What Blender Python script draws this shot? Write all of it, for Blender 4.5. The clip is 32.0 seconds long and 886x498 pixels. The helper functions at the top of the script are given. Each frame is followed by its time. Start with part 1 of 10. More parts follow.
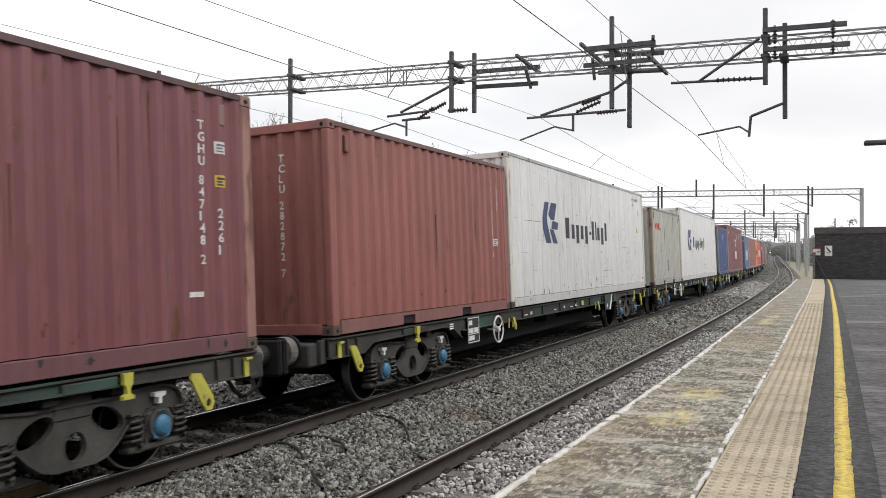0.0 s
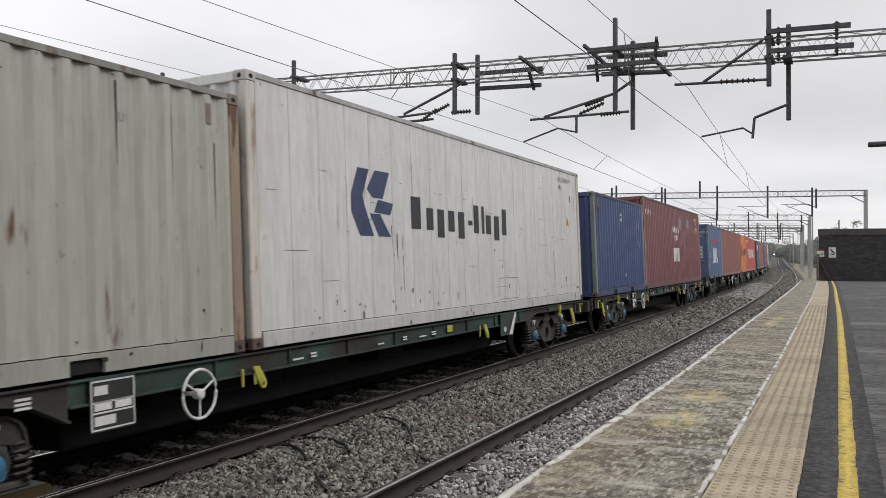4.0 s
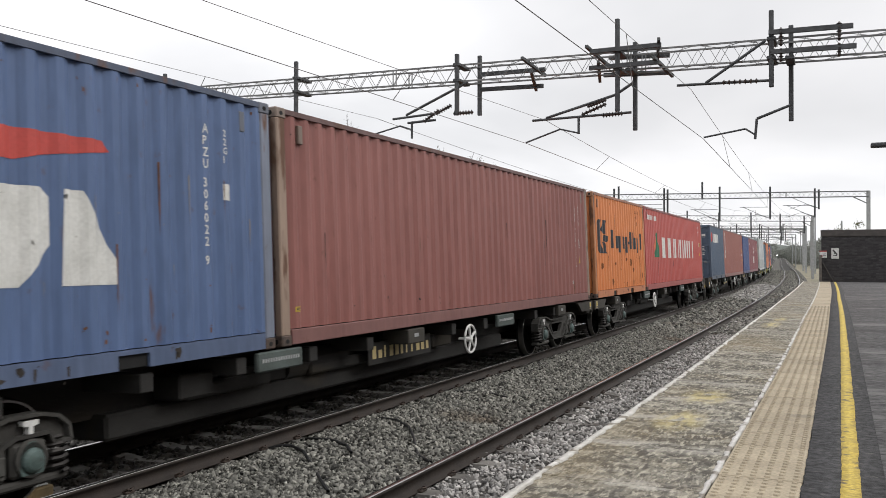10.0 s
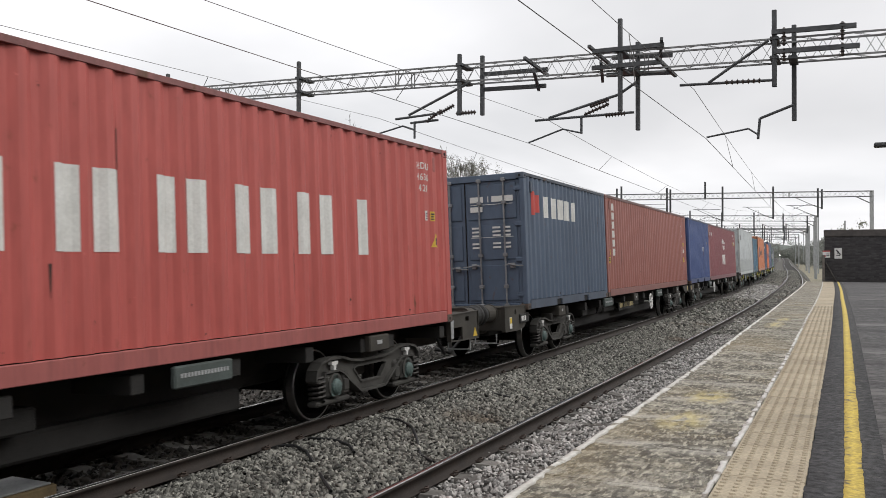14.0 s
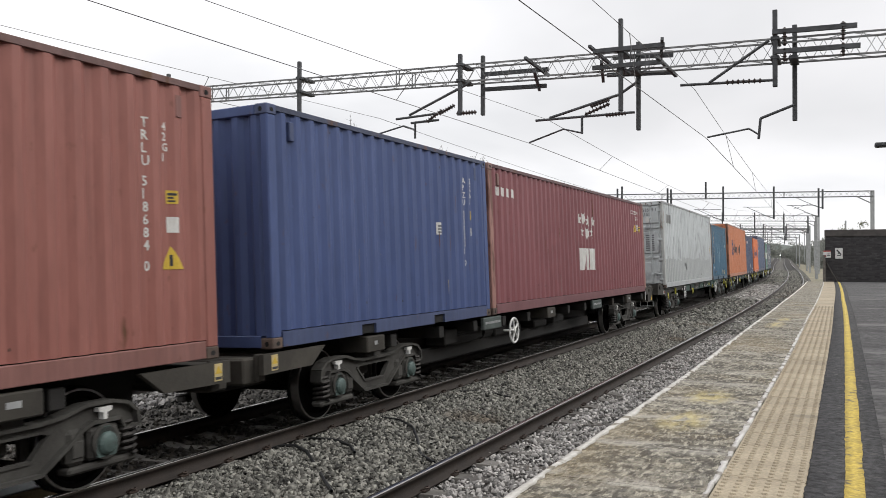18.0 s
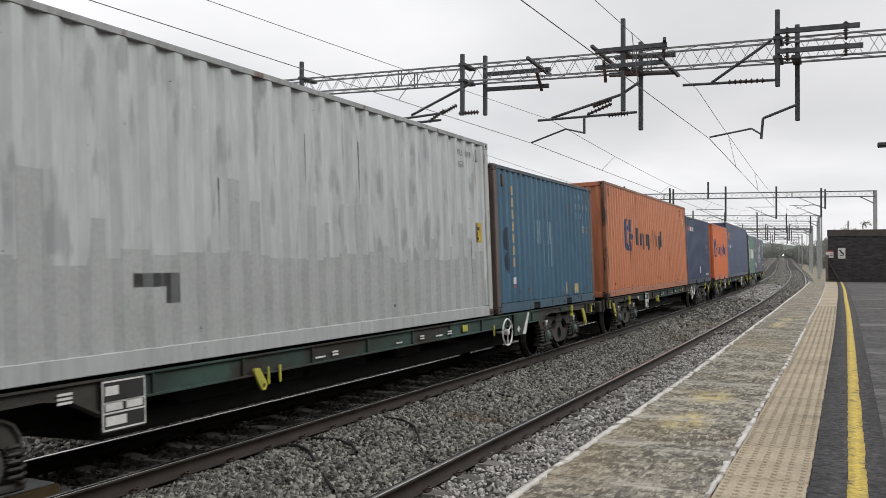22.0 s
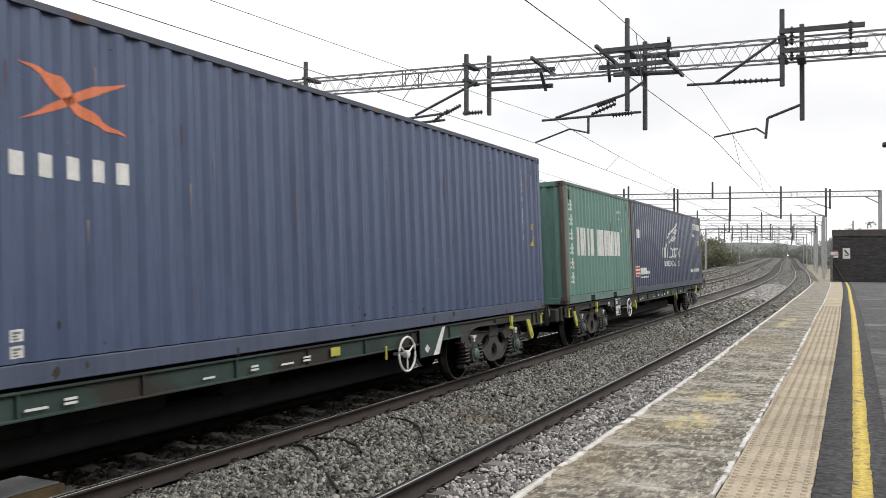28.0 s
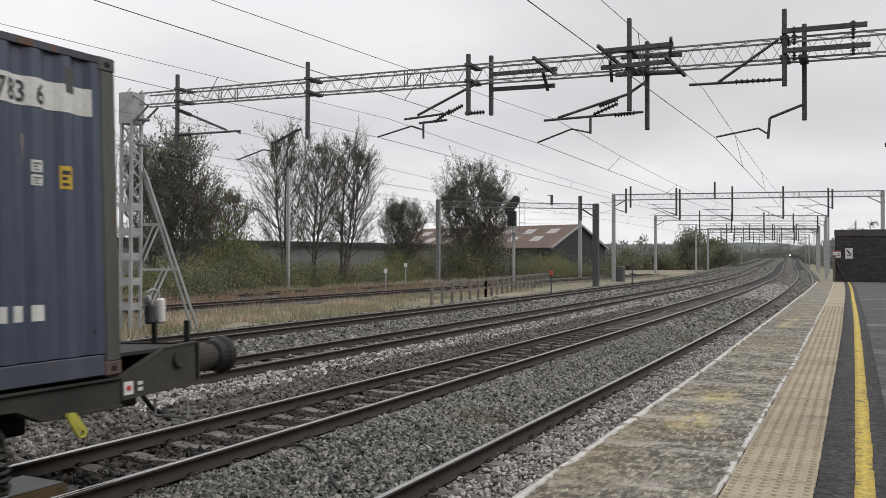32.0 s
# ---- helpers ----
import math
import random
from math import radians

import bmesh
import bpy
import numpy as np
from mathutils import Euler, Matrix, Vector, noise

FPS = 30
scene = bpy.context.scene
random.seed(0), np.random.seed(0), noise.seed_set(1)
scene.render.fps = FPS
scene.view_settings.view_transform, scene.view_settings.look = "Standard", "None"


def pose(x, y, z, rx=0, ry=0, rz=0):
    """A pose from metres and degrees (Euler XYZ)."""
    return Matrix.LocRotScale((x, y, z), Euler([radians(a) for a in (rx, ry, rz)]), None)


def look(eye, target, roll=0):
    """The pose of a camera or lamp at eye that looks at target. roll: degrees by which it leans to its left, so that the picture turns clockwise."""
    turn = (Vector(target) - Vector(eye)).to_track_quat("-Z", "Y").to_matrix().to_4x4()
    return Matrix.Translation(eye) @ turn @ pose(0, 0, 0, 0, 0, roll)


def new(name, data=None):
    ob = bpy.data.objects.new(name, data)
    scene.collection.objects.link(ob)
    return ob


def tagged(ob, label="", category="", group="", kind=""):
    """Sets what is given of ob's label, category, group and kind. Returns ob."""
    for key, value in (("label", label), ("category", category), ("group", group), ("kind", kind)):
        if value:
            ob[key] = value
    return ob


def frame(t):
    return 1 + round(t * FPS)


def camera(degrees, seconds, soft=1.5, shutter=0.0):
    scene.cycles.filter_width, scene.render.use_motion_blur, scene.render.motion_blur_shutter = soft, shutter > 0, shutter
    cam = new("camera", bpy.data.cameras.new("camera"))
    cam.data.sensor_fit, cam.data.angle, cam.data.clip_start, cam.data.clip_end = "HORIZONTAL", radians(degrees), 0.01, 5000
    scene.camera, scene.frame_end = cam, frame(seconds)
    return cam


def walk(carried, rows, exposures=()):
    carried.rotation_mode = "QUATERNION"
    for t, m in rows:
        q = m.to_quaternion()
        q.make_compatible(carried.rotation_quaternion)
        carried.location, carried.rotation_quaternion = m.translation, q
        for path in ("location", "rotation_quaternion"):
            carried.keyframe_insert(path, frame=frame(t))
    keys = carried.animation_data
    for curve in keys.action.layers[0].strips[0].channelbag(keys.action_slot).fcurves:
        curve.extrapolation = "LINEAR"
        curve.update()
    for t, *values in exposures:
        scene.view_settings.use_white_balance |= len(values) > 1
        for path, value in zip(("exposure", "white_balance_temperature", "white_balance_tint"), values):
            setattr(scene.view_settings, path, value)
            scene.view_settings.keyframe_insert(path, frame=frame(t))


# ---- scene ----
# ---- the camera: fixed on the platform, drifting by a degree ----
cam = camera(54.14, 32.0, 0.8, 0.12)
EYE_Z, YAW, PITCH, ROLL, FOCAL = 1.963, 0.453797, 0.011563, 0.002024, 1534.06
DRIFT = [(0, 31, 4.5), (0.5, 29, 4), (1, 29, 4), (1.5, 30.5, 4), (2, 29, 3), (2.5, 27.5, 2.5), (3, 26, 2.5), (3.5, 25.5, 2),
         (5.5, 23, 1), (8, 22, 0.3), (9, 21.5, 0), (11, 20, 0), (13, 17, 0), (16.5, 15.5, 0), (20, 14, 0), (21, 13, 0),
         (22, 11, 0), (23, 10, 0), (24, 8, 0), (25, 6, 0), (27.5, 4.5, 0), (28.5, 3, 0), (30, 2.5, 0), (31, 1.5, 0), (32, 0, 0)]


def cam_pose(dx, dy):
    yaw, pitch = YAW - dx / FOCAL / 1.035, PITCH - dy / FOCAL
    fw = Vector((-math.sin(yaw) * math.cos(pitch), math.cos(yaw) * math.cos(pitch), math.sin(pitch)))
    return look((0, 0, EYE_Z), Vector((0, 0, EYE_Z)) + fw * 10, math.degrees(ROLL))


walk(cam, [(t, cam_pose(a, b)) for t, a, b in DRIFT],
     [(0, 0.40), (1, 0.06), (2, -0.16), (3, -0.06), (6, 0.17), (7, 0.44), (8, 0.40), (9, 0.26), (10, 0.24), (11, 0.32), (12, 0.26), (13, 0.16), (14, 0.16), (17, 0.32), (18, 0.26),
      (19, 0.32), (20, 0.26), (21, 0.16), (22, 0.06), (23, 0.24), (24, 0.26), (25, 0.20), (28, 0.46), (29, 0.32), (30, 0.22), (31, 0.16), (32, -0.06)])

# ---- the sky: a bright overcast with grey banks, and a weak wide sun behind the cloud ----
SUN_EL, SUN_AZ = 42, 70
world = bpy.data.worlds.new("overcast_sky")
scene.world = world
world.use_nodes = True
wn, wl = world.node_tree.nodes, world.node_tree.links
wn.clear()


def wnode(kind, **kw):
    n = wn.new(kind)
    for k, v in kw.items():
        n.inputs[k].default_value = v
    return n


def wmath(op, a, b=None):
    n = wn.new("ShaderNodeMath")
    n.operation = op
    for i, v in enumerate((a, b)):
        if v is None:
            continue
        if isinstance(v, (int, float)):
            n.inputs[i].default_value = v
        else:
            wl.new(v, n.inputs[i])
    return n.outputs[0]


sky = wn.new("ShaderNodeTexSky")
sky.sky_type, sky.sun_disc = "NISHITA", False
sky.sun_elevation, sky.sun_rotation = radians(SUN_EL), radians(SUN_AZ)
coord = wn.new("ShaderNodeTexCoord")
sep = wn.new("ShaderNodeSeparateXYZ")
wl.new(coord.outputs["Generated"], sep.inputs[0])
height = wmath("MAXIMUM", sep.outputs[2], 0.0)
depth = wmath("ADD", height, 0.20)
flat = wn.new("ShaderNodeCombineXYZ")
wl.new(wmath("DIVIDE", sep.outputs[0], depth), flat.inputs[0])
wl.new(wmath("DIVIDE", sep.outputs[1], depth), flat.inputs[1])
clouds = wnode("ShaderNodeTexNoise", Scale=0.62, Detail=5.0, Roughness=0.48, Distortion=0.25)
wl.new(flat.outputs[0], clouds.inputs["Vector"])
ramp = wn.new("ShaderNodeValToRGB")
ramp.color_ramp.elements[0].position, ramp.color_ramp.elements[1].position = 0.36, 0.60
ramp.color_ramp.elements[0].color = (0.70, 0.705, 0.725, 1)
ramp.color_ramp.elements[1].color = (0.945, 0.938, 0.955, 1)
wl.new(clouds.outputs["Fac"], ramp.inputs[0])
lift = wmath("ADD", wmath("MULTIPLY", wmath("POWER", height, 1.6), 0.90), 0.97)
# a heavier bank lies low over the line ahead
ahead = wn.new("ShaderNodeVectorMath")
ahead.operation = "DOT_PRODUCT"
ahead.inputs[1].default_value = Vector((-0.03, 0.97, 0.24)).normalized()
wl.new(coord.outputs["Generated"], ahead.inputs[0])
bank = wn.new("ShaderNodeMapRange")
bank.interpolation_type = "SMOOTHSTEP"
for i, v in enumerate((0.91, 0.998, 1.0, 0.80)):
    bank.inputs[i + 1].default_value = v
wl.new(ahead.outputs["Value"], bank.inputs[0])
clear = wn.new("ShaderNodeMapRange")
clear.interpolation_type = "SMOOTHSTEP"
for i, v in enumerate((0.07, 0.16, 0.0, 1.0)):
    clear.inputs[i + 1].default_value = v
wl.new(height, clear.inputs[0])
# a brighter strip is left under the bank, along the horizon
gap = wmath("ADD", wmath("MULTIPLY", wmath("SUBTRACT", 1.0, clear.outputs[0]), 0.08), 1.0)
lift = wmath("MULTIPLY", wmath("MULTIPLY", lift, gap), wmath("SUBTRACT", 1.0, wmath("MULTIPLY", wmath("SUBTRACT", 1.0, bank.outputs[0]), clear.outputs[0])))
grade = wn.new("ShaderNodeVectorMath")
grade.operation = "SCALE"
wl.new(ramp.outputs[0], grade.inputs[0])
wl.new(lift, grade.inputs["Scale"])
clear_bg, cloud_bg, both, wout = wn.new("ShaderNodeBackground"), wn.new("ShaderNodeBackground"), wn.new("ShaderNodeMixShader"), wn.new("ShaderNodeOutputWorld")
wl.new(sky.outputs[0], clear_bg.inputs[0])
clear_bg.inputs[1].default_value = 0.08
wl.new(grade.outputs[0], cloud_bg.inputs[0])
cloud_bg.inputs[1].default_value = 1.0
both.inputs[0].default_value = 0.96
wl.new(clear_bg.outputs[0], both.inputs[1])
wl.new(cloud_bg.outputs[0], both.inputs[2])
wl.new(both.outputs[0], wout.inputs[0])

sun = new("sun", bpy.data.lights.new("sun", "SUN"))
sun.data.energy, sun.data.angle, sun.data.color = 1.35, radians(35), (1.0, 0.97, 0.93)
az, el = radians(SUN_AZ), radians(SUN_EL)
sun.matrix_world = look((math.sin(az) * math.cos(el) * 50, math.cos(az) * math.cos(el) * 50, math.sin(el) * 50), (0, 0, 0))


# ---- materials ----
MATS = {}
PAINT_RGB = {}


def mat(name, col, col2=None, scale=6.0, rough=0.7, metal=0.0, bump=0.2, bscale=60.0, spots=None, spot_at=0.62, spot_scale=2.0,
        stretch=(1, 1, 1), rnd=0.0, spec=0.4, islands=0.0, world_space=False, grit=None, thin=0.0):
    """Two-scale surface: base colours mixed by noise, a third stain colour in patches, fine relief."""
    if name in MATS:
        return MATS[name]
    m = bpy.data.materials.new(name)
    m.use_nodes = True
    nt, ln = m.node_tree.nodes, m.node_tree.links
    b = nt["Principled BSDF"]
    b.inputs["Roughness"].default_value, b.inputs["Metallic"].default_value = rough, metal
    b.inputs["Specular IOR Level"].default_value = spec
    tc = nt.new("ShaderNodeTexCoord")
    mp = nt.new("ShaderNodeMapping")
    mp.inputs["Scale"].default_value = stretch
    if world_space:
        geo = nt.new("ShaderNodeNewGeometry")
        ln.new(geo.outputs["Position"], mp.inputs[0])
    else:
        ln.new(tc.outputs["Object"], mp.inputs[0])
    if rnd:
        oi = nt.new("ShaderNodeObjectInfo")
        comb = nt.new("ShaderNodeCombineXYZ")
        mul = nt.new("ShaderNodeMath")
        mul.operation = "MULTIPLY"
        mul.inputs[1].default_value = 37.0
        ln.new(oi.outputs["Random"], mul.inputs[0])
        for i in range(3):
            ln.new(mul.outputs[0], comb.inputs[i])
        ln.new(comb.outputs[0], mp.inputs["Location"])
    vec = mp.outputs[0]

    def noise_tex(sc, detail=4.0):
        n = nt.new("ShaderNodeTexNoise")
        n.inputs["Scale"].default_value, n.inputs["Detail"].default_value = sc, detail
        ln.new(vec, n.inputs["Vector"])
        return n.outputs["Fac"]

    def mix(fac, a, c):
        n = nt.new("ShaderNodeMix")
        n.data_type = "RGBA"
        ln.new(fac, n.inputs[0])
        for sock, v in ((n.inputs[6], a), (n.inputs[7], c)):
            if isinstance(v, tuple):
                sock.default_value = (*v, 1)
            else:
                ln.new(v, sock)
        return n.outputs[2]

    def step(v, a, c):
        n = nt.new("ShaderNodeMapRange")
        n.inputs[1].default_value, n.inputs[2].default_value = a, c
        ln.new(v, n.inputs[0])
        return n.outputs[0]

    colour = mix(step(noise_tex(scale), 0.3, 0.7), col, col2 or tuple(c * 0.7 for c in col))
    fine = mix(step(noise_tex(scale * 9, 3.0), 0.25, 0.75), tuple(min(1, c * 0.82) for c in (1, 1, 1)), (1.0, 1.0, 1.0))
    mm = nt.new("ShaderNodeMix")
    mm.data_type, mm.blend_type = "RGBA", "MULTIPLY"
    mm.inputs[0].default_value = 1.0
    ln.new(colour, mm.inputs[6])
    ln.new(fine, mm.inputs[7])
    colour = mm.outputs[2]
    if grit:
        g_scale, g_dark, g_light = grit
        gm = nt.new("ShaderNodeMix")
        gm.data_type, gm.blend_type = "RGBA", "MULTIPLY"
        gm.inputs[0].default_value = 1.0
        gm.clamp_result = False
        ln.new(colour, gm.inputs[6])
        ln.new(mix(step(noise_tex(g_scale, 2.0), 0.34, 0.66), (g_dark,) * 3, (g_light,) * 3), gm.inputs[7])
        colour = gm.outputs[2]
    if spots:
        colour = mix(step(noise_tex(spot_scale, 6.0), spot_at, spot_at + 0.08), colour, spots)
    if rnd or islands:
        hs = nt.new("ShaderNodeHueSaturation")
        src = nt.new("ShaderNodeNewGeometry").outputs["Random Per Island"] if islands else nt.new("ShaderNodeObjectInfo").outputs["Random"]
        r = nt.new("ShaderNodeMapRange")
        amt = islands or rnd
        r.inputs[3].default_value, r.inputs[4].default_value = 1 - amt, 1 + amt
        ln.new(src, r.inputs[0])
        ln.new(r.outputs[0], hs.inputs["Value"])
        ln.new(colour, hs.inputs["Color"])
        colour = hs.outputs[0]
    ln.new(colour, b.inputs["Base Color"])
    if bump:
        bp = nt.new("ShaderNodeBump")
        bp.inputs["Strength"].default_value, bp.inputs["Distance"].default_value = bump, 0.01
        ln.new(noise_tex(bscale, 3.0), bp.inputs["Height"])
        ln.new(bp.outputs[0], b.inputs["Normal"])
    if thin:
        # thin leaves let part of the light through
        tr, mx = nt.new("ShaderNodeBsdfTranslucent"), nt.new("ShaderNodeMixShader")
        ln.new(colour, tr.inputs[0])
        mx.inputs[0].default_value = thin
        ln.new(b.outputs[0], mx.inputs[1])
        ln.new(tr.outputs[0], mx.inputs[2])
        ln.new(mx.outputs[0], nt["Material Output"].inputs[0])
    MATS[name] = m
    return m


def paint(name, rgb, fade=1.25, rust=0.66, rust_col=(0.10, 0.045, 0.022), rough=0.55):
    """Weathered container paint: vertical washes of fading and dirt, patches of rust."""
    rgb = tuple(c * 1.12 for c in rgb)
    m = mat(name, rgb, tuple(min(0.9, c * fade + 0.012) for c in rgb), 0.9, rough, 0.0, 0.12, 25, rust_col, rust, 3.2, (1.0, 1.6, 0.42), 0.0)
    PAINT_RGB[name] = tuple(c / 1.12 for c in rgb)
    nt, ln = m.node_tree.nodes, m.node_tree.links
    b = nt["Principled BSDF"]
    old = b.inputs["Base Color"].links[0].from_socket
    tc = nt.new("ShaderNodeTexCoord")

    def veil(base, stretch, scale, lo, hi, col, amount):
        """Lay a colour over the paint where a stretched noise passes a threshold."""
        mp = nt.new("ShaderNodeMapping")
        mp.inputs["Scale"].default_value = stretch
        mp.inputs["Location"].default_value = (len(MATS) * 1.7, len(MATS) * 3.1, 0.4)
        ln.new(tc.outputs["Object"], mp.inputs[0])
        n = nt.new("ShaderNodeTexNoise")
        n.inputs["Scale"].default_value, n.inputs["Detail"].default_value, n.inputs["Roughness"].default_value = scale, 6.0, 0.62
        ln.new(mp.outputs[0], n.inputs["Vector"])
        r = nt.new("ShaderNodeMapRange")
        r.inputs[1].default_value, r.inputs[2].default_value, r.inputs[4].default_value = lo, hi, amount
        ln.new(n.outputs["Fac"], r.inputs[0])
        x = nt.new("ShaderNodeMix")
        x.data_type = "RGBA"
        ln.new(r.outputs[0], x.inputs[0])
        ln.new(base, x.inputs[6])
        x.inputs[7].default_value = (*col, 1)
        return x.outputs[2]

    dark = tuple(c * 0.45 + 0.012 for c in rgb)
    pale = tuple(min(0.85, c * 1.35 + 0.028) for c in rgb)
    c = veil(old, (1, 5.0, 0.30), 2.0, 0.50, 0.75, dark, 0.30)
    c = veil(c, (1, 7.0, 0.25), 2.6, 0.54, 0.76, pale, 0.28)
    c = veil(c, (1, 1.0, 0.55), 9.0, 0.64, 0.70, tuple(k * 0.55 + r_ * 0.45 for k, r_ in zip(rgb, rust_col)), 0.8)
    c = veil(c, (1, 1.2, 0.9), 16.0, 0.69, 0.73, pale, 0.7)
    ln.new(c, b.inputs["Base Color"])
    return m


def grimed(m):
    """The same paint under road dirt, for bottom rails."""
    r, g, b = PAINT_RGB[m.name]
    k = (r + g + b) / 3
    return paint(m.name + "_under_dirt", tuple(c * 0.66 + k * 0.14 + 0.003 for c in (r, g, b)), 1.15, 0.72)


def sooted(m):
    """The same paint gone dark with soot and rust, for top rails."""
    r, g, b = PAINT_RGB[m.name]
    k = (r + g + b) / 3
    return paint(m.name + "_under_soot", tuple(c * 0.34 + k * 0.20 for c in (r, g, b)), 1.4, 0.60)


YELLOW_STAINS = [(-1.05, 7.15, 0.22, 0.42), (-1.06, 6.05, 0.2, 0.5), (-1.22, 15.6, 0.18, 0.9), (-1.18, 17.0, 0.15, 0.6)]


def worn_concrete(name):
    """Lichen-stained concrete: pale and dark blotches, brown film, coarse speckle."""
    m = mat(name, (0.27, 0.255, 0.215), (0.15, 0.135, 0.105), 2.0, 0.93, 0, 0.8, 70, world_space=True)
    nt, ln = m.node_tree.nodes, m.node_tree.links
    b = nt["Principled BSDF"]
    old = b.inputs["Base Color"].links[0].from_socket
    geo = nt.new("ShaderNodeNewGeometry")

    def blotch(scale, detail, lo, hi, stretch=(1, 1, 1)):
        mp = nt.new("ShaderNodeMapping")
        mp.inputs["Scale"].default_value = stretch
        ln.new(geo.outputs["Position"], mp.inputs[0])
        n = nt.new("ShaderNodeTexNoise")
        n.inputs["Scale"].default_value, n.inputs["Detail"].default_value, n.inputs["Roughness"].default_value = scale, detail, 0.65
        ln.new(mp.outputs[0], n.inputs["Vector"])
        r = nt.new("ShaderNodeMapRange")
        r.inputs[1].default_value, r.inputs[2].default_value = lo, hi
        ln.new(n.outputs["Fac"], r.inputs[0])
        return r.outputs[0]

    def over(fac, base, col, amount):
        mul = nt.new("ShaderNodeMath")
        mul.operation = "MULTIPLY"
        mul.inputs[1].default_value = amount
        ln.new(fac, mul.inputs[0])
        x = nt.new("ShaderNodeMix")
        x.data_type = "RGBA"
        ln.new(mul.outputs[0], x.inputs[0])
        ln.new(base, x.inputs[6])
        x.inputs[7].default_value = (*col, 1)
        return x.outputs[2]

    c = over(blotch(0.9, 8, 0.44, 0.60, (1.0, 1.3, 1)), old, (0.135, 0.108, 0.068), 0.85)
    c = over(blotch(1.5, 9, 0.52, 0.62, (1.0, 1.6, 1)), c, (0.34, 0.325, 0.28), 0.6)
    c = over(blotch(1.3, 9, 0.46, 0.57, (0.8, 1.3, 1)), c, (0.068, 0.060, 0.046), 0.78)
    c = over(blotch(20, 7, 0.46, 0.55, (1.4, 0.42, 1)), c, (0.042, 0.037, 0.029), 0.80)
    c = over(blotch(7, 9, 0.50, 0.58, (0.9, 1.0, 1)), c, (0.37, 0.345, 0.275), 0.55)
    c = over(blotch(23, 7, 0.525, 0.595, (1.4, 0.42, 1)), c, (0.43, 0.40, 0.32), 0.66)
    c = over(blotch(0.55, 6, 0.50, 0.64, (1, 1, 1)), c, (0.20, 0.15, 0.075), 0.4)
    c = over(blotch(30, 5, 0.50, 0.60, (1.4, 0.42, 1)), c, (0.055, 0.048, 0.038), 0.5)
    # pale mortar smeared over the slab joints
    sep_ = nt.new("ShaderNodeSeparateXYZ")
    ln.new(geo.outputs["Position"], sep_.inputs[0])
    prev = sep_.outputs[1]
    for op, val in (("ADD", 1.3), ("DIVIDE", 0.92), ("FRACT", None), ("SUBTRACT", 0.5), ("ABSOLUTE", None)):
        mn = nt.new("ShaderNodeMath")
        mn.operation = op
        ln.new(prev, mn.inputs[0])
        if val is not None:
            mn.inputs[1].default_value = val
        prev = mn.outputs[0]
    jr = nt.new("ShaderNodeMapRange")
    jr.inputs[1].default_value, jr.inputs[2].default_value = 0.30, 0.49
    ln.new(prev, jr.inputs[0])
    jm = nt.new("ShaderNodeMath")
    jm.operation = "MULTIPLY"
    ln.new(jr.outputs[0], jm.inputs[0])
    ln.new(blotch(4.0, 9, 0.44, 0.58, (1.0, 1.6, 1)), jm.inputs[1])
    c = over(jm.outputs[0], c, (0.40, 0.38, 0.335), 0.6)
    # faint yellow rings of old paint
    for px, py, wx, wy in YELLOW_STAINS:
        d = nt.new("ShaderNodeVectorMath")
        d.operation = "MULTIPLY_ADD"
        d.inputs[1].default_value, d.inputs[2].default_value = (1 / wx, 1 / wy, 0), (-px / wx, -py / wy, 0)
        ln.new(geo.outputs["Position"], d.inputs[0])
        q = nt.new("ShaderNodeVectorMath")
        q.operation = "LENGTH"
        ln.new(d.outputs[0], q.inputs[0])
        r = nt.new("ShaderNodeMapRange")
        r.inputs[1].default_value, r.inputs[2].default_value, r.inputs[3].default_value, r.inputs[4].default_value = 0.3, 1.0, 1.0, 0.0
        ln.new(q.outputs["Value"], r.inputs[0])
        k = nt.new("ShaderNodeMath")
        k.operation = "MULTIPLY"
        ln.new(r.outputs[0], k.inputs[0])
        ln.new(blotch(9, 5, 0.38, 0.56, (1.2, 0.6, 1)), k.inputs[1])
        c = over(k.outputs[0], c, (0.48, 0.40, 0.17), 0.62)
    ln.new(c, b.inputs["Base Color"])
    return m


# ---- mesh helpers ----
def finish(name, bm, material, smooth=False):
    me = bpy.data.meshes.new(name)
    bm.normal_update()
    bm.to_mesh(me)
    bm.free()
    if material:
        me.materials.append(material)
    if smooth:
        for poly in me.polygons:
            poly.use_smooth = True
    return me


def put(name, me, parent=None, label="", m=None):
    ob = new(name, me)
    if parent is not None:
        ob.parent = parent
    if m is not None:
        ob.matrix_basis = m
    if label:
        tagged(ob, label)
    return ob


def part(name, bm, material, parent, label="", smooth=False):
    return put(name, finish(name, bm, material, smooth), parent, label)


def box(bm, x0, x1, y0, y1, z0, z1, c=0.0):
    """A box; with c its edges are chamfered."""
    if not c:
        v = [bm.verts.new((x, y, z)) for x in (x0, x1) for y in (y0, y1) for z in (z0, z1)]
        for f in ((0, 1, 3, 2), (4, 6, 7, 5), (0, 4, 5, 1), (2, 3, 7, 6), (0, 2, 6, 4), (1, 5, 7, 3)):
            bm.faces.new([v[i] for i in f])
        return v
    tmp = bmesh.new()
    v = box(tmp, x0, x1, y0, y1, z0, z1)
    bmesh.ops.bevel(tmp, geom=tmp.edges[:], offset=c, segments=1, affect="EDGES")
    merge(bm, tmp)


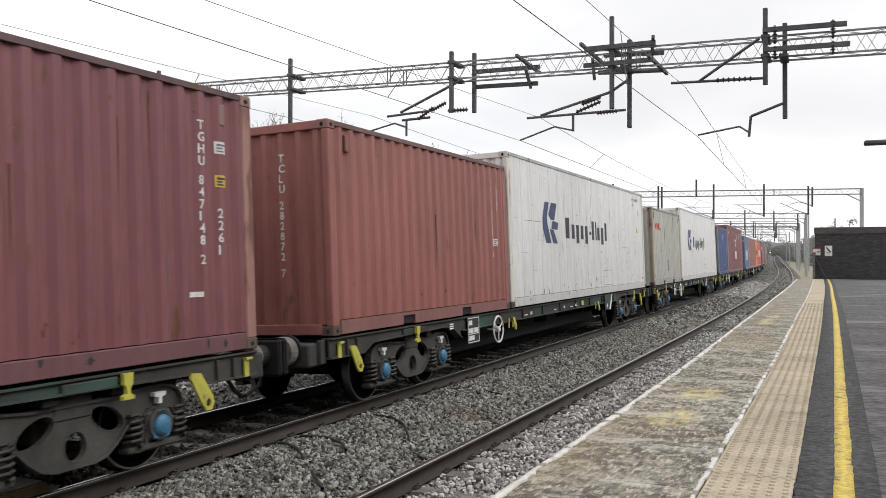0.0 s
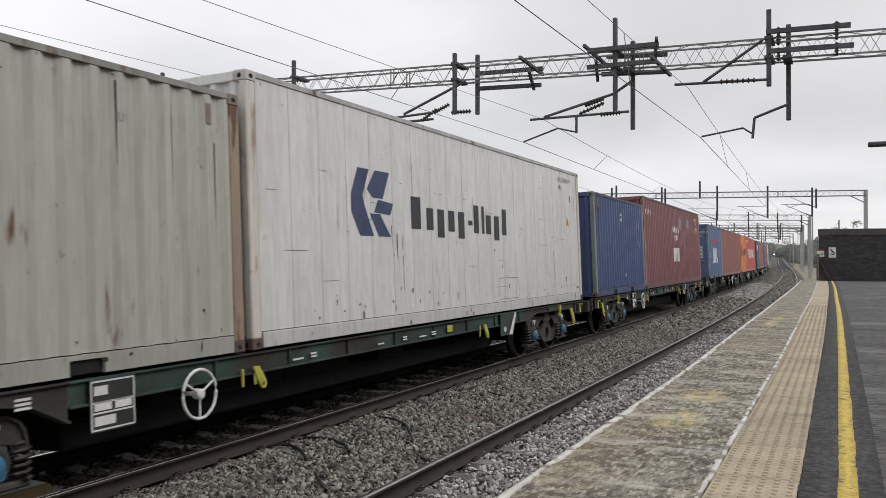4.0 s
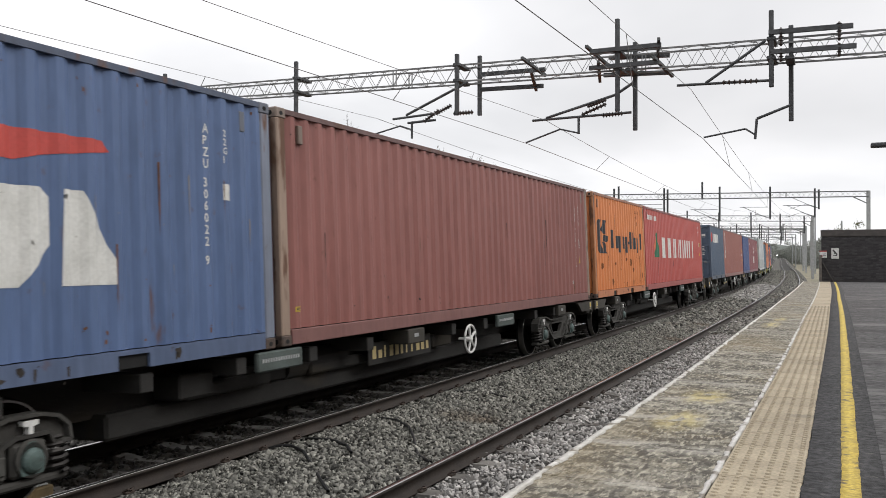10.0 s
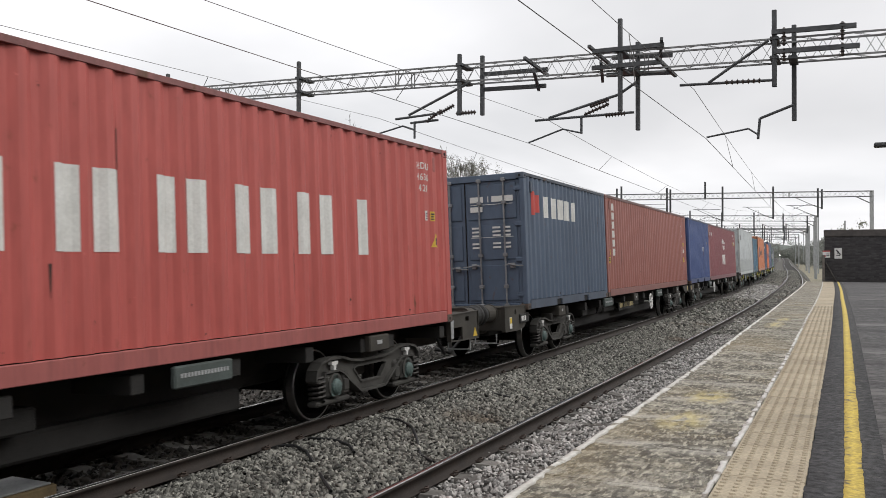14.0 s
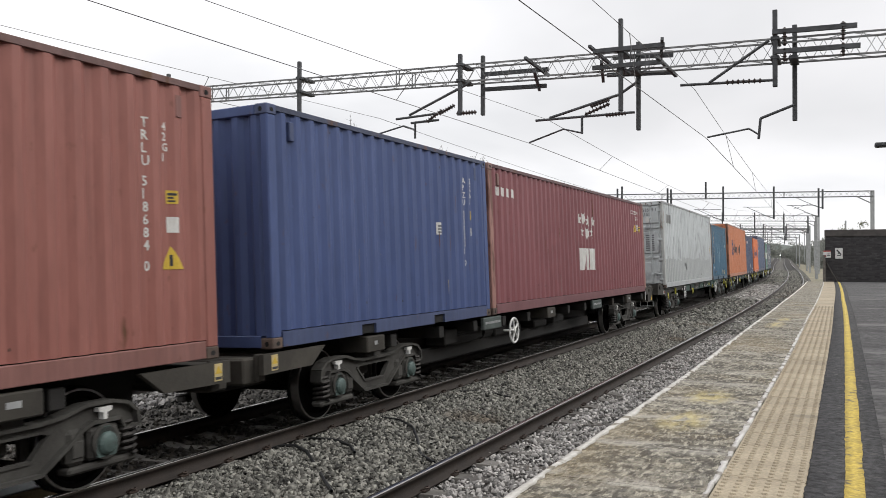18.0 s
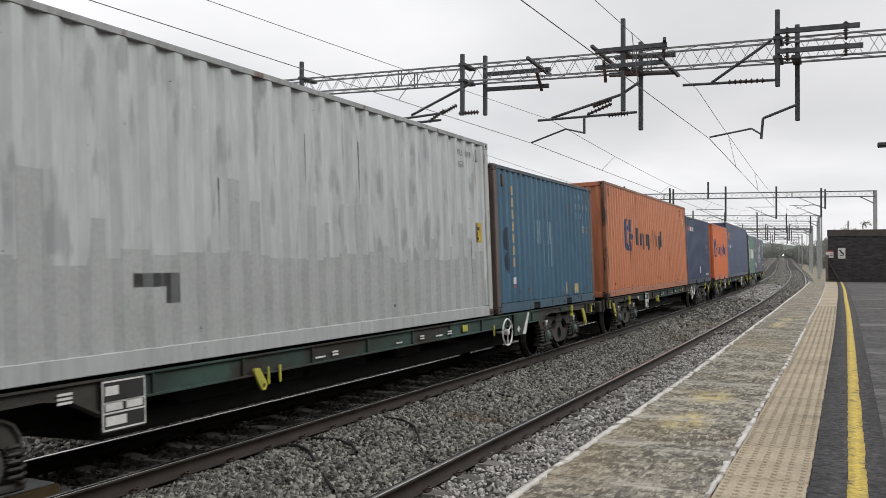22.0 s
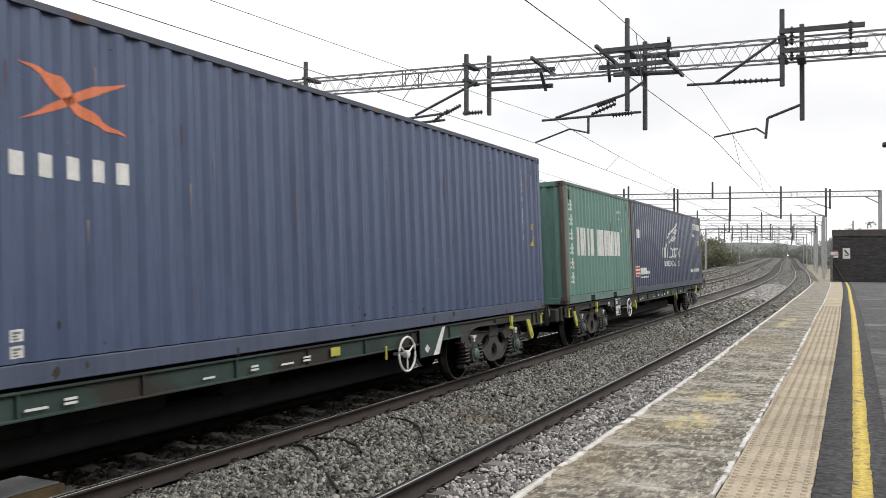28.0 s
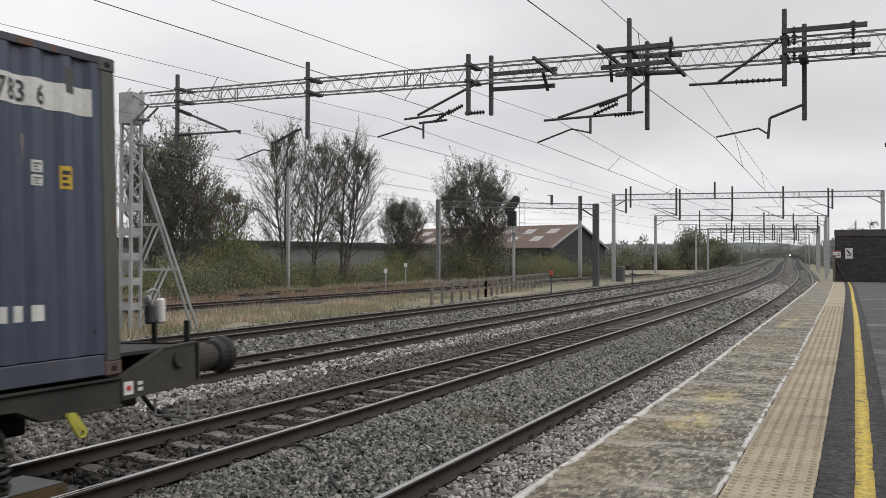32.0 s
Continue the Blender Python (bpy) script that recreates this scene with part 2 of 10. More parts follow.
def merge(bm, tmp, m=None):
    vm = {}
    for v in tmp.verts:
        vm[v] = bm.verts.new(m @ v.co if m else v.co)
    for f in tmp.faces:
        try:
            bm.faces.new([vm[v] for v in f.verts])
        except ValueError:
            pass
    tmp.free()


def frame_of(d):
    d = Vector(d).normalized()
    a = d.cross(Vector((0, 0, 1)))
    if a.length < 1e-3:
        a = Vector((1, 0, 0))
    a.normalize()
    return a, d.cross(a).normalized()


def rod(bm, p, q, r, n=8, r2=None, caps=True):
    p, q = Vector(p), Vector(q)
    a, b = frame_of(q - p)
    r2 = r if r2 is None else r2
    ring = [[bm.verts.new(o + (a * math.cos(2 * math.pi * i / n) + b * math.sin(2 * math.pi * i / n)) * rr) for i in range(n)] for o, rr in ((p, r), (q, r2))]
    for i in range(n):
        j = (i + 1) % n
        bm.faces.new((ring[0][i], ring[0][j], ring[1][j], ring[1][i]))
    if caps:
        bm.faces.new(ring[0][::-1])
        bm.faces.new(ring[1])


def beam(bm, p, q, w, h):
    """A square bar from p to q, w across and h upwards."""
    p, q = Vector(p), Vector(q)
    d = (q - p).normalized()
    a = d.cross(Vector((0, 0, 1)))
    if a.length < 1e-3:
        a = Vector((1, 0, 0))
    a.normalize()
    b = a.cross(d).normalized()
    v = [bm.verts.new(o + a * w / 2 * i + b * h / 2 * j) for o in (p, q) for i, j in ((-1, -1), (1, -1), (1, 1), (-1, 1))]
    for f in ((0, 1, 2, 3), (7, 6, 5, 4), (0, 4, 5, 1), (1, 5, 6, 2), (2, 6, 7, 3), (3, 7, 4, 0)):
        bm.faces.new([v[i] for i in f])


def tube(bm, pts, r, n=6, closed=False):
    pts = [Vector(p) for p in pts]
    rings = []
    k = len(pts)
    for i, p in enumerate(pts):
        d = pts[(i + 1) % k] - pts[i - 1] if closed else pts[min(i + 1, k - 1)] - pts[max(i - 1, 0)]
        a, b = frame_of(d)
        rings.append([bm.verts.new(p + (a * math.cos(2 * math.pi * j / n) + b * math.sin(2 * math.pi * j / n)) * r) for j in range(n)])
    for i in range(k if closed else k - 1):
        u, v = rings[i], rings[(i + 1) % k]
        if closed and i == k - 1:
            off = min(range(n), key=lambda o: (u[0].co - v[o].co).length)
            v = v[off:] + v[:off]
        for j in range(n):
            bm.faces.new((u[j], u[(j + 1) % n], v[(j + 1) % n], v[j]))


def lathe(bm, origin, axis, prof, n=20):
    """Turn a profile of (along, radius) about an axis."""
    o, d = Vector(origin), Vector(axis).normalized()
    a, b = frame_of(d)
    rings = [[bm.verts.new(o + d * t + (a * math.cos(2 * math.pi * i / n) + b * math.sin(2 * math.pi * i / n)) * max(r, 1e-4)) for i in range(n)] for t, r in prof]
    for u, v in zip(rings, rings[1:]):
        for i in range(n):
            bm.faces.new((u[i], u[(i + 1) % n], v[(i + 1) % n], v[i]))
    bm.faces.new(rings[0][::-1])
    bm.faces.new(rings[-1])


def oval(cy, cz, ry, rz, n=14, tilt=0.0):
    out = []
    for i in range(n):
        a, b = ry * math.cos(2 * math.pi * i / n), rz * math.sin(2 * math.pi * i / n)
        out.append((cy + a * math.cos(tilt) - b * math.sin(tilt), cz + a * math.sin(tilt) + b * math.cos(tilt)))
    return out


def plate(bm, outline, holes, x0, x1):
    """A plate in the yz plane from x0 to x1, with holes right through it."""
    tmp = bmesh.new()
    edges = []
    for loop in [outline] + list(holes):
        vs = [tmp.verts.new((x0, y, z)) for y, z in loop]
        edges += [tmp.edges.new((vs[i], vs[(i + 1) % len(vs)])) for i in range(len(vs))]
    bmesh.ops.triangle_fill(tmp, use_beauty=True, edges=edges)
    fs = tmp.faces[:]
    ex = bmesh.ops.extrude_face_region(tmp, geom=fs)
    for v in ex["geom"]:
        if isinstance(v, bmesh.types.BMVert):
            v.co.x = x1
    bmesh.ops.recalc_face_normals(tmp, faces=tmp.faces)
    merge(bm, tmp)


def sheet(name, verts, faces, material, smooth=False):
    """A mesh from arrays."""
    me = bpy.data.meshes.new(name)
    verts, faces = np.asarray(verts, dtype=np.float32), np.asarray(faces, dtype=np.int32)
    k = faces.shape[1]
    me.vertices.add(len(verts))
    me.vertices.foreach_set("co", verts.ravel())
    me.loops.add(faces.size)
    me.loops.foreach_set("vertex_index", faces.ravel())
    me.polygons.add(len(faces))
    me.polygons.foreach_set("loop_start", np.arange(0, faces.size, k, dtype=np.int32))
    me.polygons.foreach_set("loop_total", np.full(len(faces), k, dtype=np.int32))
    me.update(calc_edges=True)
    me.materials.append(material)
    if smooth:
        me.polygons.foreach_set("use_smooth", np.ones(len(faces), dtype=bool))
    return me


# ---- letters of the built-in font, each turned into outlines once ----
GLYPH = {}


def glyph_setup(chars):
    obs = []
    for ch in chars:
        cu = bpy.data.curves.new("glyph", "FONT")
        cu.body, cu.size, cu.resolution_u, cu.offset = ch, 1.0, 2, 0.016
        obs.append((ch, new("glyph", cu)))
    deps = bpy.context.evaluated_depsgraph_get()
    for ch, ob in obs:
        me = bpy.data.meshes.new_from_object(ob.evaluated_get(deps))
        vs = [(v.co.x, v.co.y) for v in me.vertices]
        x0, x1 = min(v[0] for v in vs), max(v[0] for v in vs)
        GLYPH[ch] = ([(x - x0, y) for x, y in vs], [tuple(p.vertices) for p in me.polygons], x1 - x0)
        bpy.data.meshes.remove(me)
    for ch, ob in obs:
        cu = ob.data
        bpy.data.objects.remove(ob)
        bpy.data.curves.remove(cu)


glyph_setup("0123456789ABCDEFGHIJKLMNOPQRSTUVWXYZ&.'")


def word(text, x, y, size, width=1.0, down=False, gap=0.13):
    """Flat outlines of a word: list of (points, faces). size is the capital's height."""
    out = []
    if down:
        width = width * 0.92
    for ch in text:
        if ch == " ":
            x, y = (x, y - size * 0.75) if down else (x + size * 0.45, y)
            continue
        k = size / 0.73
        vs, fs, w = GLYPH[ch]
        out.append(([(x + a * k * width, y + b * k) for a, b in vs], fs))
        x, y = (x, y - size * 1.25) if down else (x + (w * width + gap) * k, y)
    return out


def quad(x0, y0, x1, y1, lean=0.0):
    return [([(x0, y0), (x1, y0), (x1 + lean, y1), (x0 + lean, y1)], [(0, 1, 2, 3)])]


def shape(pts):
    return [(list(pts), [tuple(range(len(pts)))])]


def bars(x, y, h, widths, gap, fill=0.62):
    """A row of plain upright bars, one for each letter of a mark."""
    out = []
    for w in widths:
        out += quad(x, y, x + w * fill, y + h)
        x += w + gap
    return out


M_RAIL = mat("rail_rust", (0.041, 0.031, 0.025), (0.024, 0.019, 0.016), 5, 0.75, 0.2, 0.3, 90)
M_HEAD = mat("rail_head_steel", (0.52, 0.51, 0.50), (0.36, 0.34, 0.33), 3, 0.26, 1.0, 0.05, 40, stretch=(1, 0.2, 1))
M_HEAD_DULL = mat("rail_head_dull", (0.22, 0.19, 0.17), (0.13, 0.10, 0.085), 3, 0.45, 0.8, 0.1, 40)
M_SLEEPER = mat("sleeper_concrete", (0.17, 0.16, 0.145), (0.075, 0.069, 0.062), 3, 0.9, 0, 0.35, 45, (0.07, 0.06, 0.05), 0.58, 2.5, rnd=0.18)
M_CLIP = mat("clip_steel", (0.07, 0.05, 0.04), (0.04, 0.03, 0.025), 20, 0.7, 0.4, 0.2)
M_BALLAST = mat("ballast_stone", (0.236, 0.231, 0.202), (0.066, 0.064, 0.056), 16, 0.92, 0, 0.1, 90, (0.085, 0.068, 0.05), 0.62, 0.35, islands=0.85, world_space=True)
M_BALLAST_L = mat("clean_ballast_stone", (0.37, 0.355, 0.335), (0.23, 0.222, 0.21), 14, 0.92, 0, 0.1, 90, (0.15, 0.138, 0.12), 0.62, 0.6, islands=0.7, world_space=True)
# oil-stained stones, their colour lowered further for the train's shade
M_BALLAST_D = mat("oily_shade_ballast_stone", (0.056, 0.050, 0.043), (0.026, 0.023, 0.020), 14, 0.92, 0, 0.1, 90, (0.12, 0.108, 0.095), 0.62, 0.6, islands=0.7, world_space=True)
M_BALLAST_M = mat("dull_ballast_stone", (0.14, 0.13, 0.115), (0.06, 0.056, 0.05), 14, 0.92, 0, 0.1, 90, (0.17, 0.16, 0.145), 0.60, 0.25, islands=0.8, world_space=True)
M_BED = mat("ballast_bed", (0.12, 0.112, 0.098), (0.034, 0.031, 0.027), 13, 0.95, 0, 1.0, 22, (0.06, 0.05, 0.04), 0.60, 0.3, world_space=True, grit=(4.5, 0.6, 1.35))
# oily bed, with shade from under the train painted in as well
M_BED_DIRTY_SHADE = mat("oily_shade_ballast_bed", (0.036, 0.032, 0.028), (0.013, 0.011, 0.010), 13, 0.95, 0, 1.0, 22, (0.09, 0.082, 0.072), 0.62, 1.3, world_space=True, grit=(4.5, 0.6, 1.35))
M_GROUND = mat("rough_grass_ground", (0.22, 0.195, 0.14), (0.14, 0.135, 0.088), 0.5, 0.95, 0, 0.8, 6, (0.26, 0.215, 0.155), 0.55, 0.12, world_space=True, grit=(7, 0.7, 1.3))
M_GRASS = mat("dry_grass", (0.36, 0.325, 0.225), (0.24, 0.235, 0.145), 0.35, 0.9, 0, 0, spots=(0.40, 0.33, 0.24), spot_at=0.52, spot_scale=0.25, islands=0.35, world_space=True, thin=0.35)
M_REED = mat("red_brown_weeds", (0.33, 0.245, 0.18), (0.20, 0.16, 0.11), 0.5, 0.9, 0, 0, islands=0.35, world_space=True, thin=0.35)
M_BUSH = mat("bramble_leaves", (0.19, 0.195, 0.12), (0.13, 0.135, 0.085), 0.4, 0.8, 0, 0, spots=(0.24, 0.23, 0.12), spot_at=0.56, spot_scale=0.3, islands=0.5, world_space=True, thin=0.5)
M_LEAF = mat("sparse_birch_leaves", (0.165, 0.16, 0.115), (0.11, 0.108, 0.08), 0.4, 0.8, 0, 0, islands=0.4, world_space=True, thin=0.45)
M_BARK = mat("birch_bark", (0.13, 0.122, 0.11), (0.06, 0.056, 0.05), 6, 0.9, 0, 0.4, 30)
M_GALV = mat("galvanised_steel", (0.40, 0.41, 0.41), (0.29, 0.30, 0.30), 4, 0.6, 0.35, 0.1, 40, (0.2, 0.17, 0.14), 0.68, 3)
M_OLE = mat("weathered_dark_steel", (0.10, 0.105, 0.11), (0.06, 0.062, 0.065), 5, 0.65, 0.4, 0.15, 40, rnd=0.1)
M_OLE_L = mat("weathered_boom_steel", (0.25, 0.255, 0.255), (0.15, 0.15, 0.15), 5, 0.65, 0.4, 0.15, 40)
M_WIRE = mat("copper_wire", (0.16, 0.155, 0.15), (0.11, 0.11, 0.11), 5, 0.6, 0.6, 0)
M_INSUL = mat("brown_porcelain", (0.05, 0.035, 0.03), (0.03, 0.022, 0.02), 8, 0.35, 0, 0.05)
M_COPING = worn_concrete("worn_concrete_coping")
M_WHITE_EDGE = mat("white_edge_paint", (0.64, 0.63, 0.59), (0.44, 0.42, 0.38), 5, 0.8, 0, 0.4, 50, (0.20, 0.18, 0.14), 0.56, 7, world_space=True)
M_TACTILE = mat("buff_tactile_paving", (0.37, 0.315, 0.225), (0.29, 0.245, 0.175), 3, 0.88, 0, 0.3, 70, (0.22, 0.19, 0.14), 0.62, 2.0, rnd=0.10, world_space=False, grit=(60, 0.85, 1.12))
M_ASPHALT = mat("platform_asphalt", (0.150, 0.146, 0.142), (0.082, 0.080, 0.079), 1.2, 0.92, 0, 0.7, 120, (0.22, 0.215, 0.205), 0.58, 0.9, (0.5, 1.6, 1), world_space=True, grit=(22, 0.45, 1.6))
M_ASPHALT_D = mat("fresh_dark_asphalt", (0.05, 0.049, 0.05), (0.032, 0.032, 0.033), 3, 0.9, 0, 0.8, 130, (0.10, 0.097, 0.09), 0.62, 14, world_space=True, grit=(24, 0.45, 1.7))
M_YELLOW = mat("yellow_line_paint", (0.62, 0.46, 0.085), (0.48, 0.36, 0.085), 6, 0.8, 0, 0.8, 60, (0.15, 0.125, 0.07), 0.59, 14, world_space=True, grit=(45, 0.7, 1.1))
M_BRICK = mat("dark_engineering_brick", (0.056, 0.053, 0.054), (0.034, 0.032, 0.033), 3, 0.8, 0, 0.3, 60, rnd=0.3)
M_MORTAR = mat("dark_mortar", (0.05, 0.048, 0.047), (0.035, 0.033, 0.033), 6, 0.95, 0, 0.4, 60)
M_CAPSTONE = mat("brown_coping", (0.085, 0.076, 0.070), (0.055, 0.050, 0.047), 4, 0.85, 0, 0.3, 50)
M_FRAME_A = mat("wagon_green_paint", (0.040, 0.078, 0.064), (0.018, 0.028, 0.024), 1.6, 0.75, 0.1, 0.2, 40, (0.026, 0.023, 0.019), 0.50, 1.3, (1, 0.5, 1), 0.1)
M_FRAME_B = mat("wagon_grime_black", (0.032, 0.031, 0.029), (0.018, 0.017, 0.016), 2, 0.85, 0.1, 0.25, 40, (0.034, 0.029, 0.022), 0.6, 1.5, (1, 0.5, 1), 0.1)
M_FRAME_C = mat("wagon_brown_grime", (0.058, 0.053, 0.044), (0.034, 0.031, 0.026), 2, 0.85, 0.1, 0.25, 40, rnd=0.1)
M_BOGIE = mat("bogie_brake_dust", (0.072, 0.070, 0.063), (0.034, 0.032, 0.029), 3, 0.9, 0.1, 0.3, 40, rnd=0.1)
M_SPRING = mat("spring_steel", (0.045, 0.041, 0.038), (0.026, 0.024, 0.022), 8, 0.6, 0.5, 0.1)
M_WHEEL = mat("wheel_steel_dark", (0.006, 0.0055, 0.005), (0.004, 0.0035, 0.003), 4, 0.95, 0.0, 0.15, spec=0.1)
M_TREAD = mat("wheel_tread_bright", (0.5, 0.49, 0.48), (0.35, 0.34, 0.33), 5, 0.28, 1.0, 0.05)
M_CAP_BLUE = mat("blue_axlebox_cap", (0.055, 0.19, 0.32), (0.04, 0.12, 0.20), 6, 0.5, 0, 0.1, spots=(0.04, 0.04, 0.04), spot_at=0.64, spot_scale=5)
M_CAP_TEAL = mat("teal_axlebox_cap", (0.095, 0.145, 0.135), (0.05, 0.07, 0.065), 6, 0.6, 0, 0.1, spots=(0.045, 0.045, 0.042), spot_at=0.62, spot_scale=6)
M_LEVER = mat("yellow_lever_paint", (0.50, 0.48, 0.07), (0.36, 0.34, 0.06), 6, 0.55, 0, 0.1, spots=(0.10, 0.09, 0.05), spot_at=0.66, spot_scale=7)
M_WHITE = mat("white_marking", (0.70, 0.70, 0.68), (0.55, 0.55, 0.53), 5, 0.6, 0, 0.05, spots=(0.30, 0.29, 0.27), spot_at=0.66, spot_scale=6)
M_BOARD = mat("black_data_board", (0.03, 0.03, 0.03), (0.02, 0.02, 0.02), 6, 0.6, 0, 0.05)
M_RUBBER = mat("buffer_black", (0.018, 0.017, 0.016), (0.010, 0.010, 0.010), 8, 0.7, 0, 0.15)
M_CASTING = mat("worn_casting", (0.13, 0.09, 0.07), (0.07, 0.055, 0.048), 9, 0.75, 0.2, 0.25, rnd=0.2)
# near-black that stands for the shade inside openings
M_DARK = mat("hollow_shade_black", (0.012, 0.012, 0.012), (0.008, 0.008, 0.008), 6, 0.9, 0, 0)
M_RODS = mat("galvanised_lock_rod", (0.26, 0.27, 0.28), (0.16, 0.16, 0.165), 8, 0.55, 0.4, 0.1)
M_CABLE = mat("black_cable", (0.018, 0.018, 0.018), (0.012, 0.012, 0.012), 8, 0.6, 0, 0.1)
M_TIMBER = mat("grey_weathered_timber", (0.19, 0.175, 0.155), (0.115, 0.105, 0.095), 5, 0.9, 0, 0.4, 50, rnd=0.15)
M_ROOF = mat("brown_sheet_roof", (0.155, 0.105, 0.085), (0.11, 0.08, 0.068), 0.8, 0.85, 0, 0.3, 8)
M_ROOFLIGHT = mat("pale_rooflight", (0.36, 0.34, 0.33), (0.28, 0.26, 0.25), 2, 0.5, 0, 0.1)
M_WALL_D = mat("dark_shed_cladding", (0.035, 0.035, 0.04), (0.025, 0.025, 0.028), 1, 0.8, 0, 0.2, 12)
M_WALL_G = mat("grey_block_wall", (0.17, 0.17, 0.17), (0.12, 0.12, 0.12), 0.7, 0.9, 0, 0.3, 10)
M_HILL = mat("far_hill_woods", (0.13, 0.145, 0.13), (0.095, 0.11, 0.10), 0.02, 1.0, 0, 0.0, world_space=True)
M_FIELD = mat("far_fields", (0.155, 0.165, 0.125), (0.115, 0.13, 0.095), 0.008, 1.0, 0, 0.0, world_space=True)
# distance haze is mixed into this leaf colour, paler than the near leaves
M_FARTREE = mat("far_tree_leaves_hazed", (0.25, 0.26, 0.235), (0.185, 0.195, 0.175), 0.15, 0.9, 0, 0, islands=0.3, world_space=True, thin=0.4)
M_RED = mat("red_mark", (0.45, 0.055, 0.05), (0.35, 0.05, 0.045), 6, 0.6, 0, 0.05)

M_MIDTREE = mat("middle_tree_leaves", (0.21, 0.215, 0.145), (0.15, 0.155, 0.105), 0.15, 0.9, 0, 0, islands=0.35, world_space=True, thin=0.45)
# near-black so that the shade under the deck is in the colour
M_SPINE = mat("shade_black_spine_steel", (0.016, 0.016, 0.016), (0.009, 0.009, 0.009), 3, 0.9, 0.1, 0.2, 40)
M_SLEEVE = mat("dusty_buffer_sleeve", (0.20, 0.185, 0.16), (0.10, 0.095, 0.085), 5, 0.8, 0.1, 0.2, 50, (0.05, 0.045, 0.04), 0.6, 3)
M_GRIME_END = mat("wagon_end_grime", (0.058, 0.055, 0.048), (0.030, 0.028, 0.025), 2.5, 0.85, 0.1, 0.25, 40, (0.035, 0.055, 0.047), 0.60, 1.6, (1, 0.5, 1), 0.1)
M_RED_MARKER = mat("faded_red_marker", (0.42, 0.10, 0.06), (0.33, 0.08, 0.05), 6, 0.6, 0, 0.1)
M_TEAL_GRIME = mat("grey_green_grime", (0.085, 0.105, 0.098), (0.05, 0.06, 0.056), 3, 0.85, 0.1, 0.2, 40)
M_LAMP_GLOW = bpy.data.materials.new("signal_lamp")
M_LAMP_GLOW.use_nodes = True
M_LAMP_GLOW.node_tree.nodes["Principled BSDF"].inputs["Emission Color"].default_value = (1.0, 0.96, 0.9, 1)
M_LAMP_GLOW.node_tree.nodes["Principled BSDF"].inputs["Emission Strength"].default_value = 6.0


# ---- the line: one curve of four running tracks, bending left in the distance ----
KNOT_S = [-60, -40, 0, 20, 40, 60, 80, 110, 150, 200, 300, 700]
KNOT_K = [0.0, 0.000109, 0.00019, 0.000731, 0.000715, 0.000642, 0.000487, 0.000324, 0.000302, -0.000237, 0.000134, 0.0002]
LINE_X, CANT, CANT3 = -6.6486, 0.0415, 0.0372
OFF1, OFF3, OFF4 = 3.722, -4.123, -8.671
SS = np.arange(-60.0, 700.0, 0.5)
_k = np.interp(SS, KNOT_S, KNOT_K)
_th = np.concatenate([[0], np.cumsum((_k[1:] + _k[:-1]) / 2 * 0.5)])
_i0 = int(np.searchsorted(SS, 0))
_th = _th - _th[_i0]
_mid = (_th[1:] + _th[:-1]) / 2
_x = np.concatenate([[0], np.cumsum(-np.sin(_mid) * 0.5)])
_y = np.concatenate([[0], np.cumsum(np.cos(_mid) * 0.5)])
_x, _y = _x - _x[_i0] + LINE_X, _y - _y[_i0]


def rise(s):
    """The line climbs gently in the distance."""
    return np.interp(s, [0, 110, 160, 230, 300, 430, 700], [0, 0, 0.30, 0.95, 1.6, 2.9, 5.5])


def trk(s, off=0.0, z=0.0):
    """A point beside the train's track: s along it, off to its right, z over the rails."""
    th = float(np.interp(s, SS, _th))
    return Vector((float(np.interp(s, SS, _x)) + off * math.cos(th), float(np.interp(s, SS, _y)) + off * math.sin(th), z + float(rise(s))))


def heading(s):
    return float(np.interp(s, SS, _th))


def trk_pose(s, off=0.0, z=0.0, turn=0.0):
    return Matrix.Translation(trk(s, off, z)) @ Matrix.Rotation(heading(s) + radians(turn), 4, "Z")


def steps(a, b):
    """Stations that grow sparser with distance."""
    out, s = [], a
    while s < b:
        out.append(s)
        s += 1.0 if s < 40 else (2.0 if s < 120 else 5.0)
    return out + [b]


def sweep(name, prof, stations, off, z, cant, material, smooth=False):
    """Sweep a closed profile of (across, up) along the line."""
    vs, fs, n = [], [], len(prof)
    for s in stations:
        th = heading(s)
        ax, ay = math.cos(th), math.sin(th)
        for a, u in prof:
            o = off + a
            p = trk(s, o)
            vs.append((p.x, p.y, p.z + z + u + (cant * a if not callable(cant) else cant(a))))
    for i in range(len(stations) - 1):
        for j in range(n):
            k = (j + 1) % n
            fs.append((i * n + j, i * n + k, (i + 1) * n + k, (i + 1) * n + j))
    return sheet(name, vs, fs, material, smooth)


RAIL_FOOT = [(-0.075, -0.159), (0.075, -0.159), (0.075, -0.148), (0.012, -0.128), (0.010, -0.045), (0.034, -0.035), (0.036, -0.012), (-0.036, -0.012), (-0.034, -0.035), (-0.010, -0.045), (-0.012, -0.128), (-0.075, -0.148)]
RAIL_TOP = [(-0.036, -0.0125), (0.036, -0.0125), (0.034, -0.004), (0.022, 0.0), (-0.022, 0.0), (-0.034, -0.004)]


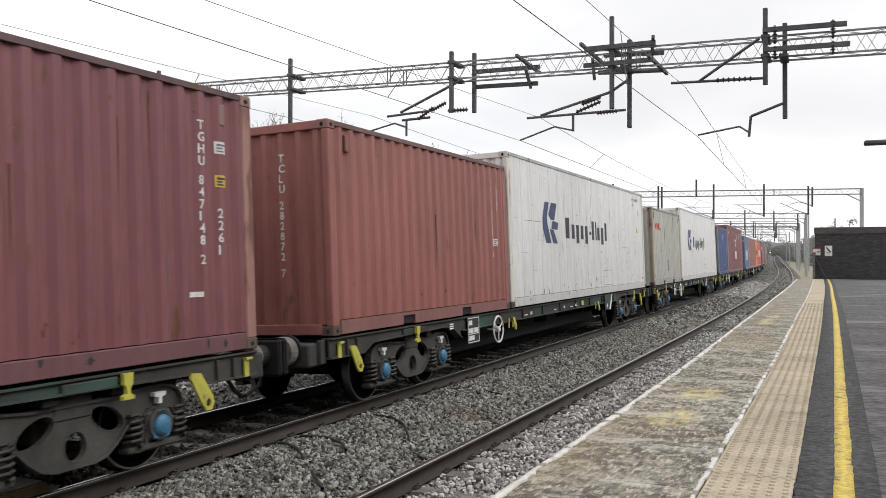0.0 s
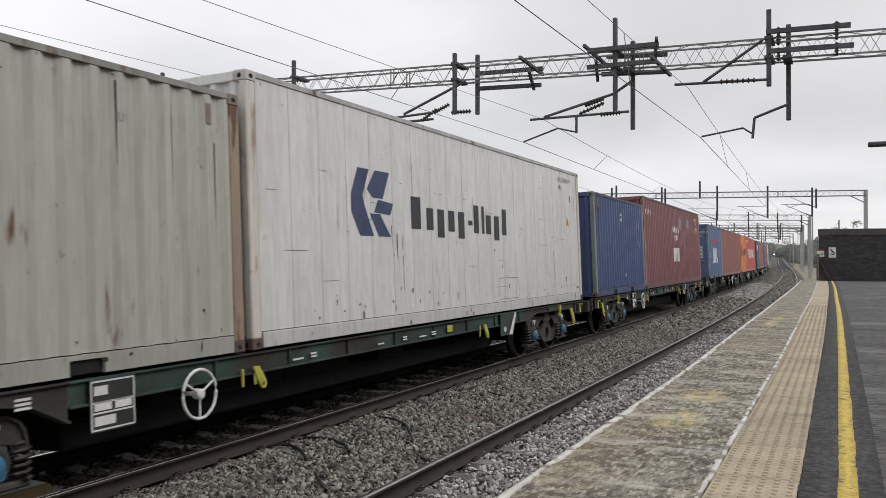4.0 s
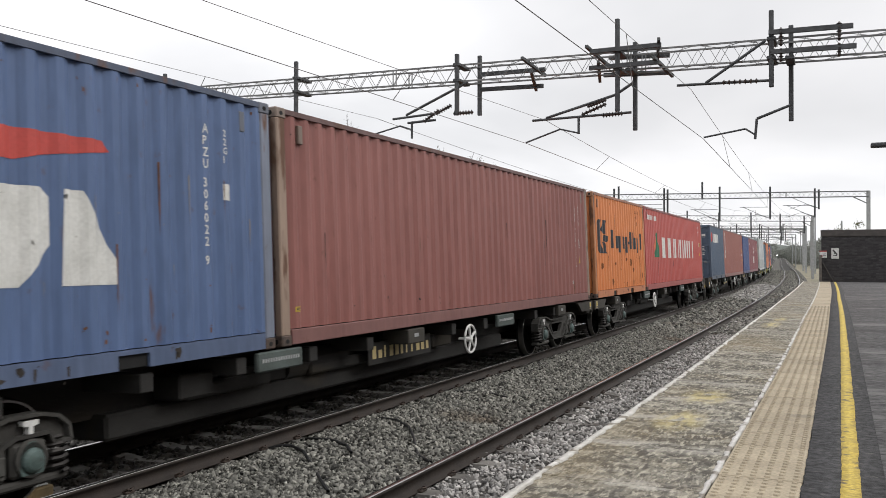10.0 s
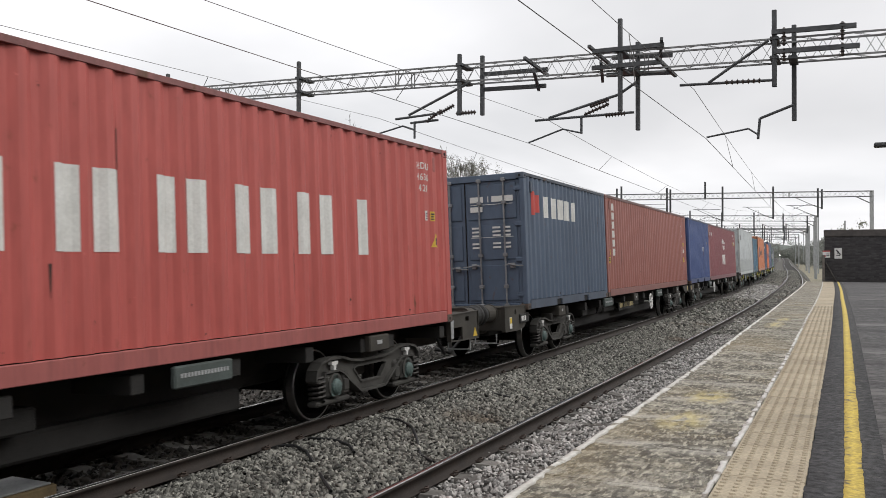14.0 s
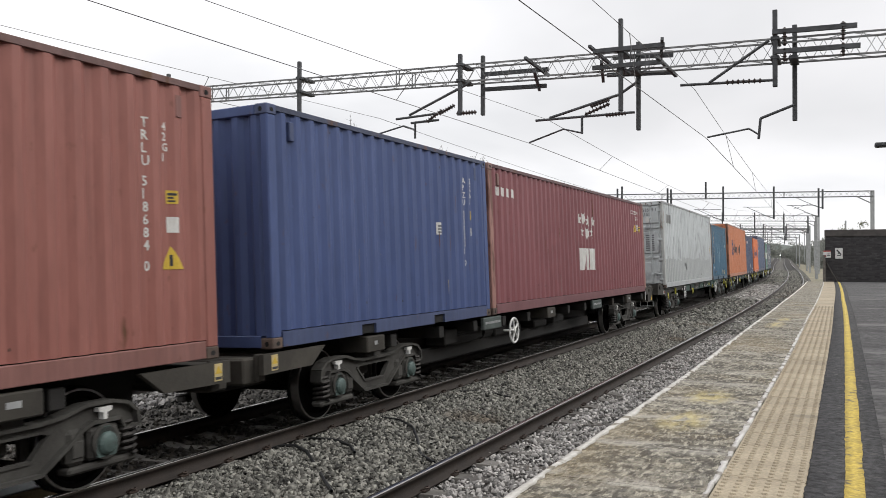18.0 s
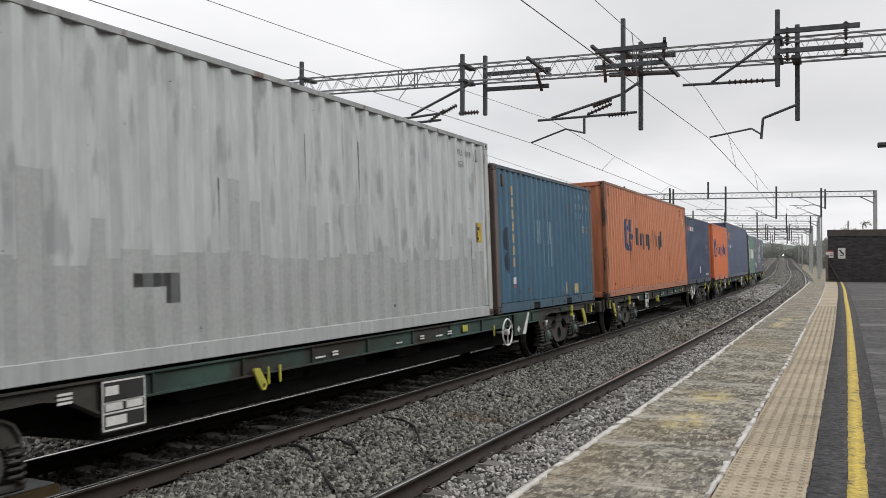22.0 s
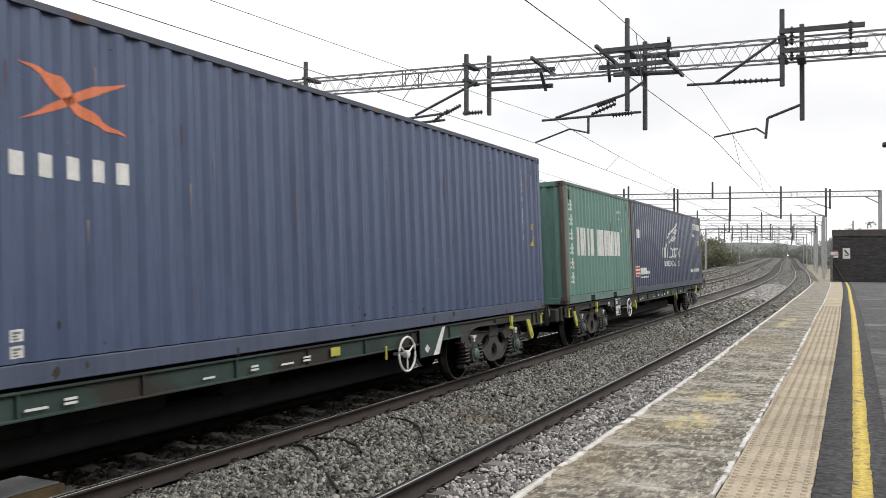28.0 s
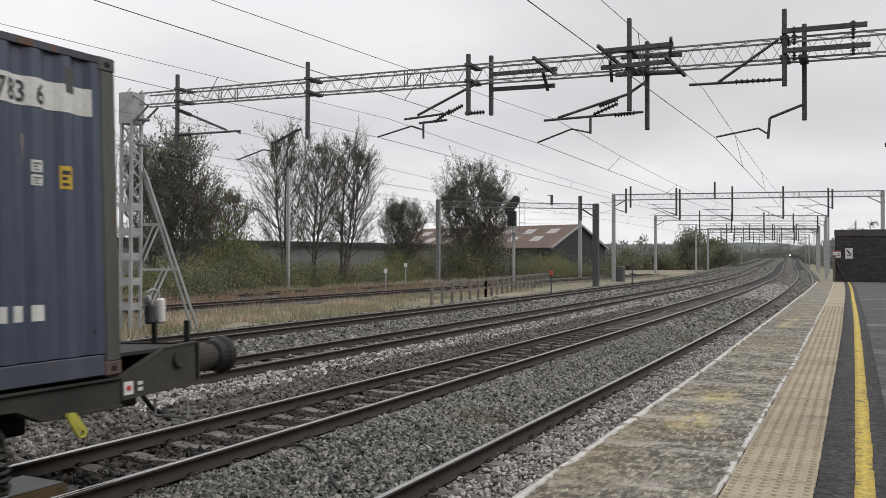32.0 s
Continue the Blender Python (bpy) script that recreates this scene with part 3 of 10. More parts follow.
def sleeper_mesh():
    bm = bmesh.new()
    prof = [(-1.25, -0.165), (-0.98, -0.165), (-0.9, -0.160), (-0.55, -0.160), (-0.4, -0.185), (0.4, -0.185), (0.55, -0.160), (0.9, -0.160), (0.98, -0.165), (1.25, -0.165)]
    rows = []
    for a, z in prof:
        rows.append([bm.verts.new((a, y, zz)) for y, zz in ((-0.14, -0.36), (-0.10, z), (0.10, z), (0.14, -0.36))])
    for u, v in zip(rows, rows[1:]):
        for j in range(3):
            bm.faces.new((u[j], u[j + 1], v[j + 1], v[j]))
    bm.faces.new(rows[0][::-1])
    bm.faces.new(rows[-1])
    return finish("sleeper", bm, M_SLEEPER)


def clip_mesh():
    bm = bmesh.new()
    for side in (-1, 1):
        x = side * 0.7525
        for k in (-1, 1):
            box(bm, x + k * 0.075 - 0.03, x + k * 0.075 + 0.03, -0.055, 0.055, -0.163, -0.135, 0.008)
            tube(bm, [(x + k * 0.06, -0.05, -0.138), (x + k * 0.1, -0.03, -0.115), (x + k * 0.115, 0.0, -0.125), (x + k * 0.1, 0.03, -0.115), (x + k * 0.055, 0.045, -0.132)], 0.009, 5)
    return finish("rail_clips", bm, M_CLIP)


SLEEPER, CLIPS = sleeper_mesh(), clip_mesh()


def track(name, off, cant, s0, s1, sleepers, clips, label, head=M_HEAD):
    root = tagged(new(name), label, "track", kind="structure")
    st = steps(s0, s1)
    for side in (-1, 1):
        o, z = off + side * 0.7525, side * 0.7525 * cant
        r = put("rail", sweep("rail", RAIL_FOOT, st, o, z, cant, M_RAIL), root)
        put("rail_head", sweep("rail_head", RAIL_TOP, st, o, z, cant, head), r, "polished running surface")
    s = sleepers[0]
    i = 0
    while s < sleepers[1]:
        m = trk_pose(s, off) @ Matrix.Rotation(-math.atan(cant), 4, "Y") @ pose(0, random.uniform(-0.02, 0.02), 0, 0, 0, random.uniform(-0.6, 0.6))
        sl = put("sleeper", SLEEPER, root, m=m)
        if s < clips:
            put("rail_clips", CLIPS, sl)
        s += 0.65
        i += 1
    return root


track("track_1", OFF1, CANT, -10, 430, (-9.7, 44), 14, "curved running line beside the platform on concrete sleepers")
track("track_2", 0.0, CANT, -10, 430, (-9.8, 75), 16, "curved running line on concrete sleepers under the train")
track("track_3", OFF3, CANT3, -10, 430, (-9.5, 60), 0, "curved running line with brown rails in stone ballast", M_HEAD_DULL)
track("track_4", OFF4, CANT3, -10, 430, (-9.3, 50), 0, "curved running line beyond the others in dark ballast", M_HEAD_DULL)

# ---- ground: one sheet to the horizon, with the ballast bed on it ----
gv, gf = [], []
gx = np.concatenate([[-2600, -1200, -600, -300, -160], np.arange(-110, 60, 6.0), [80, 140, 260, 500, 1000, 2000]])
gy = np.concatenate([[-600, -200, -80, -40], np.arange(-20, 160, 6.0), [180, 220, 280, 360, 460, 600, 900, 1500, 2600]])
for yy in gy:
    for xx in gx:
        n = noise.noise(Vector((xx * 0.06, yy * 0.06, 0)))
        z = -0.42 + (0.10 * n if xx < -22 and xx > -120 else 0.0)
        gv.append((xx, yy, z - 0.3 if xx > -8 else z))
nx = len(gx)
for j in range(len(gy) - 1):
    for i in range(nx - 1):
        gf.append((j * nx + i, j * nx + i + 1, (j + 1) * nx + i + 1, (j + 1) * nx + i))
tagged(put("ground", sheet("ground", gv, gf, M_GROUND, True)), "rough grassy ground beside the railway", "ground", kind="structure")

BED = [(-17.5, -3.6), (-12.6, -0.55), (-12.0, -0.36), (-10.6, -0.215), (-10.0, -0.20), (-9.4, -0.245), (-7.9, -0.19), (-7.3, -0.13), (-6.3, -0.20), (-5.4, -0.21), (-4.8, -0.24), (-3.3, -0.185), (-2.8, -0.12), (-2.2, -0.18), (-1.4, -0.205), (-0.85, -0.25), (0.85, -0.18), (1.05, -0.115), (1.5, -0.085), (2.1, -0.13), (2.6, -0.20), (2.9, -0.235), (4.5, -0.165), (4.75, -0.11), (5.2, -0.11), (5.6, -0.9), (9.5, -3.6)]
bed_mesh = sweep("ballast_bed", BED, steps(-12, 430), 0, 0, 0.0, M_BED)
bed_mesh.materials.append(M_BED_DIRTY_SHADE)
# strips along each track take the dirty bed with shade in its colour
dirty = [any(abs((BED[j][0] + BED[(j + 1) % len(BED)][0]) / 2 - o) < 1.0 for o in (0.0, OFF3, OFF4, OFF1)) for j in range(len(BED))]
for poly in bed_mesh.polygons:
    poly.material_index = int(dirty[poly.index % len(BED)])
tagged(put("ballast_bed", bed_mesh), "grey crushed-stone ballast bed of four tracks", "ballast", kind="structure")

# sidings beyond the mast, on their own straight formation


def straight_track(name, x, y0, y1, z, lean, label):
    root = tagged(new(name), label, "track", kind="structure")
    d = Vector((lean, 1, 0)).normalized()
    nrm = Vector((d.y, -d.x, 0))
    for side in (-1, 1):
        vs, fs = [], []
        for k, yy in enumerate((y0, y1)):
            for a, u in RAIL_FOOT:
                q = Vector((x, 0, z)) + d * yy + nrm * (side * 0.7525 + a)
                vs.append((q.x, q.y, z + u * 1.0))
        n = len(RAIL_FOOT)
        fs = [(j, (j + 1) % n, n + (j + 1) % n, n + j) for j in range(n)]
        r = put("rail", sheet("rail", vs, fs, M_RAIL), root)
        hv = []
        for yy in (y0, y1):
            for a, u in RAIL_TOP:
                q = Vector((x, 0, z)) + d * yy + nrm * (side * 0.7525 + a)
                hv.append((q.x, q.y, z + u))
        n = len(RAIL_TOP)
        put("rail_head", sheet("rail_head", hv, [(j, (j + 1) % n, n + (j + 1) % n, n + j) for j in range(n)], M_HEAD_DULL), r)
    bm = bmesh.new()
    box(bm, -1.9, 1.9, y0, y1, z - 0.6, z - 0.17, 0.1)
    for v in bm.verts:
        q = Vector((x, 0, 0)) + d * v.co.y + nrm * v.co.x
        v.co = Vector((q.x, q.y, v.co.z))
    part("siding_bed", bm, M_BED, root, "dark cinder and stone siding bed")
    return root


straight_track("siding_1", -27.3, -10, 130, -0.12, -0.008, "rusty siding track in a dark stone bed")
straight_track("siding_2", -33.2, -10, 130, -0.12, -0.008, "rusty siding track among brown weeds")

# ---- loose ballast stones on the bed near the camera ----


def stones(name, count, region, size, label, material=M_BALLAST):
    """Many small angular stones in one mesh; region(i) gives a place and its height."""
    base = np.array([(-1, -0.8, -0.6), (1, -0.7, -0.6), (0.8, 0.8, -0.6), (-0.8, 0.7, -0.6), (-0.75, -0.7, 0.55), (0.85, -0.5, 0.6), (0.6, 0.75, 0.45), (-0.85, 0.5, 0.6)]) * 0.78
    tri = np.array([(0, 1, 5), (0, 5, 4), (1, 2, 6), (1, 6, 5), (2, 3, 7), (2, 7, 6), (3, 0, 4), (3, 4, 7), (4, 5, 6), (4, 6, 7)])
    rng = np.random.RandomState(5)
    pos = region(rng, count)
    n = len(pos)
    ang = rng.uniform(0, 6.283, (n, 3))
    sc = size * rng.uniform(0.55, 1.35, (n, 1)) * rng.uniform(0.45, 1.6, (n, 3))
    jit = rng.uniform(0.4, 1.45, (n, len(base), 3))
    v = base[None] * jit * sc[:, None, :]
    ca, sa = np.cos(ang), np.sin(ang)
    x, y, z = v[..., 0], v[..., 1], v[..., 2]
    t = ang[:, 1:2] * 0.26 - 0.8
    y, z = y * np.cos(t) - z * np.sin(t), y * np.sin(t) + z * np.cos(t)
    t = ang[:, 2:3] * 0.26 - 0.8
    x, z = x * np.cos(t) + z * np.sin(t), -x * np.sin(t) + z * np.cos(t)
    x, y = x * ca[:, :1] - y * sa[:, :1], x * sa[:, :1] + y * ca[:, :1]
    v = np.stack([x, y, z], -1) + pos[:, None, :]
    f = tri[None] + (np.arange(n) * len(base))[:, None, None]
    ob = put(name, sheet(name, v.reshape(-1, 3), f.reshape(-1, 3), material))
    return tagged(ob, label, "ballast", kind="stuff")


def bed_height(off):
    return np.interp(off, [p[0] for p in BED], [p[1] for p in BED])


def bed_region(o0, o1, s0, s1, power):
    def go(rng, count):
        s = s0 + (s1 - s0) * rng.uniform(0, 1, count) ** power
        off = rng.uniform(o0, o1, count)
        th = np.interp(s, SS, _th)
        z = bed_height(off) + rng.uniform(-0.012, 0.034, count) + 0.012 * np.sin(off * 9 + s * 2.1) * np.sin(s * 3.7)
        return np.stack([np.interp(s, SS, _x) + off * np.cos(th), np.interp(s, SS, _y) + off * np.sin(th), z + rise(s)], 1)
    return go


stones("ballast_stones", 72000, bed_region(0.85, 2.95, 1.5, 30, 1.6), 0.027, "loose grey-brown angular ballast stones")
stones("ballast_stones", 34000, bed_region(3.0, 5.15, 2.0, 34, 1.6), 0.024, "loose pale grey clean ballast stones beside the platform", M_BALLAST_L)
stones("ballast_stones", 24000, bed_region(-3.6, -0.8, 2.5, 46, 1.4), 0.036, "dull grey-brown angular ballast stones of the wide way", M_BALLAST_M)
stones("ballast_stones", 8000, bed_region(-0.8, 0.75, 2.5, 26, 1.3), 0.036, "dark grey angular ballast stones round the sleepers", M_BALLAST_D)
stones("ballast_stones", 26000, bed_region(-12.0, -3.2, 6, 46, 1.3), 0.05, "grey ballast stones between the further tracks")
stones("ballast_stones", 20000, bed_region(0.8, 4.9, 26, 160, 1.5), 0.06, "grey ballast stones of the distant six-foot")
stones("ballast_stones", 22000, bed_region(-12.0, -0.9, 40, 190, 1.5), 0.085, "grey ballast stones of the distant tracks")

stones("ballast_stones", 14000, bed_region(-12.0, 5.1, -11, 4, 1.0), 0.055, "grey ballast stones beside the near end of the platform")

stones("ballast_stones", 5000, bed_region(0.95, 2.7, 48, 76, 1.0), 0.062, "heap of pale fresh ballast between two tracks", M_BALLAST_L)
stones("ballast_stones", 9000, bed_region(-3.4, -2.3, 9, 60, 1.3), 0.042, "pale fresh ballast shoulder beside a track", M_BALLAST_L)

# ---- platform ----
PZ = 0.87
EDGE = [(-14, 5.20), (3.7, 5.18), (8.5, 5.18), (14.6, 5.10), (25, 5.02), (47.4, 5.0)]
TACL = [(-14, 6.10), (4.2, 6.03), (10.3, 5.985), (17.9, 5.89), (33.4, 5.82), (47.4, 5.80)]
TACR = [(-14, 6.46), (4.7, 6.43), (8, 6.40), (13.2, 6.36), (23, 6.28), (47.4, 6.26)]
YELL = [(-14, 6.63), (4.8, 6.60), (7.7, 6.575), (13.2, 6.53), (26.5, 6.43), (47.4, 6.42)]


def off_at(tab, s):
    return float(np.interp(s, [t[0] for t in tab], [t[1] for t in tab]))


def ragged(x, y):
    return noise.noise(Vector((x * 0.5, y, 0))) * 0.7 + noise.noise(Vector((x * 1.7, y, 4))) * 0.5 + noise.noise(Vector((x * 4.3, y, 8))) * 0.5


def strip(name, left, right, s0, s1, z0, z1, material, step_s=0.5, jl=0.0, jr=0.0, wave=7.0):
    """A flat slab between two edge tables (or offsets), with slightly uneven edges."""
    vs, fs, s, n = [], [], s0, 0
    while s < s1 + 1e-6:
        a = left(s) + jl * ragged(s * wave, 3.1)
        b = right(s) + jr * ragged(s * wave, 9.7)
        for o, z in ((a, z0), (a, z1), (b, z1), (b, z0)):
            p = trk(s, o)
            vs.append((p.x, p.y, z))
        n += 1
        s += step_s
    for i in range(n - 1):
        for j in range(4):
            k = (j + 1) % 4
            fs.append((i * 4 + j, (i + 1) * 4 + j, (i + 1) * 4 + k, i * 4 + k))
    e = (n - 1) * 4
    fs += [(0, 1, 2, 3), (e + 3, e + 2, e + 1, e)]
    return sheet(name, vs, fs, material)


platform = tagged(new("platform"), "railway platform with worn concrete coping and asphalt surface", "platform", kind="structure")
put("platform_wall", strip("platform_wall", lambda s: off_at(EDGE, s) + 0.10, lambda s: 6.0, -14, 47.3, -0.9, PZ - 0.09, M_WALL_G, 1.0), platform, "stained block wall under the platform edge")
put("asphalt_strip", strip("asphalt_strip", lambda s: off_at(TACR, s), lambda s: off_at(YELL, s) + 0.2, -14, 47.3, PZ - 0.4, PZ - 0.002, M_ASPHALT_D, 0.05, 0.03, 0.0), platform, "dark patched asphalt beside the paving")
put("asphalt_surface", strip("asphalt_surface", lambda s: off_at(YELL, s) + 0.201, lambda s: 22.0, -14, 60, PZ - 0.4, PZ, M_ASPHALT, 1.0), platform, "pale worn asphalt platform surface")
put("yellow_line", strip("yellow_line", lambda s: off_at(YELL, s), lambda s: off_at(YELL, s) + 0.088, -14, 47.2, PZ - 0.01, PZ + 0.003, M_YELLOW, 0.03, 0.008, 0.009, 5.0), platform, "worn yellow safety line")


# ---- platform paving, piece by piece: coping slabs, edge paint, tactile slabs ----


def coping_slab(s0, s1):
    """One concrete coping slab with a chipped front edge."""
    vs, fs = [], []
    n = 7
    for i in range(n):
        s = s0 + (s1 - s0) * i / (n - 1)
        chip = 0.02 * max(0, noise.noise(Vector((s * 5.3, 1.7, 0)))) + 0.012 * noise.noise(Vector((s * 17, 0.3, 0)))
        a, b = off_at(EDGE, s) + chip, off_at(TACL, s) - 0.012 + 0.012 * noise.noise(Vector((s * 9, 6, 0)))
        dz = 0.006 * noise.noise(Vector((s * 2.1, 5.5, 0)))
        for o, z in ((a + 0.02, PZ - 0.10), (a, PZ - 0.02), (a + 0.022, PZ + dz), (b - 0.01, PZ + dz), (b, PZ - 0.03), (b, PZ - 0.10)):
            p = trk(s, o)
            vs.append((p.x, p.y, z))
    for i in range(n - 1):
        for j in range(6):
            k = (j + 1) % 6
            fs.append((i * 6 + j, (i + 1) * 6 + j, (i + 1) * 6 + k, i * 6 + k))
    me = bpy.data.meshes.new("coping_slab")
    e = (n - 1) * 6
    me.from_pydata(vs, [], fs + [(0, 1, 2, 3, 4, 5), (e + 5, e + 4, e + 3, e + 2, e + 1, e)])
    me.materials.append(M_COPING)
    return me


s = -1.3 - 0.92 * 13
while s < 47:
    L = 0.92
    put("coping_slab", coping_slab(s, min(s + L - 0.007, 47.3)), platform)
    s += L
M_JOINT = mat("broken_mortar", (0.66, 0.65, 0.62), (0.44, 0.42, 0.39), 5, 0.85, 0, 0.4, 50, (0.20, 0.18, 0.15), 0.50, 6, world_space=True)
put("edge_paint", strip("edge_paint", lambda s: off_at(EDGE, s) + 0.018, lambda s: off_at(EDGE, s) + 0.056, -13, 47.2, PZ - 0.02, PZ + 0.0075, M_WHITE_EDGE, 0.025, 0.010, 0.030, 6.0), platform, "flaking white edge line")
put("joint_paint", strip("joint_paint", lambda s: off_at(TACL, s) - 0.024, lambda s: off_at(TACL, s) + 0.002, -13, 47.2, PZ - 0.02, PZ + 0.007, M_JOINT, 0.025, 0.022, 0.012, 6.0), platform, "broken pale mortar joint")

def tactile_mesh(blisters):
    bm = bmesh.new()
    box(bm, 0.003, 0.397, -0.1975, 0.1975, -0.06, 0.0, 0.004)
    if blisters:
        for i in range(6):
            for j in range(6):
                x, y = 0.033 + i * 0.0667, -0.167 + j * 0.0667
                r0 = [bm.verts.new((x + 0.016 * math.cos(k * math.pi / 3), y + 0.016 * math.sin(k * math.pi / 3), 0.0)) for k in range(6)]
                r1 = [bm.verts.new((x + 0.011 * math.cos(k * math.pi / 3), y + 0.011 * math.sin(k * math.pi / 3), 0.007)) for k in range(6)]
                for k in range(6):
                    bm.faces.new((r0[k], r0[(k + 1) % 6], r1[(k + 1) % 6], r1[k]))
                bm.faces.new(r1)
    return finish("tactile_slab", bm, M_TACTILE)


T_NEAR, T_FAR = tactile_mesh(True), tactile_mesh(False)
s = 0.2 - 0.4 * 34
while s < 47.2:
    a, b = off_at(TACL, s), off_at(TACR, s)
    d = math.atan((off_at(TACR, s + 0.5) - off_at(TACR, s - 0.5)) / 1.0)
    m = trk_pose(s + 0.2, a, PZ + random.uniform(-0.002, 0.003)) @ Matrix.Rotation(-d, 4, "Z") @ Matrix.Diagonal(((b - a) / 0.4, 1, 1, 1))
    put("tactile_slab", T_NEAR if s < 22 else T_FAR, platform, m=m)
    s += 0.40

# ---- small things on the track bed ----
magnet = tagged(new("track_magnet"), "brown timber-sided magnet ramp between the rails", "trackside magnet")
bm = bmesh.new()
box(bm, -0.30, 0.26, -1.3, 0.0, -0.30, -0.035, 0.015)
part("ramp_block", bm, mat("ochre_timber", (0.20, 0.145, 0.07), (0.12, 0.09, 0.05), 5, 0.85, 0, 0.4, 50), magnet)
bm = bmesh.new()
box(bm, -0.27, 0.23, -1.26, -0.04, -0.034, -0.018, 0.006)
part("ramp_top", bm, M_GALV, magnet, "scuffed pale top plate")
magnet.matrix_basis = trk_pose(5.5, 0.0)
for pts in ([(7.7, 0.95), (7.75, 1.2), (7.55, 1.5), (7.2, 1.85), (6.8, 2.2), (6.5, 2.5)], [(9.8, 1.1), (9.6, 1.5), (9.25, 1.85), (8.8, 2.15), (8.35, 2.42), (8.1, 2.75)], [(8.3, 0.95), (8.2, 1.4), (8.0, 1.75), (7.7, 2.0)], [(5.2, 3.1), (5.5, 3.6), (5.3, 4.1), (5.0, 4.5)], [(12.2, 1.0), (12.3, 1.6), (12.0, 2.2)]):
    bm = bmesh.new()
    fine = []
    for (s0, o0), (s1, o1) in zip(pts, pts[1:]):
        fine += [(s0 + (s1 - s0) * k / 4, o0 + (o1 - o0) * k / 4) for k in range(4)]
    tube(bm, [trk(s_, o_, float(bed_height(o_)) + 0.045 + 0.02 * math.sin(s_ * 5)) for s_, o_ in fine], 0.017, 8)
    tagged(part("track_cable", bm, M_CABLE, None), "black rubber bonding cable lying over the ballast", "cable")


# ---- freight containers ----
HW = 1.219  # half a container's width
CACHE = {}


def cached(key, make):
    if key not in CACHE:
        CACHE[key] = make()
    return CACHE[key]


def corr(y, pitch=0.278, depth=0.036):
    """Depth of the corrugation at y: outer flat, slope, inner flat, slope."""
    f = (y / pitch) % 1.0
    if f < 0.26:
        return 0.0
    if f < 0.50:
        return depth * (f - 0.26) / 0.24
    if f < 0.76:
        return depth
    return depth * (1 - f) / 0.24


def breaks(a, b, pitch=0.278):
    out, k = [a], math.floor(a / pitch)
    while k * pitch < b + pitch:
        for f in (0.0, 0.26, 0.50, 0.76):
            y = (k + f) * pitch
            if a + 1e-4 < y < b - 1e-4:
                out.append(y)
        k += 1
    return sorted(out) + [b]


def corrugated(a, b, z0, z1, pitch, depth, face, out_dir):
    """A corrugated sheet along y (face 'x') or along x (face 'y'), 40 mm thick."""
    bm = bmesh.new()
    rows = []
    for y in breaks(a, b, pitch):
        d = corr(y, pitch, depth)
        if face == "x":
            pts = [(out_dir * (HW - 0.012 - d), y, z0), (out_dir * (HW - 0.012 - d), y, z1), (out_dir * (HW - 0.075), y, z1), (out_dir * (HW - 0.075), y, z0)]
        else:
            pts = [(y, 0.02 + d, z0), (y, 0.02 + d, z1), (y, 0.09, z1), (y, 0.09, z0)]
        rows.append([bm.verts.new(p) for p in pts])
    for u, v in zip(rows, rows[1:]):
        for j in range(4):
            bm.faces.new((u[j], v[j], v[(j + 1) % 4], u[(j + 1) % 4]))
    bm.faces.new(rows[0])
    bm.faces.new(rows[-1][::-1])
    bmesh.ops.recalc_face_normals(bm, faces=bm.faces)
    return bm


def reefer_side(L, z0, z1, side):
    """A smooth insulated side with shallow upright seams."""
    bm = bmesh.new()
    n = round(L / 0.61)
    rows = []
    for i in range(n + 1):
        c = 0.17 + (L - 0.34) * i / n
        for dy, dep in ((-0.007, 0.0), (-0.003, 0.008), (0.003, 0.008), (0.007, 0.0)):
            if 0.17 <= c + dy <= L - 0.17:
                rows.append([bm.verts.new(p) for p in ((side * (HW - 0.018 - dep), c + dy, z0), (side * (HW - 0.018 - dep), c + dy, z1), (side * 1.15, c + dy, z1), (side * 1.15, c + dy, z0))])
    for u, v in zip(rows, rows[1:]):
        for j in range(4):
            bm.faces.new((u[j], v[j], v[(j + 1) % 4], u[(j + 1) % 4]))
    bmesh.ops.recalc_face_normals(bm, faces=bm.faces)
    return bm


FINE = ("scuff_wear", "scratch_wear", "stain_streak", "rust_wear", "patchy_repaint", "label_residue", "address_line", "faded_lettering", "flaking_mark", "bare_metal", "weight_figures", "serial_number", "size_code", "weight_lettering", "caution_lettering", "small_plates", "panel_outline", "ghost_lettering", "label_print", "stroke_group", "rail_dirt")
SPLIT = {"wordmark": "letter_block", "star_mark": "star", "shipping_mark": "mark_block", "flag_stripes": "stripe", "data_plate": "data_plate", "warning_label": "warning_label", "repair_patch": "repair_patch", "mark_block": "mark_block", "dark_patch": "dark_patch", "painted_out_mark": "painted_out_mark"}


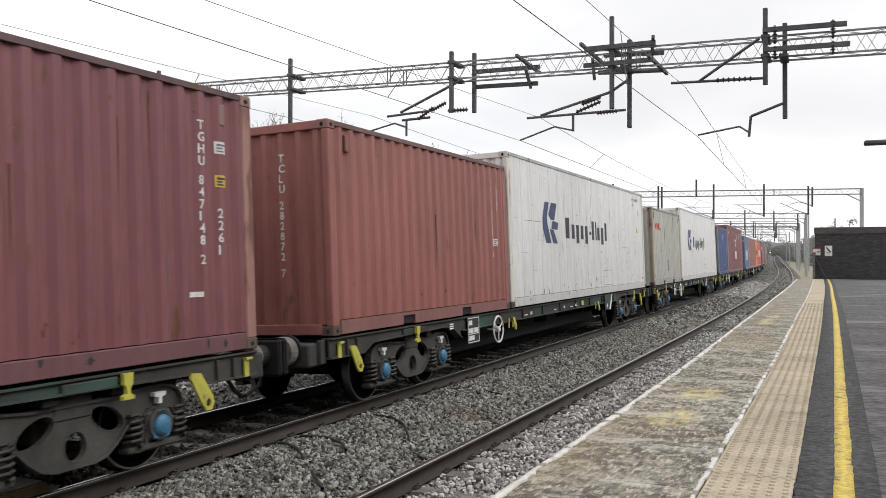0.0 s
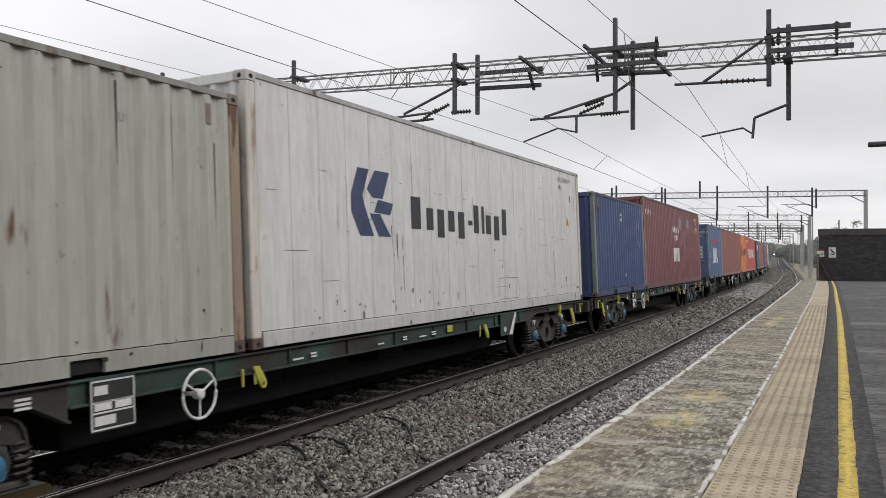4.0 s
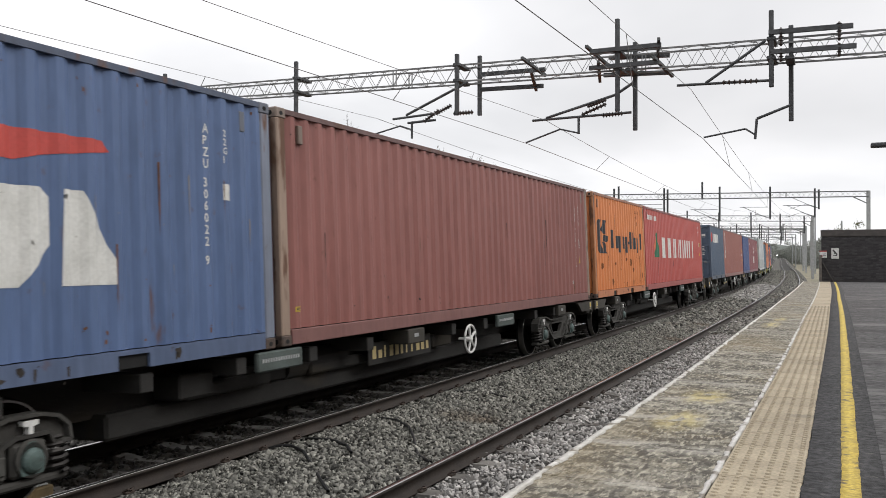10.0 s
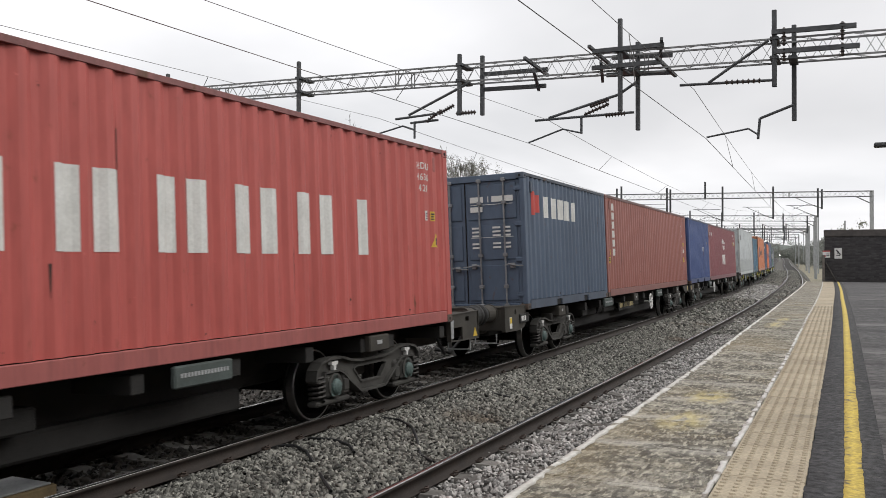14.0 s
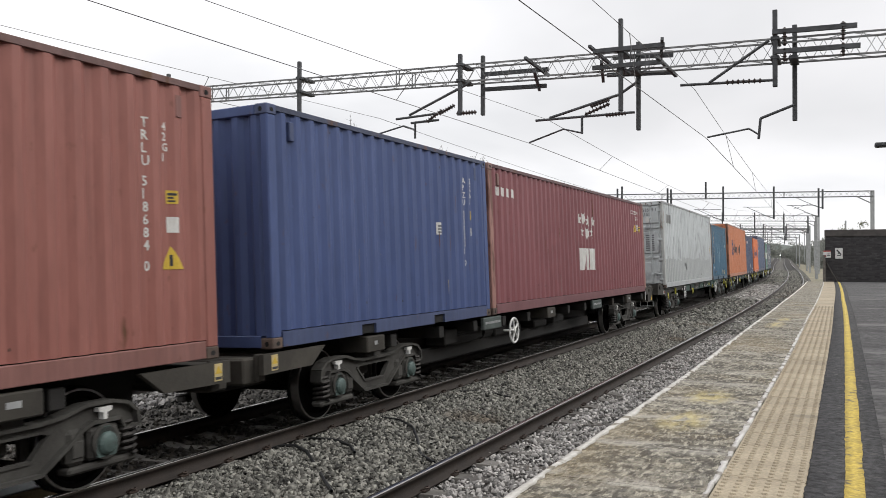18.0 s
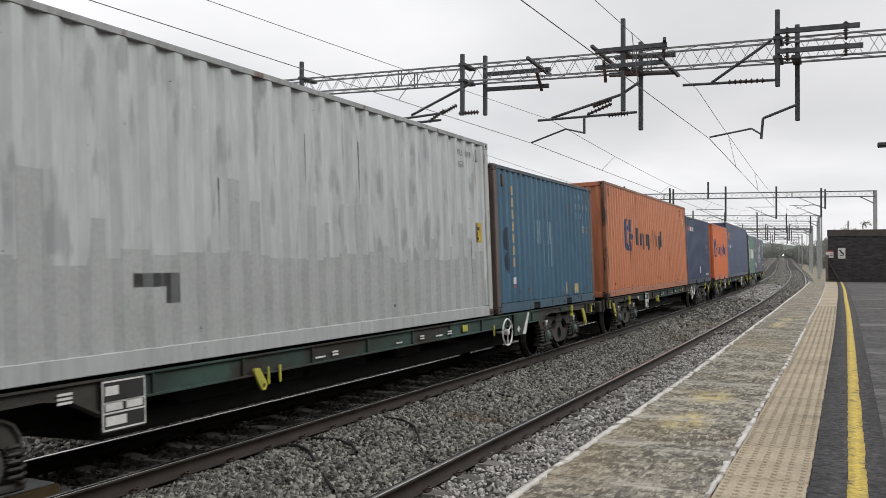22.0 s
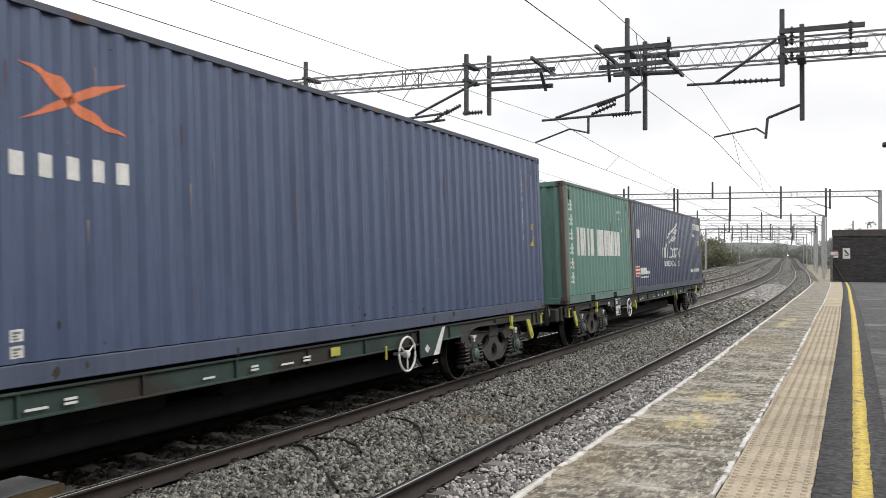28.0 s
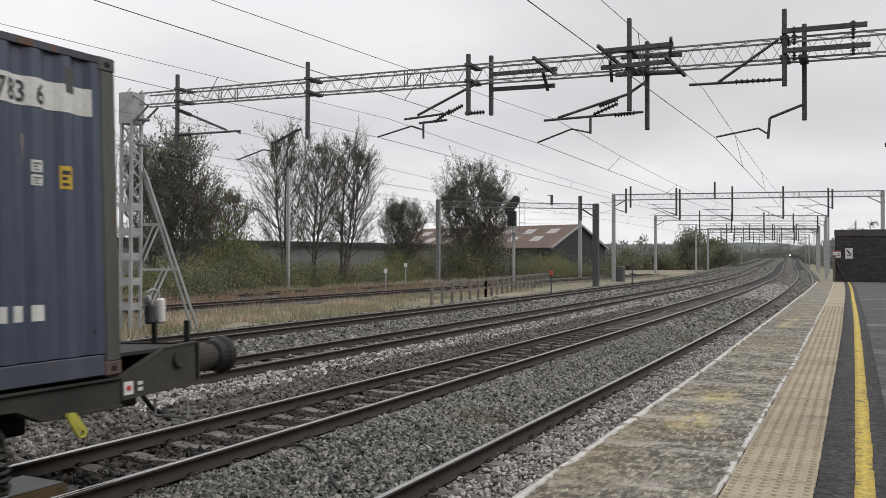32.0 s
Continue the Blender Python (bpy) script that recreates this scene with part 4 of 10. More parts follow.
def decal(loops, name, material, parent, plane, L=0.0, label="", pitch=0.278, depth=0.036, flat=False, lift=0.004):
    """Paint on a wall, cut along the folds so that it follows the corrugation."""
    if name in SPLIT and len(loops) > 1:
        for one in loops:
            decal([one], SPLIT[name], material, parent, plane, L, label, pitch, depth, flat, lift)
        return
    if name == "warning_triangle" and len(loops) > 1:
        for one in loops:
            decal([one], "warning_triangle" if len(one[0]) == 3 else "warning_label", material, parent, plane, L, label, pitch, depth, flat, lift)
        return
    bm = bmesh.new()
    for pts, faces in loops:
        vs = [bm.verts.new((0, a, b)) for a, b in pts]
        for f in faces:
            try:
                bm.faces.new([vs[i] for i in f])
            except ValueError:
                pass
    if not bm.verts:
        bm.free()
        return
    lo, hi = min(v.co.y for v in bm.verts), max(v.co.y for v in bm.verts)
    if plane == "end":
        pitch, depth = 0.25, 0.045
    if not flat:
        for y in breaks(lo, hi, pitch)[1:-1]:
            bmesh.ops.bisect_plane(bm, geom=bm.verts[:] + bm.edges[:] + bm.faces[:], plane_co=(0, y, 0), plane_no=(0, 1, 0), dist=1e-5)
    for v in bm.verts:
        d = 0.0 if flat else corr(v.co.y, pitch, depth)
        a, z = v.co.y, v.co.z
        if plane == "side":
            v.co = Vector((HW - (0.018 if flat else 0.012) - d + lift, a, z))
        elif plane == "post":
            v.co = Vector((HW + 0.003, a, z))
        else:
            v.co = Vector((a, (0.006 if flat else 0.02) + d - lift, z))
    ob = part(name, bm, material, parent, label)
    if name in ("data_plate", "warning_label") and hi - lo > 0.07:
        b0, b1 = min(p[1] for p in loops[0][0]), max(p[1] for p in loops[0][0])
        w, h = hi - lo, b1 - b0
        decal(quad(lo + w * 0.14, b0 + h * 0.62, lo + w * 0.86, b0 + h * 0.80) + quad(lo + w * 0.14, b0 + h * 0.38, lo + w * 0.6, b0 + h * 0.52) + quad(lo + w * 0.14, b0 + h * 0.14, lo + w * 0.74, b0 + h * 0.26),
              "label_print", D_BLACK if name == "warning_label" else D_GREY, ob, plane, L, "", pitch, depth, flat, lift + 0.002)
    if name == "warning_triangle":
        (x0_, z0_), (x1_, _), (xm, zm) = loops[0][0][:3]
        h = zm - z0_
        decal(quad(xm - 0.014, z0_ + h * 0.14, xm + 0.014, z0_ + h * 0.62), "label_print", D_BLACK, ob, plane, L, "", pitch, depth, flat, lift + 0.002)
    if name in FINE:   # specks, patches and bars too small to pick apart
        tagged(ob, kind="stuff")
    return ob


def castings(paint_):
    def go():
        bm = bmesh.new()
        box(bm, -0.081, 0.081, -0.089, 0.089, 0, 0.118, 0.012)
        return finish("corner_casting", bm, paint_)
    return cached(("casting", paint_.name), go)


def casting_hole():
    def go():
        bm = bmesh.new()
        # dark discs laid on the solid casting in place of shaded holes
        plate(bm, oval(0, 0.055, 0.032, 0.024, 10), [], 0.0815, 0.083)
        plate(bm, oval(0, 0.055, 0.032, 0.024, 10), [], -0.083, -0.0815)
        tmp = bmesh.new()
        plate(tmp, oval(0, 0.055, 0.025, 0.028, 10), [], 0.0895, 0.091)
        merge(bm, tmp, Matrix.Rotation(radians(-90), 4, "Z"))
        return finish("casting_hole", bm, M_DARK)
    return cached("casting_hole", go)


def container(name, L, H, mt, label, end="blank", reefer=False, pitch=0.278, depth=0.036, post=None):
    """A box of length L from y=0 upwards, its base at z=0, doors or blank wall at y=0."""
    root = tagged(new(name), label, "container", "containers on the train")
    key = (L, H, mt.name, pitch)
    z0, z1 = 0.183, H - 0.062
    rail_m = grimed(mt)
    worn = grimed(post or mt)
    pm = post or mt
    for side in (1, -1):
        if reefer:
            put("side_panel", cached(("rs", side) + key, lambda: finish("side_panel", reefer_side(L, z0, z1, side), mt)), root)
        else:
            put("side_panel", cached(("cs", side) + key, lambda: finish("side_panel", corrugated(0.165, L - 0.165, z0, z1, pitch, depth, "x", side), mt)), root)
        def rail_low():
            bm = bmesh.new()
            x0, x1 = sorted((side * (HW + 0.001), side * (HW - 0.055)))
            if L < 7:
                c = L / 2
                plate(bm, [(0.18, 0.012), (c - 1.21, 0.012), (c - 1.21, 0.135), (c - 0.85, 0.135), (c - 0.85, 0.012), (c + 0.85, 0.012), (c + 0.85, 0.135), (c + 1.21, 0.135), (c + 1.21, 0.012), (L - 0.18, 0.012), (L - 0.18, 0.174), (0.18, 0.174)], [], x0, x1)
            else:
                box(bm, x0, x1, 0.18, L - 0.18, 0.012, 0.174, 0.006)
            return finish("bottom_rail", bm, rail_m)
        put("bottom_rail", cached(("bl", side) + key, rail_low), root)
        if L < 7:
            for a in (L / 2 - 1.208, L / 2 + 0.852):
                # a black block fills each pocket in place of its inner shade
                def pocket():
                    bm = bmesh.new()
                    x0, x1 = sorted((side * (HW - 0.03), side * 0.7))
                    box(bm, x0, x1, a, a + 0.356, 0.02, 0.134)
                    return finish("forklift_pocket", bm, M_DARK)
                put("forklift_pocket", cached(("pk", side, a) + key, pocket), root, "forklift pocket filled with a shade-black block")
        def rail_top():
            bm = bmesh.new()
            x0, x1 = sorted((side * (HW - 0.004), side * (HW - 0.064)))
            box(bm, x0, x1, 0.16, L - 0.16, H - 0.066, H - 0.006, 0.003)
            return finish("top_rail", bm, sooted(mt))
        put("top_rail", cached(("tr", side) + key, rail_top), root)
        for a, b in ((0.0, 0.165), (L - 0.165, L)):
            def cpost():
                bm = bmesh.new()
                x0, x1 = sorted((side * (HW - 0.002), side * (HW - 0.10)))
                box(bm, x0, x1, a + 0.004, b - 0.004, 0.11, H - 0.11, 0.014)
                return finish("corner_post", bm, pm)
            put("corner_post", cached(("cp", side, a, pm.name) + key, cpost), root)
        for yy in (0.089, L - 0.089):
            for zz, flip in ((0, 0), (H - 0.118, 0)):
                c = put("corner_casting", castings(worn if zz else M_CASTING), root, m=pose(side * (HW - 0.081), yy, zz))
                tagged(put("casting_hole", casting_hole(), c), kind="stuff")

    if not reefer:
        for side in (1, -1):
            for a in (0.42, L - 0.50):
                def vent():
                    bm = bmesh.new()
                    x0, x1 = sorted((side * (HW - 0.055), side * (HW - 0.006)))
                    box(bm, x0, x1, a, a + 0.085, H - 0.36, H - 0.15, 0.008)
                    x0, x1 = sorted((side * (HW - 0.006), side * (HW - 0.003)))
                    box(bm, x0, x1, a + 0.02, a + 0.065, H - 0.355, H - 0.33)
                    return finish("vent", bm, worn)
                put("vent", cached(("vent", side, a) + key, vent), root, "small pressed vent cover")

    def roof():
        bm = bmesh.new()
        n = round(L / 0.42)
        for i in range(n):
            a, b = 0.17 + (L - 0.34) * i / n, 0.17 + (L - 0.34) * (i + 1) / n
            box(bm, -HW + 0.06, HW - 0.06, a + 0.05, b - 0.05, H - 0.05, H - 0.012, 0.01)
        box(bm, -HW + 0.05, HW - 0.05, 0.10, L - 0.10, H - 0.06, H - 0.030)
        return finish("roof", bm, mt)
    put("roof", cached(("roof",) + key, roof), root)

    def floor_():
        bm = bmesh.new()
        box(bm, -HW + 0.05, HW - 0.05, 0.10, L - 0.10, 0.10, 0.155)
        return finish("floor_frame", bm, M_FRAME_B)
    put("floor_frame", cached(("floor", L), floor_), root)

    def end_wall(flip):
        bm = corrugated(-HW + 0.10, HW - 0.10, 0.14, H - 0.11, 0.25, 0.045, "y", 1)
        box(bm, -HW + 0.16, HW - 0.16, 0.004, 0.09, 0.012, 0.14, 0.008)
        box(bm, -HW + 0.16, HW - 0.16, 0.004, 0.09, H - 0.112, H - 0.006, 0.008)
        if flip:
            bmesh.ops.rotate(bm, verts=bm.verts, cent=(0, L / 2, 0), matrix=Matrix.Rotation(math.pi, 3, "Z"))
        return finish("end_wall", bm, mt)
    put("end_wall", cached(("ew", 1) + key, lambda: end_wall(True)), root)
    if end == "blank":
        put("end_wall", cached(("ew", 0) + key, lambda: end_wall(False)), root)
    else:
        doors(root, L, H, mt, end == "grey")
    return root


def doors(root, L, H, mt, pale):
    """Two doors with ribs, hinges, lock rods and handles, at y=0."""
    for nm, z0, z1 in (("door_sill", 0.012, 0.13), ("door_header", H - 0.13, H - 0.006)):
        bm = bmesh.new()
        box(bm, -HW + 0.15, HW - 0.15, 0.004, 0.09, z0, z1, 0.008)
        part(nm, bm, mt, root)
    rod_m = M_RODS if not pale else mt
    for side in (-1, 1):
        x0, x1 = sorted((side * 0.008, side * (HW - 0.11)))
        bm = bmesh.new()
        box(bm, x0, x1, 0.045, 0.10, 0.135, H - 0.135, 0.006)
        hs = (H - 0.27) / 3
        d = part("door", bm, mt, root)
        rows_ = [(0.135 + hs * k + 0.05, 0.135 + hs * (k + 1) - 0.05) for k in range(3)]
        if pale:   # two deep pressed bands across each door, with a ridge in each
            rows_ = [(0.17, 0.88), (0.985, 1.065), (1.17, 1.88), (1.985, 2.065), (2.17, H - 0.17)]
        for a, b in rows_:
            bm = bmesh.new()
            box(bm, x0 + 0.06, x1 - 0.06, 0.008 if pale else 0.026, 0.046, a, b, 0.012)
            part("door_panel", bm, mt, d)
        bm = bmesh.new()
        box(bm, side * 0.001 - 0.006, side * 0.001 + 0.006, 0.03, 0.06, 0.135, H - 0.135)
        part("door_gasket", bm, M_RUBBER, d)
        for f in (0.27, 0.74):
            x = side * (0.02 + f * 1.06)
            bm = bmesh.new()
            rod(bm, (x, -0.006, 0.09), (x, -0.006, H - 0.08), 0.019, 10)
            part("lock_rod", bm, rod_m, d)
            for z in (0.09, 0.45, 1.05, H - 0.55, H - 0.12):
                bm = bmesh.new()
                box(bm, x - 0.045, x + 0.045, -0.032, 0.03, z - 0.035, z + 0.035, 0.01)
                part("rod_bracket", bm, rod_m, d)
            bm = bmesh.new()
            z = (0.80 if side < 0 else 0.84) - (0.36 if pale else 0) - (0.14 if pale and f < 0.5 else 0)
            k = -1 if f < 0.5 else 1
            tube(bm, [(x, -0.03, z), (x + 0.08 * k * side, -0.05, z + 0.03), (x + 0.22 * k * side, -0.05, z), (x + 0.36 * k * side, -0.04, z - 0.01)], 0.014, 6)
            box(bm, x + 0.14 * k * side - 0.05, x + 0.14 * k * side + 0.05, -0.03, 0.03, z - 0.05, z + 0.05, 0.012)
            part("door_handle", bm, rod_m, d)
        for z in (0.30, 0.95, 1.62, H - 0.3):
            bm = bmesh.new()
            x = side * (HW - 0.13)
            box(bm, x - 0.08, x + 0.08, 0.0, 0.05, z - 0.04, z + 0.04, 0.01)
            part("hinge", bm, mt, d)
    return root


# ---- the train's plan: each vehicle's start along the train, and its load ----
SPAN = 18.37
# speed of the train, as the distance run at each second
RUN = [108.61, 101.70, 94.80, 87.93, 81.07, 74.23, 67.40, 60.60, 53.82, 47.07, 40.34, 33.62, 26.92, 20.21, 13.49, 6.76, 0.0,
       -6.78, -13.59, -20.43, -27.32, -34.25, -41.25, -48.30, -55.42, -62.62, -69.88, -77.22, -84.64, -92.13, -99.70, -107.33, -115.04]
START = [-119.69, -99.88, -80.08, -60.43, -38.88, -19.97, 1.77, 20.97, 42.53, 62.25, 82.10, 101.91]
DECK = 0.968
L20, L40, LOW, HIGH = 6.058, 12.192, 2.591, 2.896
TAIL = L20 + 0.12   # start of the second box behind a short one
TAIL40 = L40 + 0.12
LOADS = []          # (vehicle, local start, container)


def load(vehicle, at, ob):
    LOADS.append((vehicle, at, ob))
    return ob


# ---- the boxes, in the order in which they pass ----
P_MAROON = paint("maroon_paint", (0.137, 0.046, 0.051), 1.2)
P_RED = paint("oxide_red_paint", (0.205, 0.073, 0.061), 1.2)
P_CREAM = paint("off_white_paint", (0.505, 0.505, 0.495), 1.12, 0.70, (0.30, 0.23, 0.15), 0.45)
P_GREY = paint("grey_beige_paint", (0.315, 0.315, 0.28), 1.15, 0.66)
P_BLUE = paint("deep_blue_paint", (0.036, 0.058, 0.143), 1.2, 0.70)
P_DULL = paint("dull_maroon_paint", (0.148, 0.058, 0.062), 1.2, 0.71)
P_SKY = paint("faded_blue_paint", (0.064, 0.102, 0.198), 1.25, 0.66)
P_BRICK = paint("brick_red_paint", (0.20, 0.077, 0.066), 1.2, 0.69)
P_ORANGE = paint("orange_paint", (0.50, 0.165, 0.05), 1.1, 0.65, (0.16, 0.055, 0.02))
P_SCARLET = paint("scarlet_paint", (0.35, 0.073, 0.062), 1.12, 0.71)
P_SLATE = paint("slate_blue_paint", (0.055, 0.078, 0.115), 1.2, 0.69)
P_RUST = paint("salmon_red_paint", (0.222, 0.084, 0.068), 1.15, 0.70)
P_BLUE2 = paint("royal_blue_paint", (0.038, 0.061, 0.155), 1.2, 0.70)
P_WINE = paint("wine_paint", (0.17, 0.056, 0.063), 1.15, 0.71)
P_PALE = paint("pale_grey_paint", (0.388, 0.412, 0.414), 1.12, 0.56, (0.30, 0.315, 0.32))
P_TEAL = paint("teal_blue_paint", (0.034, 0.094, 0.148), 1.2, 0.66, (0.085, 0.06, 0.045))
P_TANG = paint("tangerine_paint", (0.415, 0.150, 0.070), 1.1, 0.69, (0.20, 0.06, 0.03))
P_NAVY = paint("navy_paint", (0.037, 0.05, 0.092), 1.2, 0.72)
P_TANG2 = paint("bright_orange_paint", (0.52, 0.14, 0.05), 1.1, 0.72, (0.2, 0.06, 0.03))
P_NAVY2 = paint("violet_navy_paint", (0.049, 0.068, 0.121), 1.2, 0.73, rough=0.42)
P_GREEN = paint("sea_green_paint", (0.092, 0.182, 0.15), 1.15, 0.72)
P_NAVY3 = paint("dark_navy_paint", (0.050, 0.061, 0.091), 1.2, 0.72, rough=0.30)
P_SKYPOST = paint("faded_post_paint", (0.11, 0.125, 0.16), 1.5, 0.62)
P_GREYPOST = paint("grey_green_post_paint", (0.13, 0.145, 0.14), 1.4, 0.62)
P_TANPOST = paint("rust_streaked_post_paint", (0.20, 0.145, 0.11), 1.6, 0.54)
P_ORPOST = paint("rusty_orange_post_paint", (0.30, 0.125, 0.05), 1.4, 0.52)
P_TANGPOST = paint("rust_eaten_orange_post_paint", (0.22, 0.085, 0.045), 1.7, 0.50, (0.055, 0.03, 0.02))
P_PALEPOST = paint("rust_stained_grey_post_paint", (0.34, 0.35, 0.335), 1.2, 0.58, (0.13, 0.075, 0.045))
P_CREAMPOST = paint("rust_stained_white_paint", (0.46, 0.44, 0.39), 1.2, 0.60, (0.24, 0.15, 0.09))
P_MOTTLE = paint("mottled_red_post_paint", (0.22, 0.115, 0.095), 1.5, 0.5, (0.13, 0.06, 0.045))
P_OLIVEPOST = paint("grimy_olive_post_paint", (0.055, 0.06, 0.052), 1.4, 0.60)
P_TANRUST = paint("tan_rusty_post_paint", (0.19, 0.145, 0.105), 1.5, 0.56)
P_RUSTPOST = paint("rusty_post_paint", (0.080, 0.060, 0.050), 1.4, 0.6)
D_WHITE = mat("mark_white", (0.66, 0.66, 0.63), (0.55, 0.55, 0.52), 4, 0.6, 0, 0.05, spots=(0.36, 0.33, 0.30), spot_at=0.68, spot_scale=5)
D_NAVY = mat("mark_navy", (0.045, 0.06, 0.14), (0.035, 0.045, 0.10), 4, 0.6, 0, 0.05)
D_BLACK = mat("mark_black", (0.035, 0.037, 0.045), (0.028, 0.03, 0.034), 4, 0.6, 0, 0.05)
D_GREY = mat("mark_grey", (0.17, 0.175, 0.18), (0.13, 0.13, 0.135), 4, 0.6, 0, 0.05)
D_YELLOW = mat("mark_yellow", (0.60, 0.42, 0.05), (0.50, 0.34, 0.04), 4, 0.6, 0, 0.05)
D_RED = mat("mark_red", (0.50, 0.07, 0.055), (0.42, 0.06, 0.05), 4, 0.6, 0, 0.05)
D_GREEN = mat("mark_green", (0.03, 0.16, 0.085), (0.025, 0.13, 0.07), 4, 0.6, 0, 0.05)
D_ORANGE = mat("mark_orange", (0.66, 0.20, 0.09), (0.58, 0.16, 0.07), 4, 0.6, 0, 0.05)
D_CREAM = mat("mark_cream", (0.55, 0.45, 0.22), (0.45, 0.36, 0.18), 4, 0.6, 0, 0.05)
D_GHOST = mat("mark_ghost", (0.265, 0.27, 0.262), (0.21, 0.212, 0.205), 5, 0.6, 0, 0.05)
D_SCRATCH = mat("mark_scratch", (0.46, 0.38, 0.36), (0.24, 0.13, 0.11), 5, 0.7, 0, 0.05)
D_PATCH = mat("mark_patch_dark", (0.02, 0.045, 0.075), (0.018, 0.035, 0.06), 3, 0.6, 0, 0.05)


def arrows(x, z, w, h):
    """A broad left-pointing mark of plain slanted blocks, w wide and h high about z."""
    out = []
    for pts in ([(0, 0.1), (0.16, 0.5), (0.42, 0.5), (0.26, 0.1), (0.30, -0.05), (0.50, -0.5), (0.18, -0.5), (0, -0.15)],
                [(0.36, 0.2), (0.56, 0.5), (0.92, 0.5), (0.74, 0.08), (0.50, 0.08)],
                [(0.62, 0.06), (1.0, 0.02), (0.92, -0.16), (0.52, -0.14)],
                [(0.42, -0.16), (0.66, -0.16), (0.92, -0.5), (0.62, -0.5)]):
        out += shape([(x + a * w, z + b * h) for a, b in pts])
    return out


def star(x, z, r):
    pts = []
    for i in range(14):
        a, q = math.pi * i / 7 + 0.2, r if i % 2 == 0 else r * 0.55
        pts.append((x + q * math.cos(a), z + q * math.sin(a)))
    c = [(x, z)] + pts
    return [(c, [(0, i + 1, (i + 1) % 14 + 1) for i in range(14)])]


def spots(seed, n, y0, y1, z0, z1, a, b):
    """Small ragged scuffs, some drawn out downwards or broken in two."""
    rng = random.Random(seed)
    out = []
    for _ in range(n):
        y, z, w, h = rng.uniform(y0, y1), rng.uniform(z0, z1), rng.uniform(a, b) * 0.30, rng.uniform(a, b) * 0.42
        tail = rng.choice((1.0, 1.0, 1.3, 2.2))
        ring = []
        for k in range(8):
            t = k * math.pi / 4 + rng.uniform(-0.25, 0.25)
            r = rng.uniform(0.45, 1.1)
            ring.append((y + w * r * math.cos(t), z + h * r * math.sin(t) * (tail if math.sin(t) < 0 else 1.0)))
        out += shape(ring)
        if rng.random() < 0.5:
            u, v, q = y + rng.uniform(-2.2, 2.2) * w, z + rng.uniform(-2.2, 2.2) * h, rng.uniform(0.2, 0.4)
            out += shape([(u - w * q, v), (u, v - h * q), (u + w * q * 1.3, v + h * q * 0.3), (u + w * q * 0.2, v + h * q)])
    return out


def blobs(x, z, h, n, w, gap):
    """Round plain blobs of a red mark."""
    out = []
    for k in range(n):
        out += [(oval(x + w / 2 + k * (w + gap), z + h / 2, w / 2, h / 2, 12), [tuple(range(12))])]
    return out


def blocks(loops, material, parent, **kw):
    """Each block of a mark as a part of its own."""
    for one in loops:
        decal([one], "letter_block", material, parent, "side", **kw)


PLAIN_ROW = "HoqoqhIioqI"


def wordmark(x, z, h, total, row=PLAIN_ROW):
    """A long mark as a row of plain solid bars: H and I tall, o low, q low and hanging, h a dash."""
    adv = {"H": 0.80, "o": 0.62, "q": 0.64, "h": 0.40, "I": 0.56, "i": 0.30}
    k = total / sum(adv[c] for c in row)
    out, xh = [], h * 0.70
    for c in row:
        w = adv[c] * k
        if c == "h":
            out += quad(x, z + xh * 0.38, x + w * 0.75, z + xh * 0.62)
        else:
            out += quad(x, z - (h * 0.22 if c == "q" else 0), x + w * 0.62, z + (h if c in "HIi" else xh))
        x += w
    return out


C1 = load(0, TAIL, container("freight_container", L40, LOW, P_MAROON, "long dull maroon corrugated steel container", post=P_MOTTLE))
decal(word("TGHU 847148 2", 11.38, 2.16, 0.092, 1.1, down=True), "serial_number", D_WHITE, C1, "side")
decal(word("2261", 11.65, 1.32, 0.095, 1.1, down=True), "size_code", D_WHITE, C1, "side")
decal(quad(11.63, 1.95, 11.79, 2.07), "data_plate", D_WHITE, C1, "side")
decal(quad(11.63, 1.62, 11.77, 1.74), "warning_label", D_YELLOW, C1, "side")
decal(quad(11.22, 0.56, 11.40, 0.61), "scuff", D_WHITE, C1, "side")
C2 = load(1, 0, container("freight_container", L20, LOW, P_RED, "short oxide-red corrugated steel container"))
decal(word("TCLU 282872 7", 0.50, 2.12, 0.10, down=True), "serial_number", D_WHITE, C2, "end")
decal(word("TCLU 282872 7", 5.32, 2.2, 0.09, down=True) + word("22G1", 5.56, 2.05, 0.08, down=True), "serial_number", D_WHITE, C2, "side")
decal(quad(5.45, 1.14, 5.58, 1.26), "data_plate", D_WHITE, C2, "side")
C3 = load(1, TAIL, container("refrigerated_container", L40, HIGH, P_CREAM, "long tall off-white refrigerated container with streaks", reefer=True, post=P_CREAMPOST))
decal(quad(0.9, 1.65, 1.9, 1.662, 0.02), "scratch", D_GREY, C3, "side", flat=True)
C4 = load(2, 0, container("freight_container", L20, LOW, P_GREY, "short grey-beige corrugated container with rusty corner posts", post=P_TANRUST))
decal(blobs(0.56, 1.86, 0.26, 3, 0.28, 0.03) + quad(1.50, 1.86, 1.58, 2.12) + quad(1.50, 1.86, 1.70, 1.93), "wordmark", D_RED, C4, "side")
decal(word("6195 32", -0.35, 2.1, 0.10) + word("22G1", -0.35, 1.95, 0.09), "serial_number", D_GREY, C4, "end")
decal(word("U 1", 4.45, 2.1, 0.08) + quad(2.9, 0.45, 3.2, 0.85), "faded_lettering", mat("mark_pale_grey", (0.25, 0.245, 0.24), (0.2, 0.2, 0.195), 4, 0.7, 0, 0.05), C4, "side")
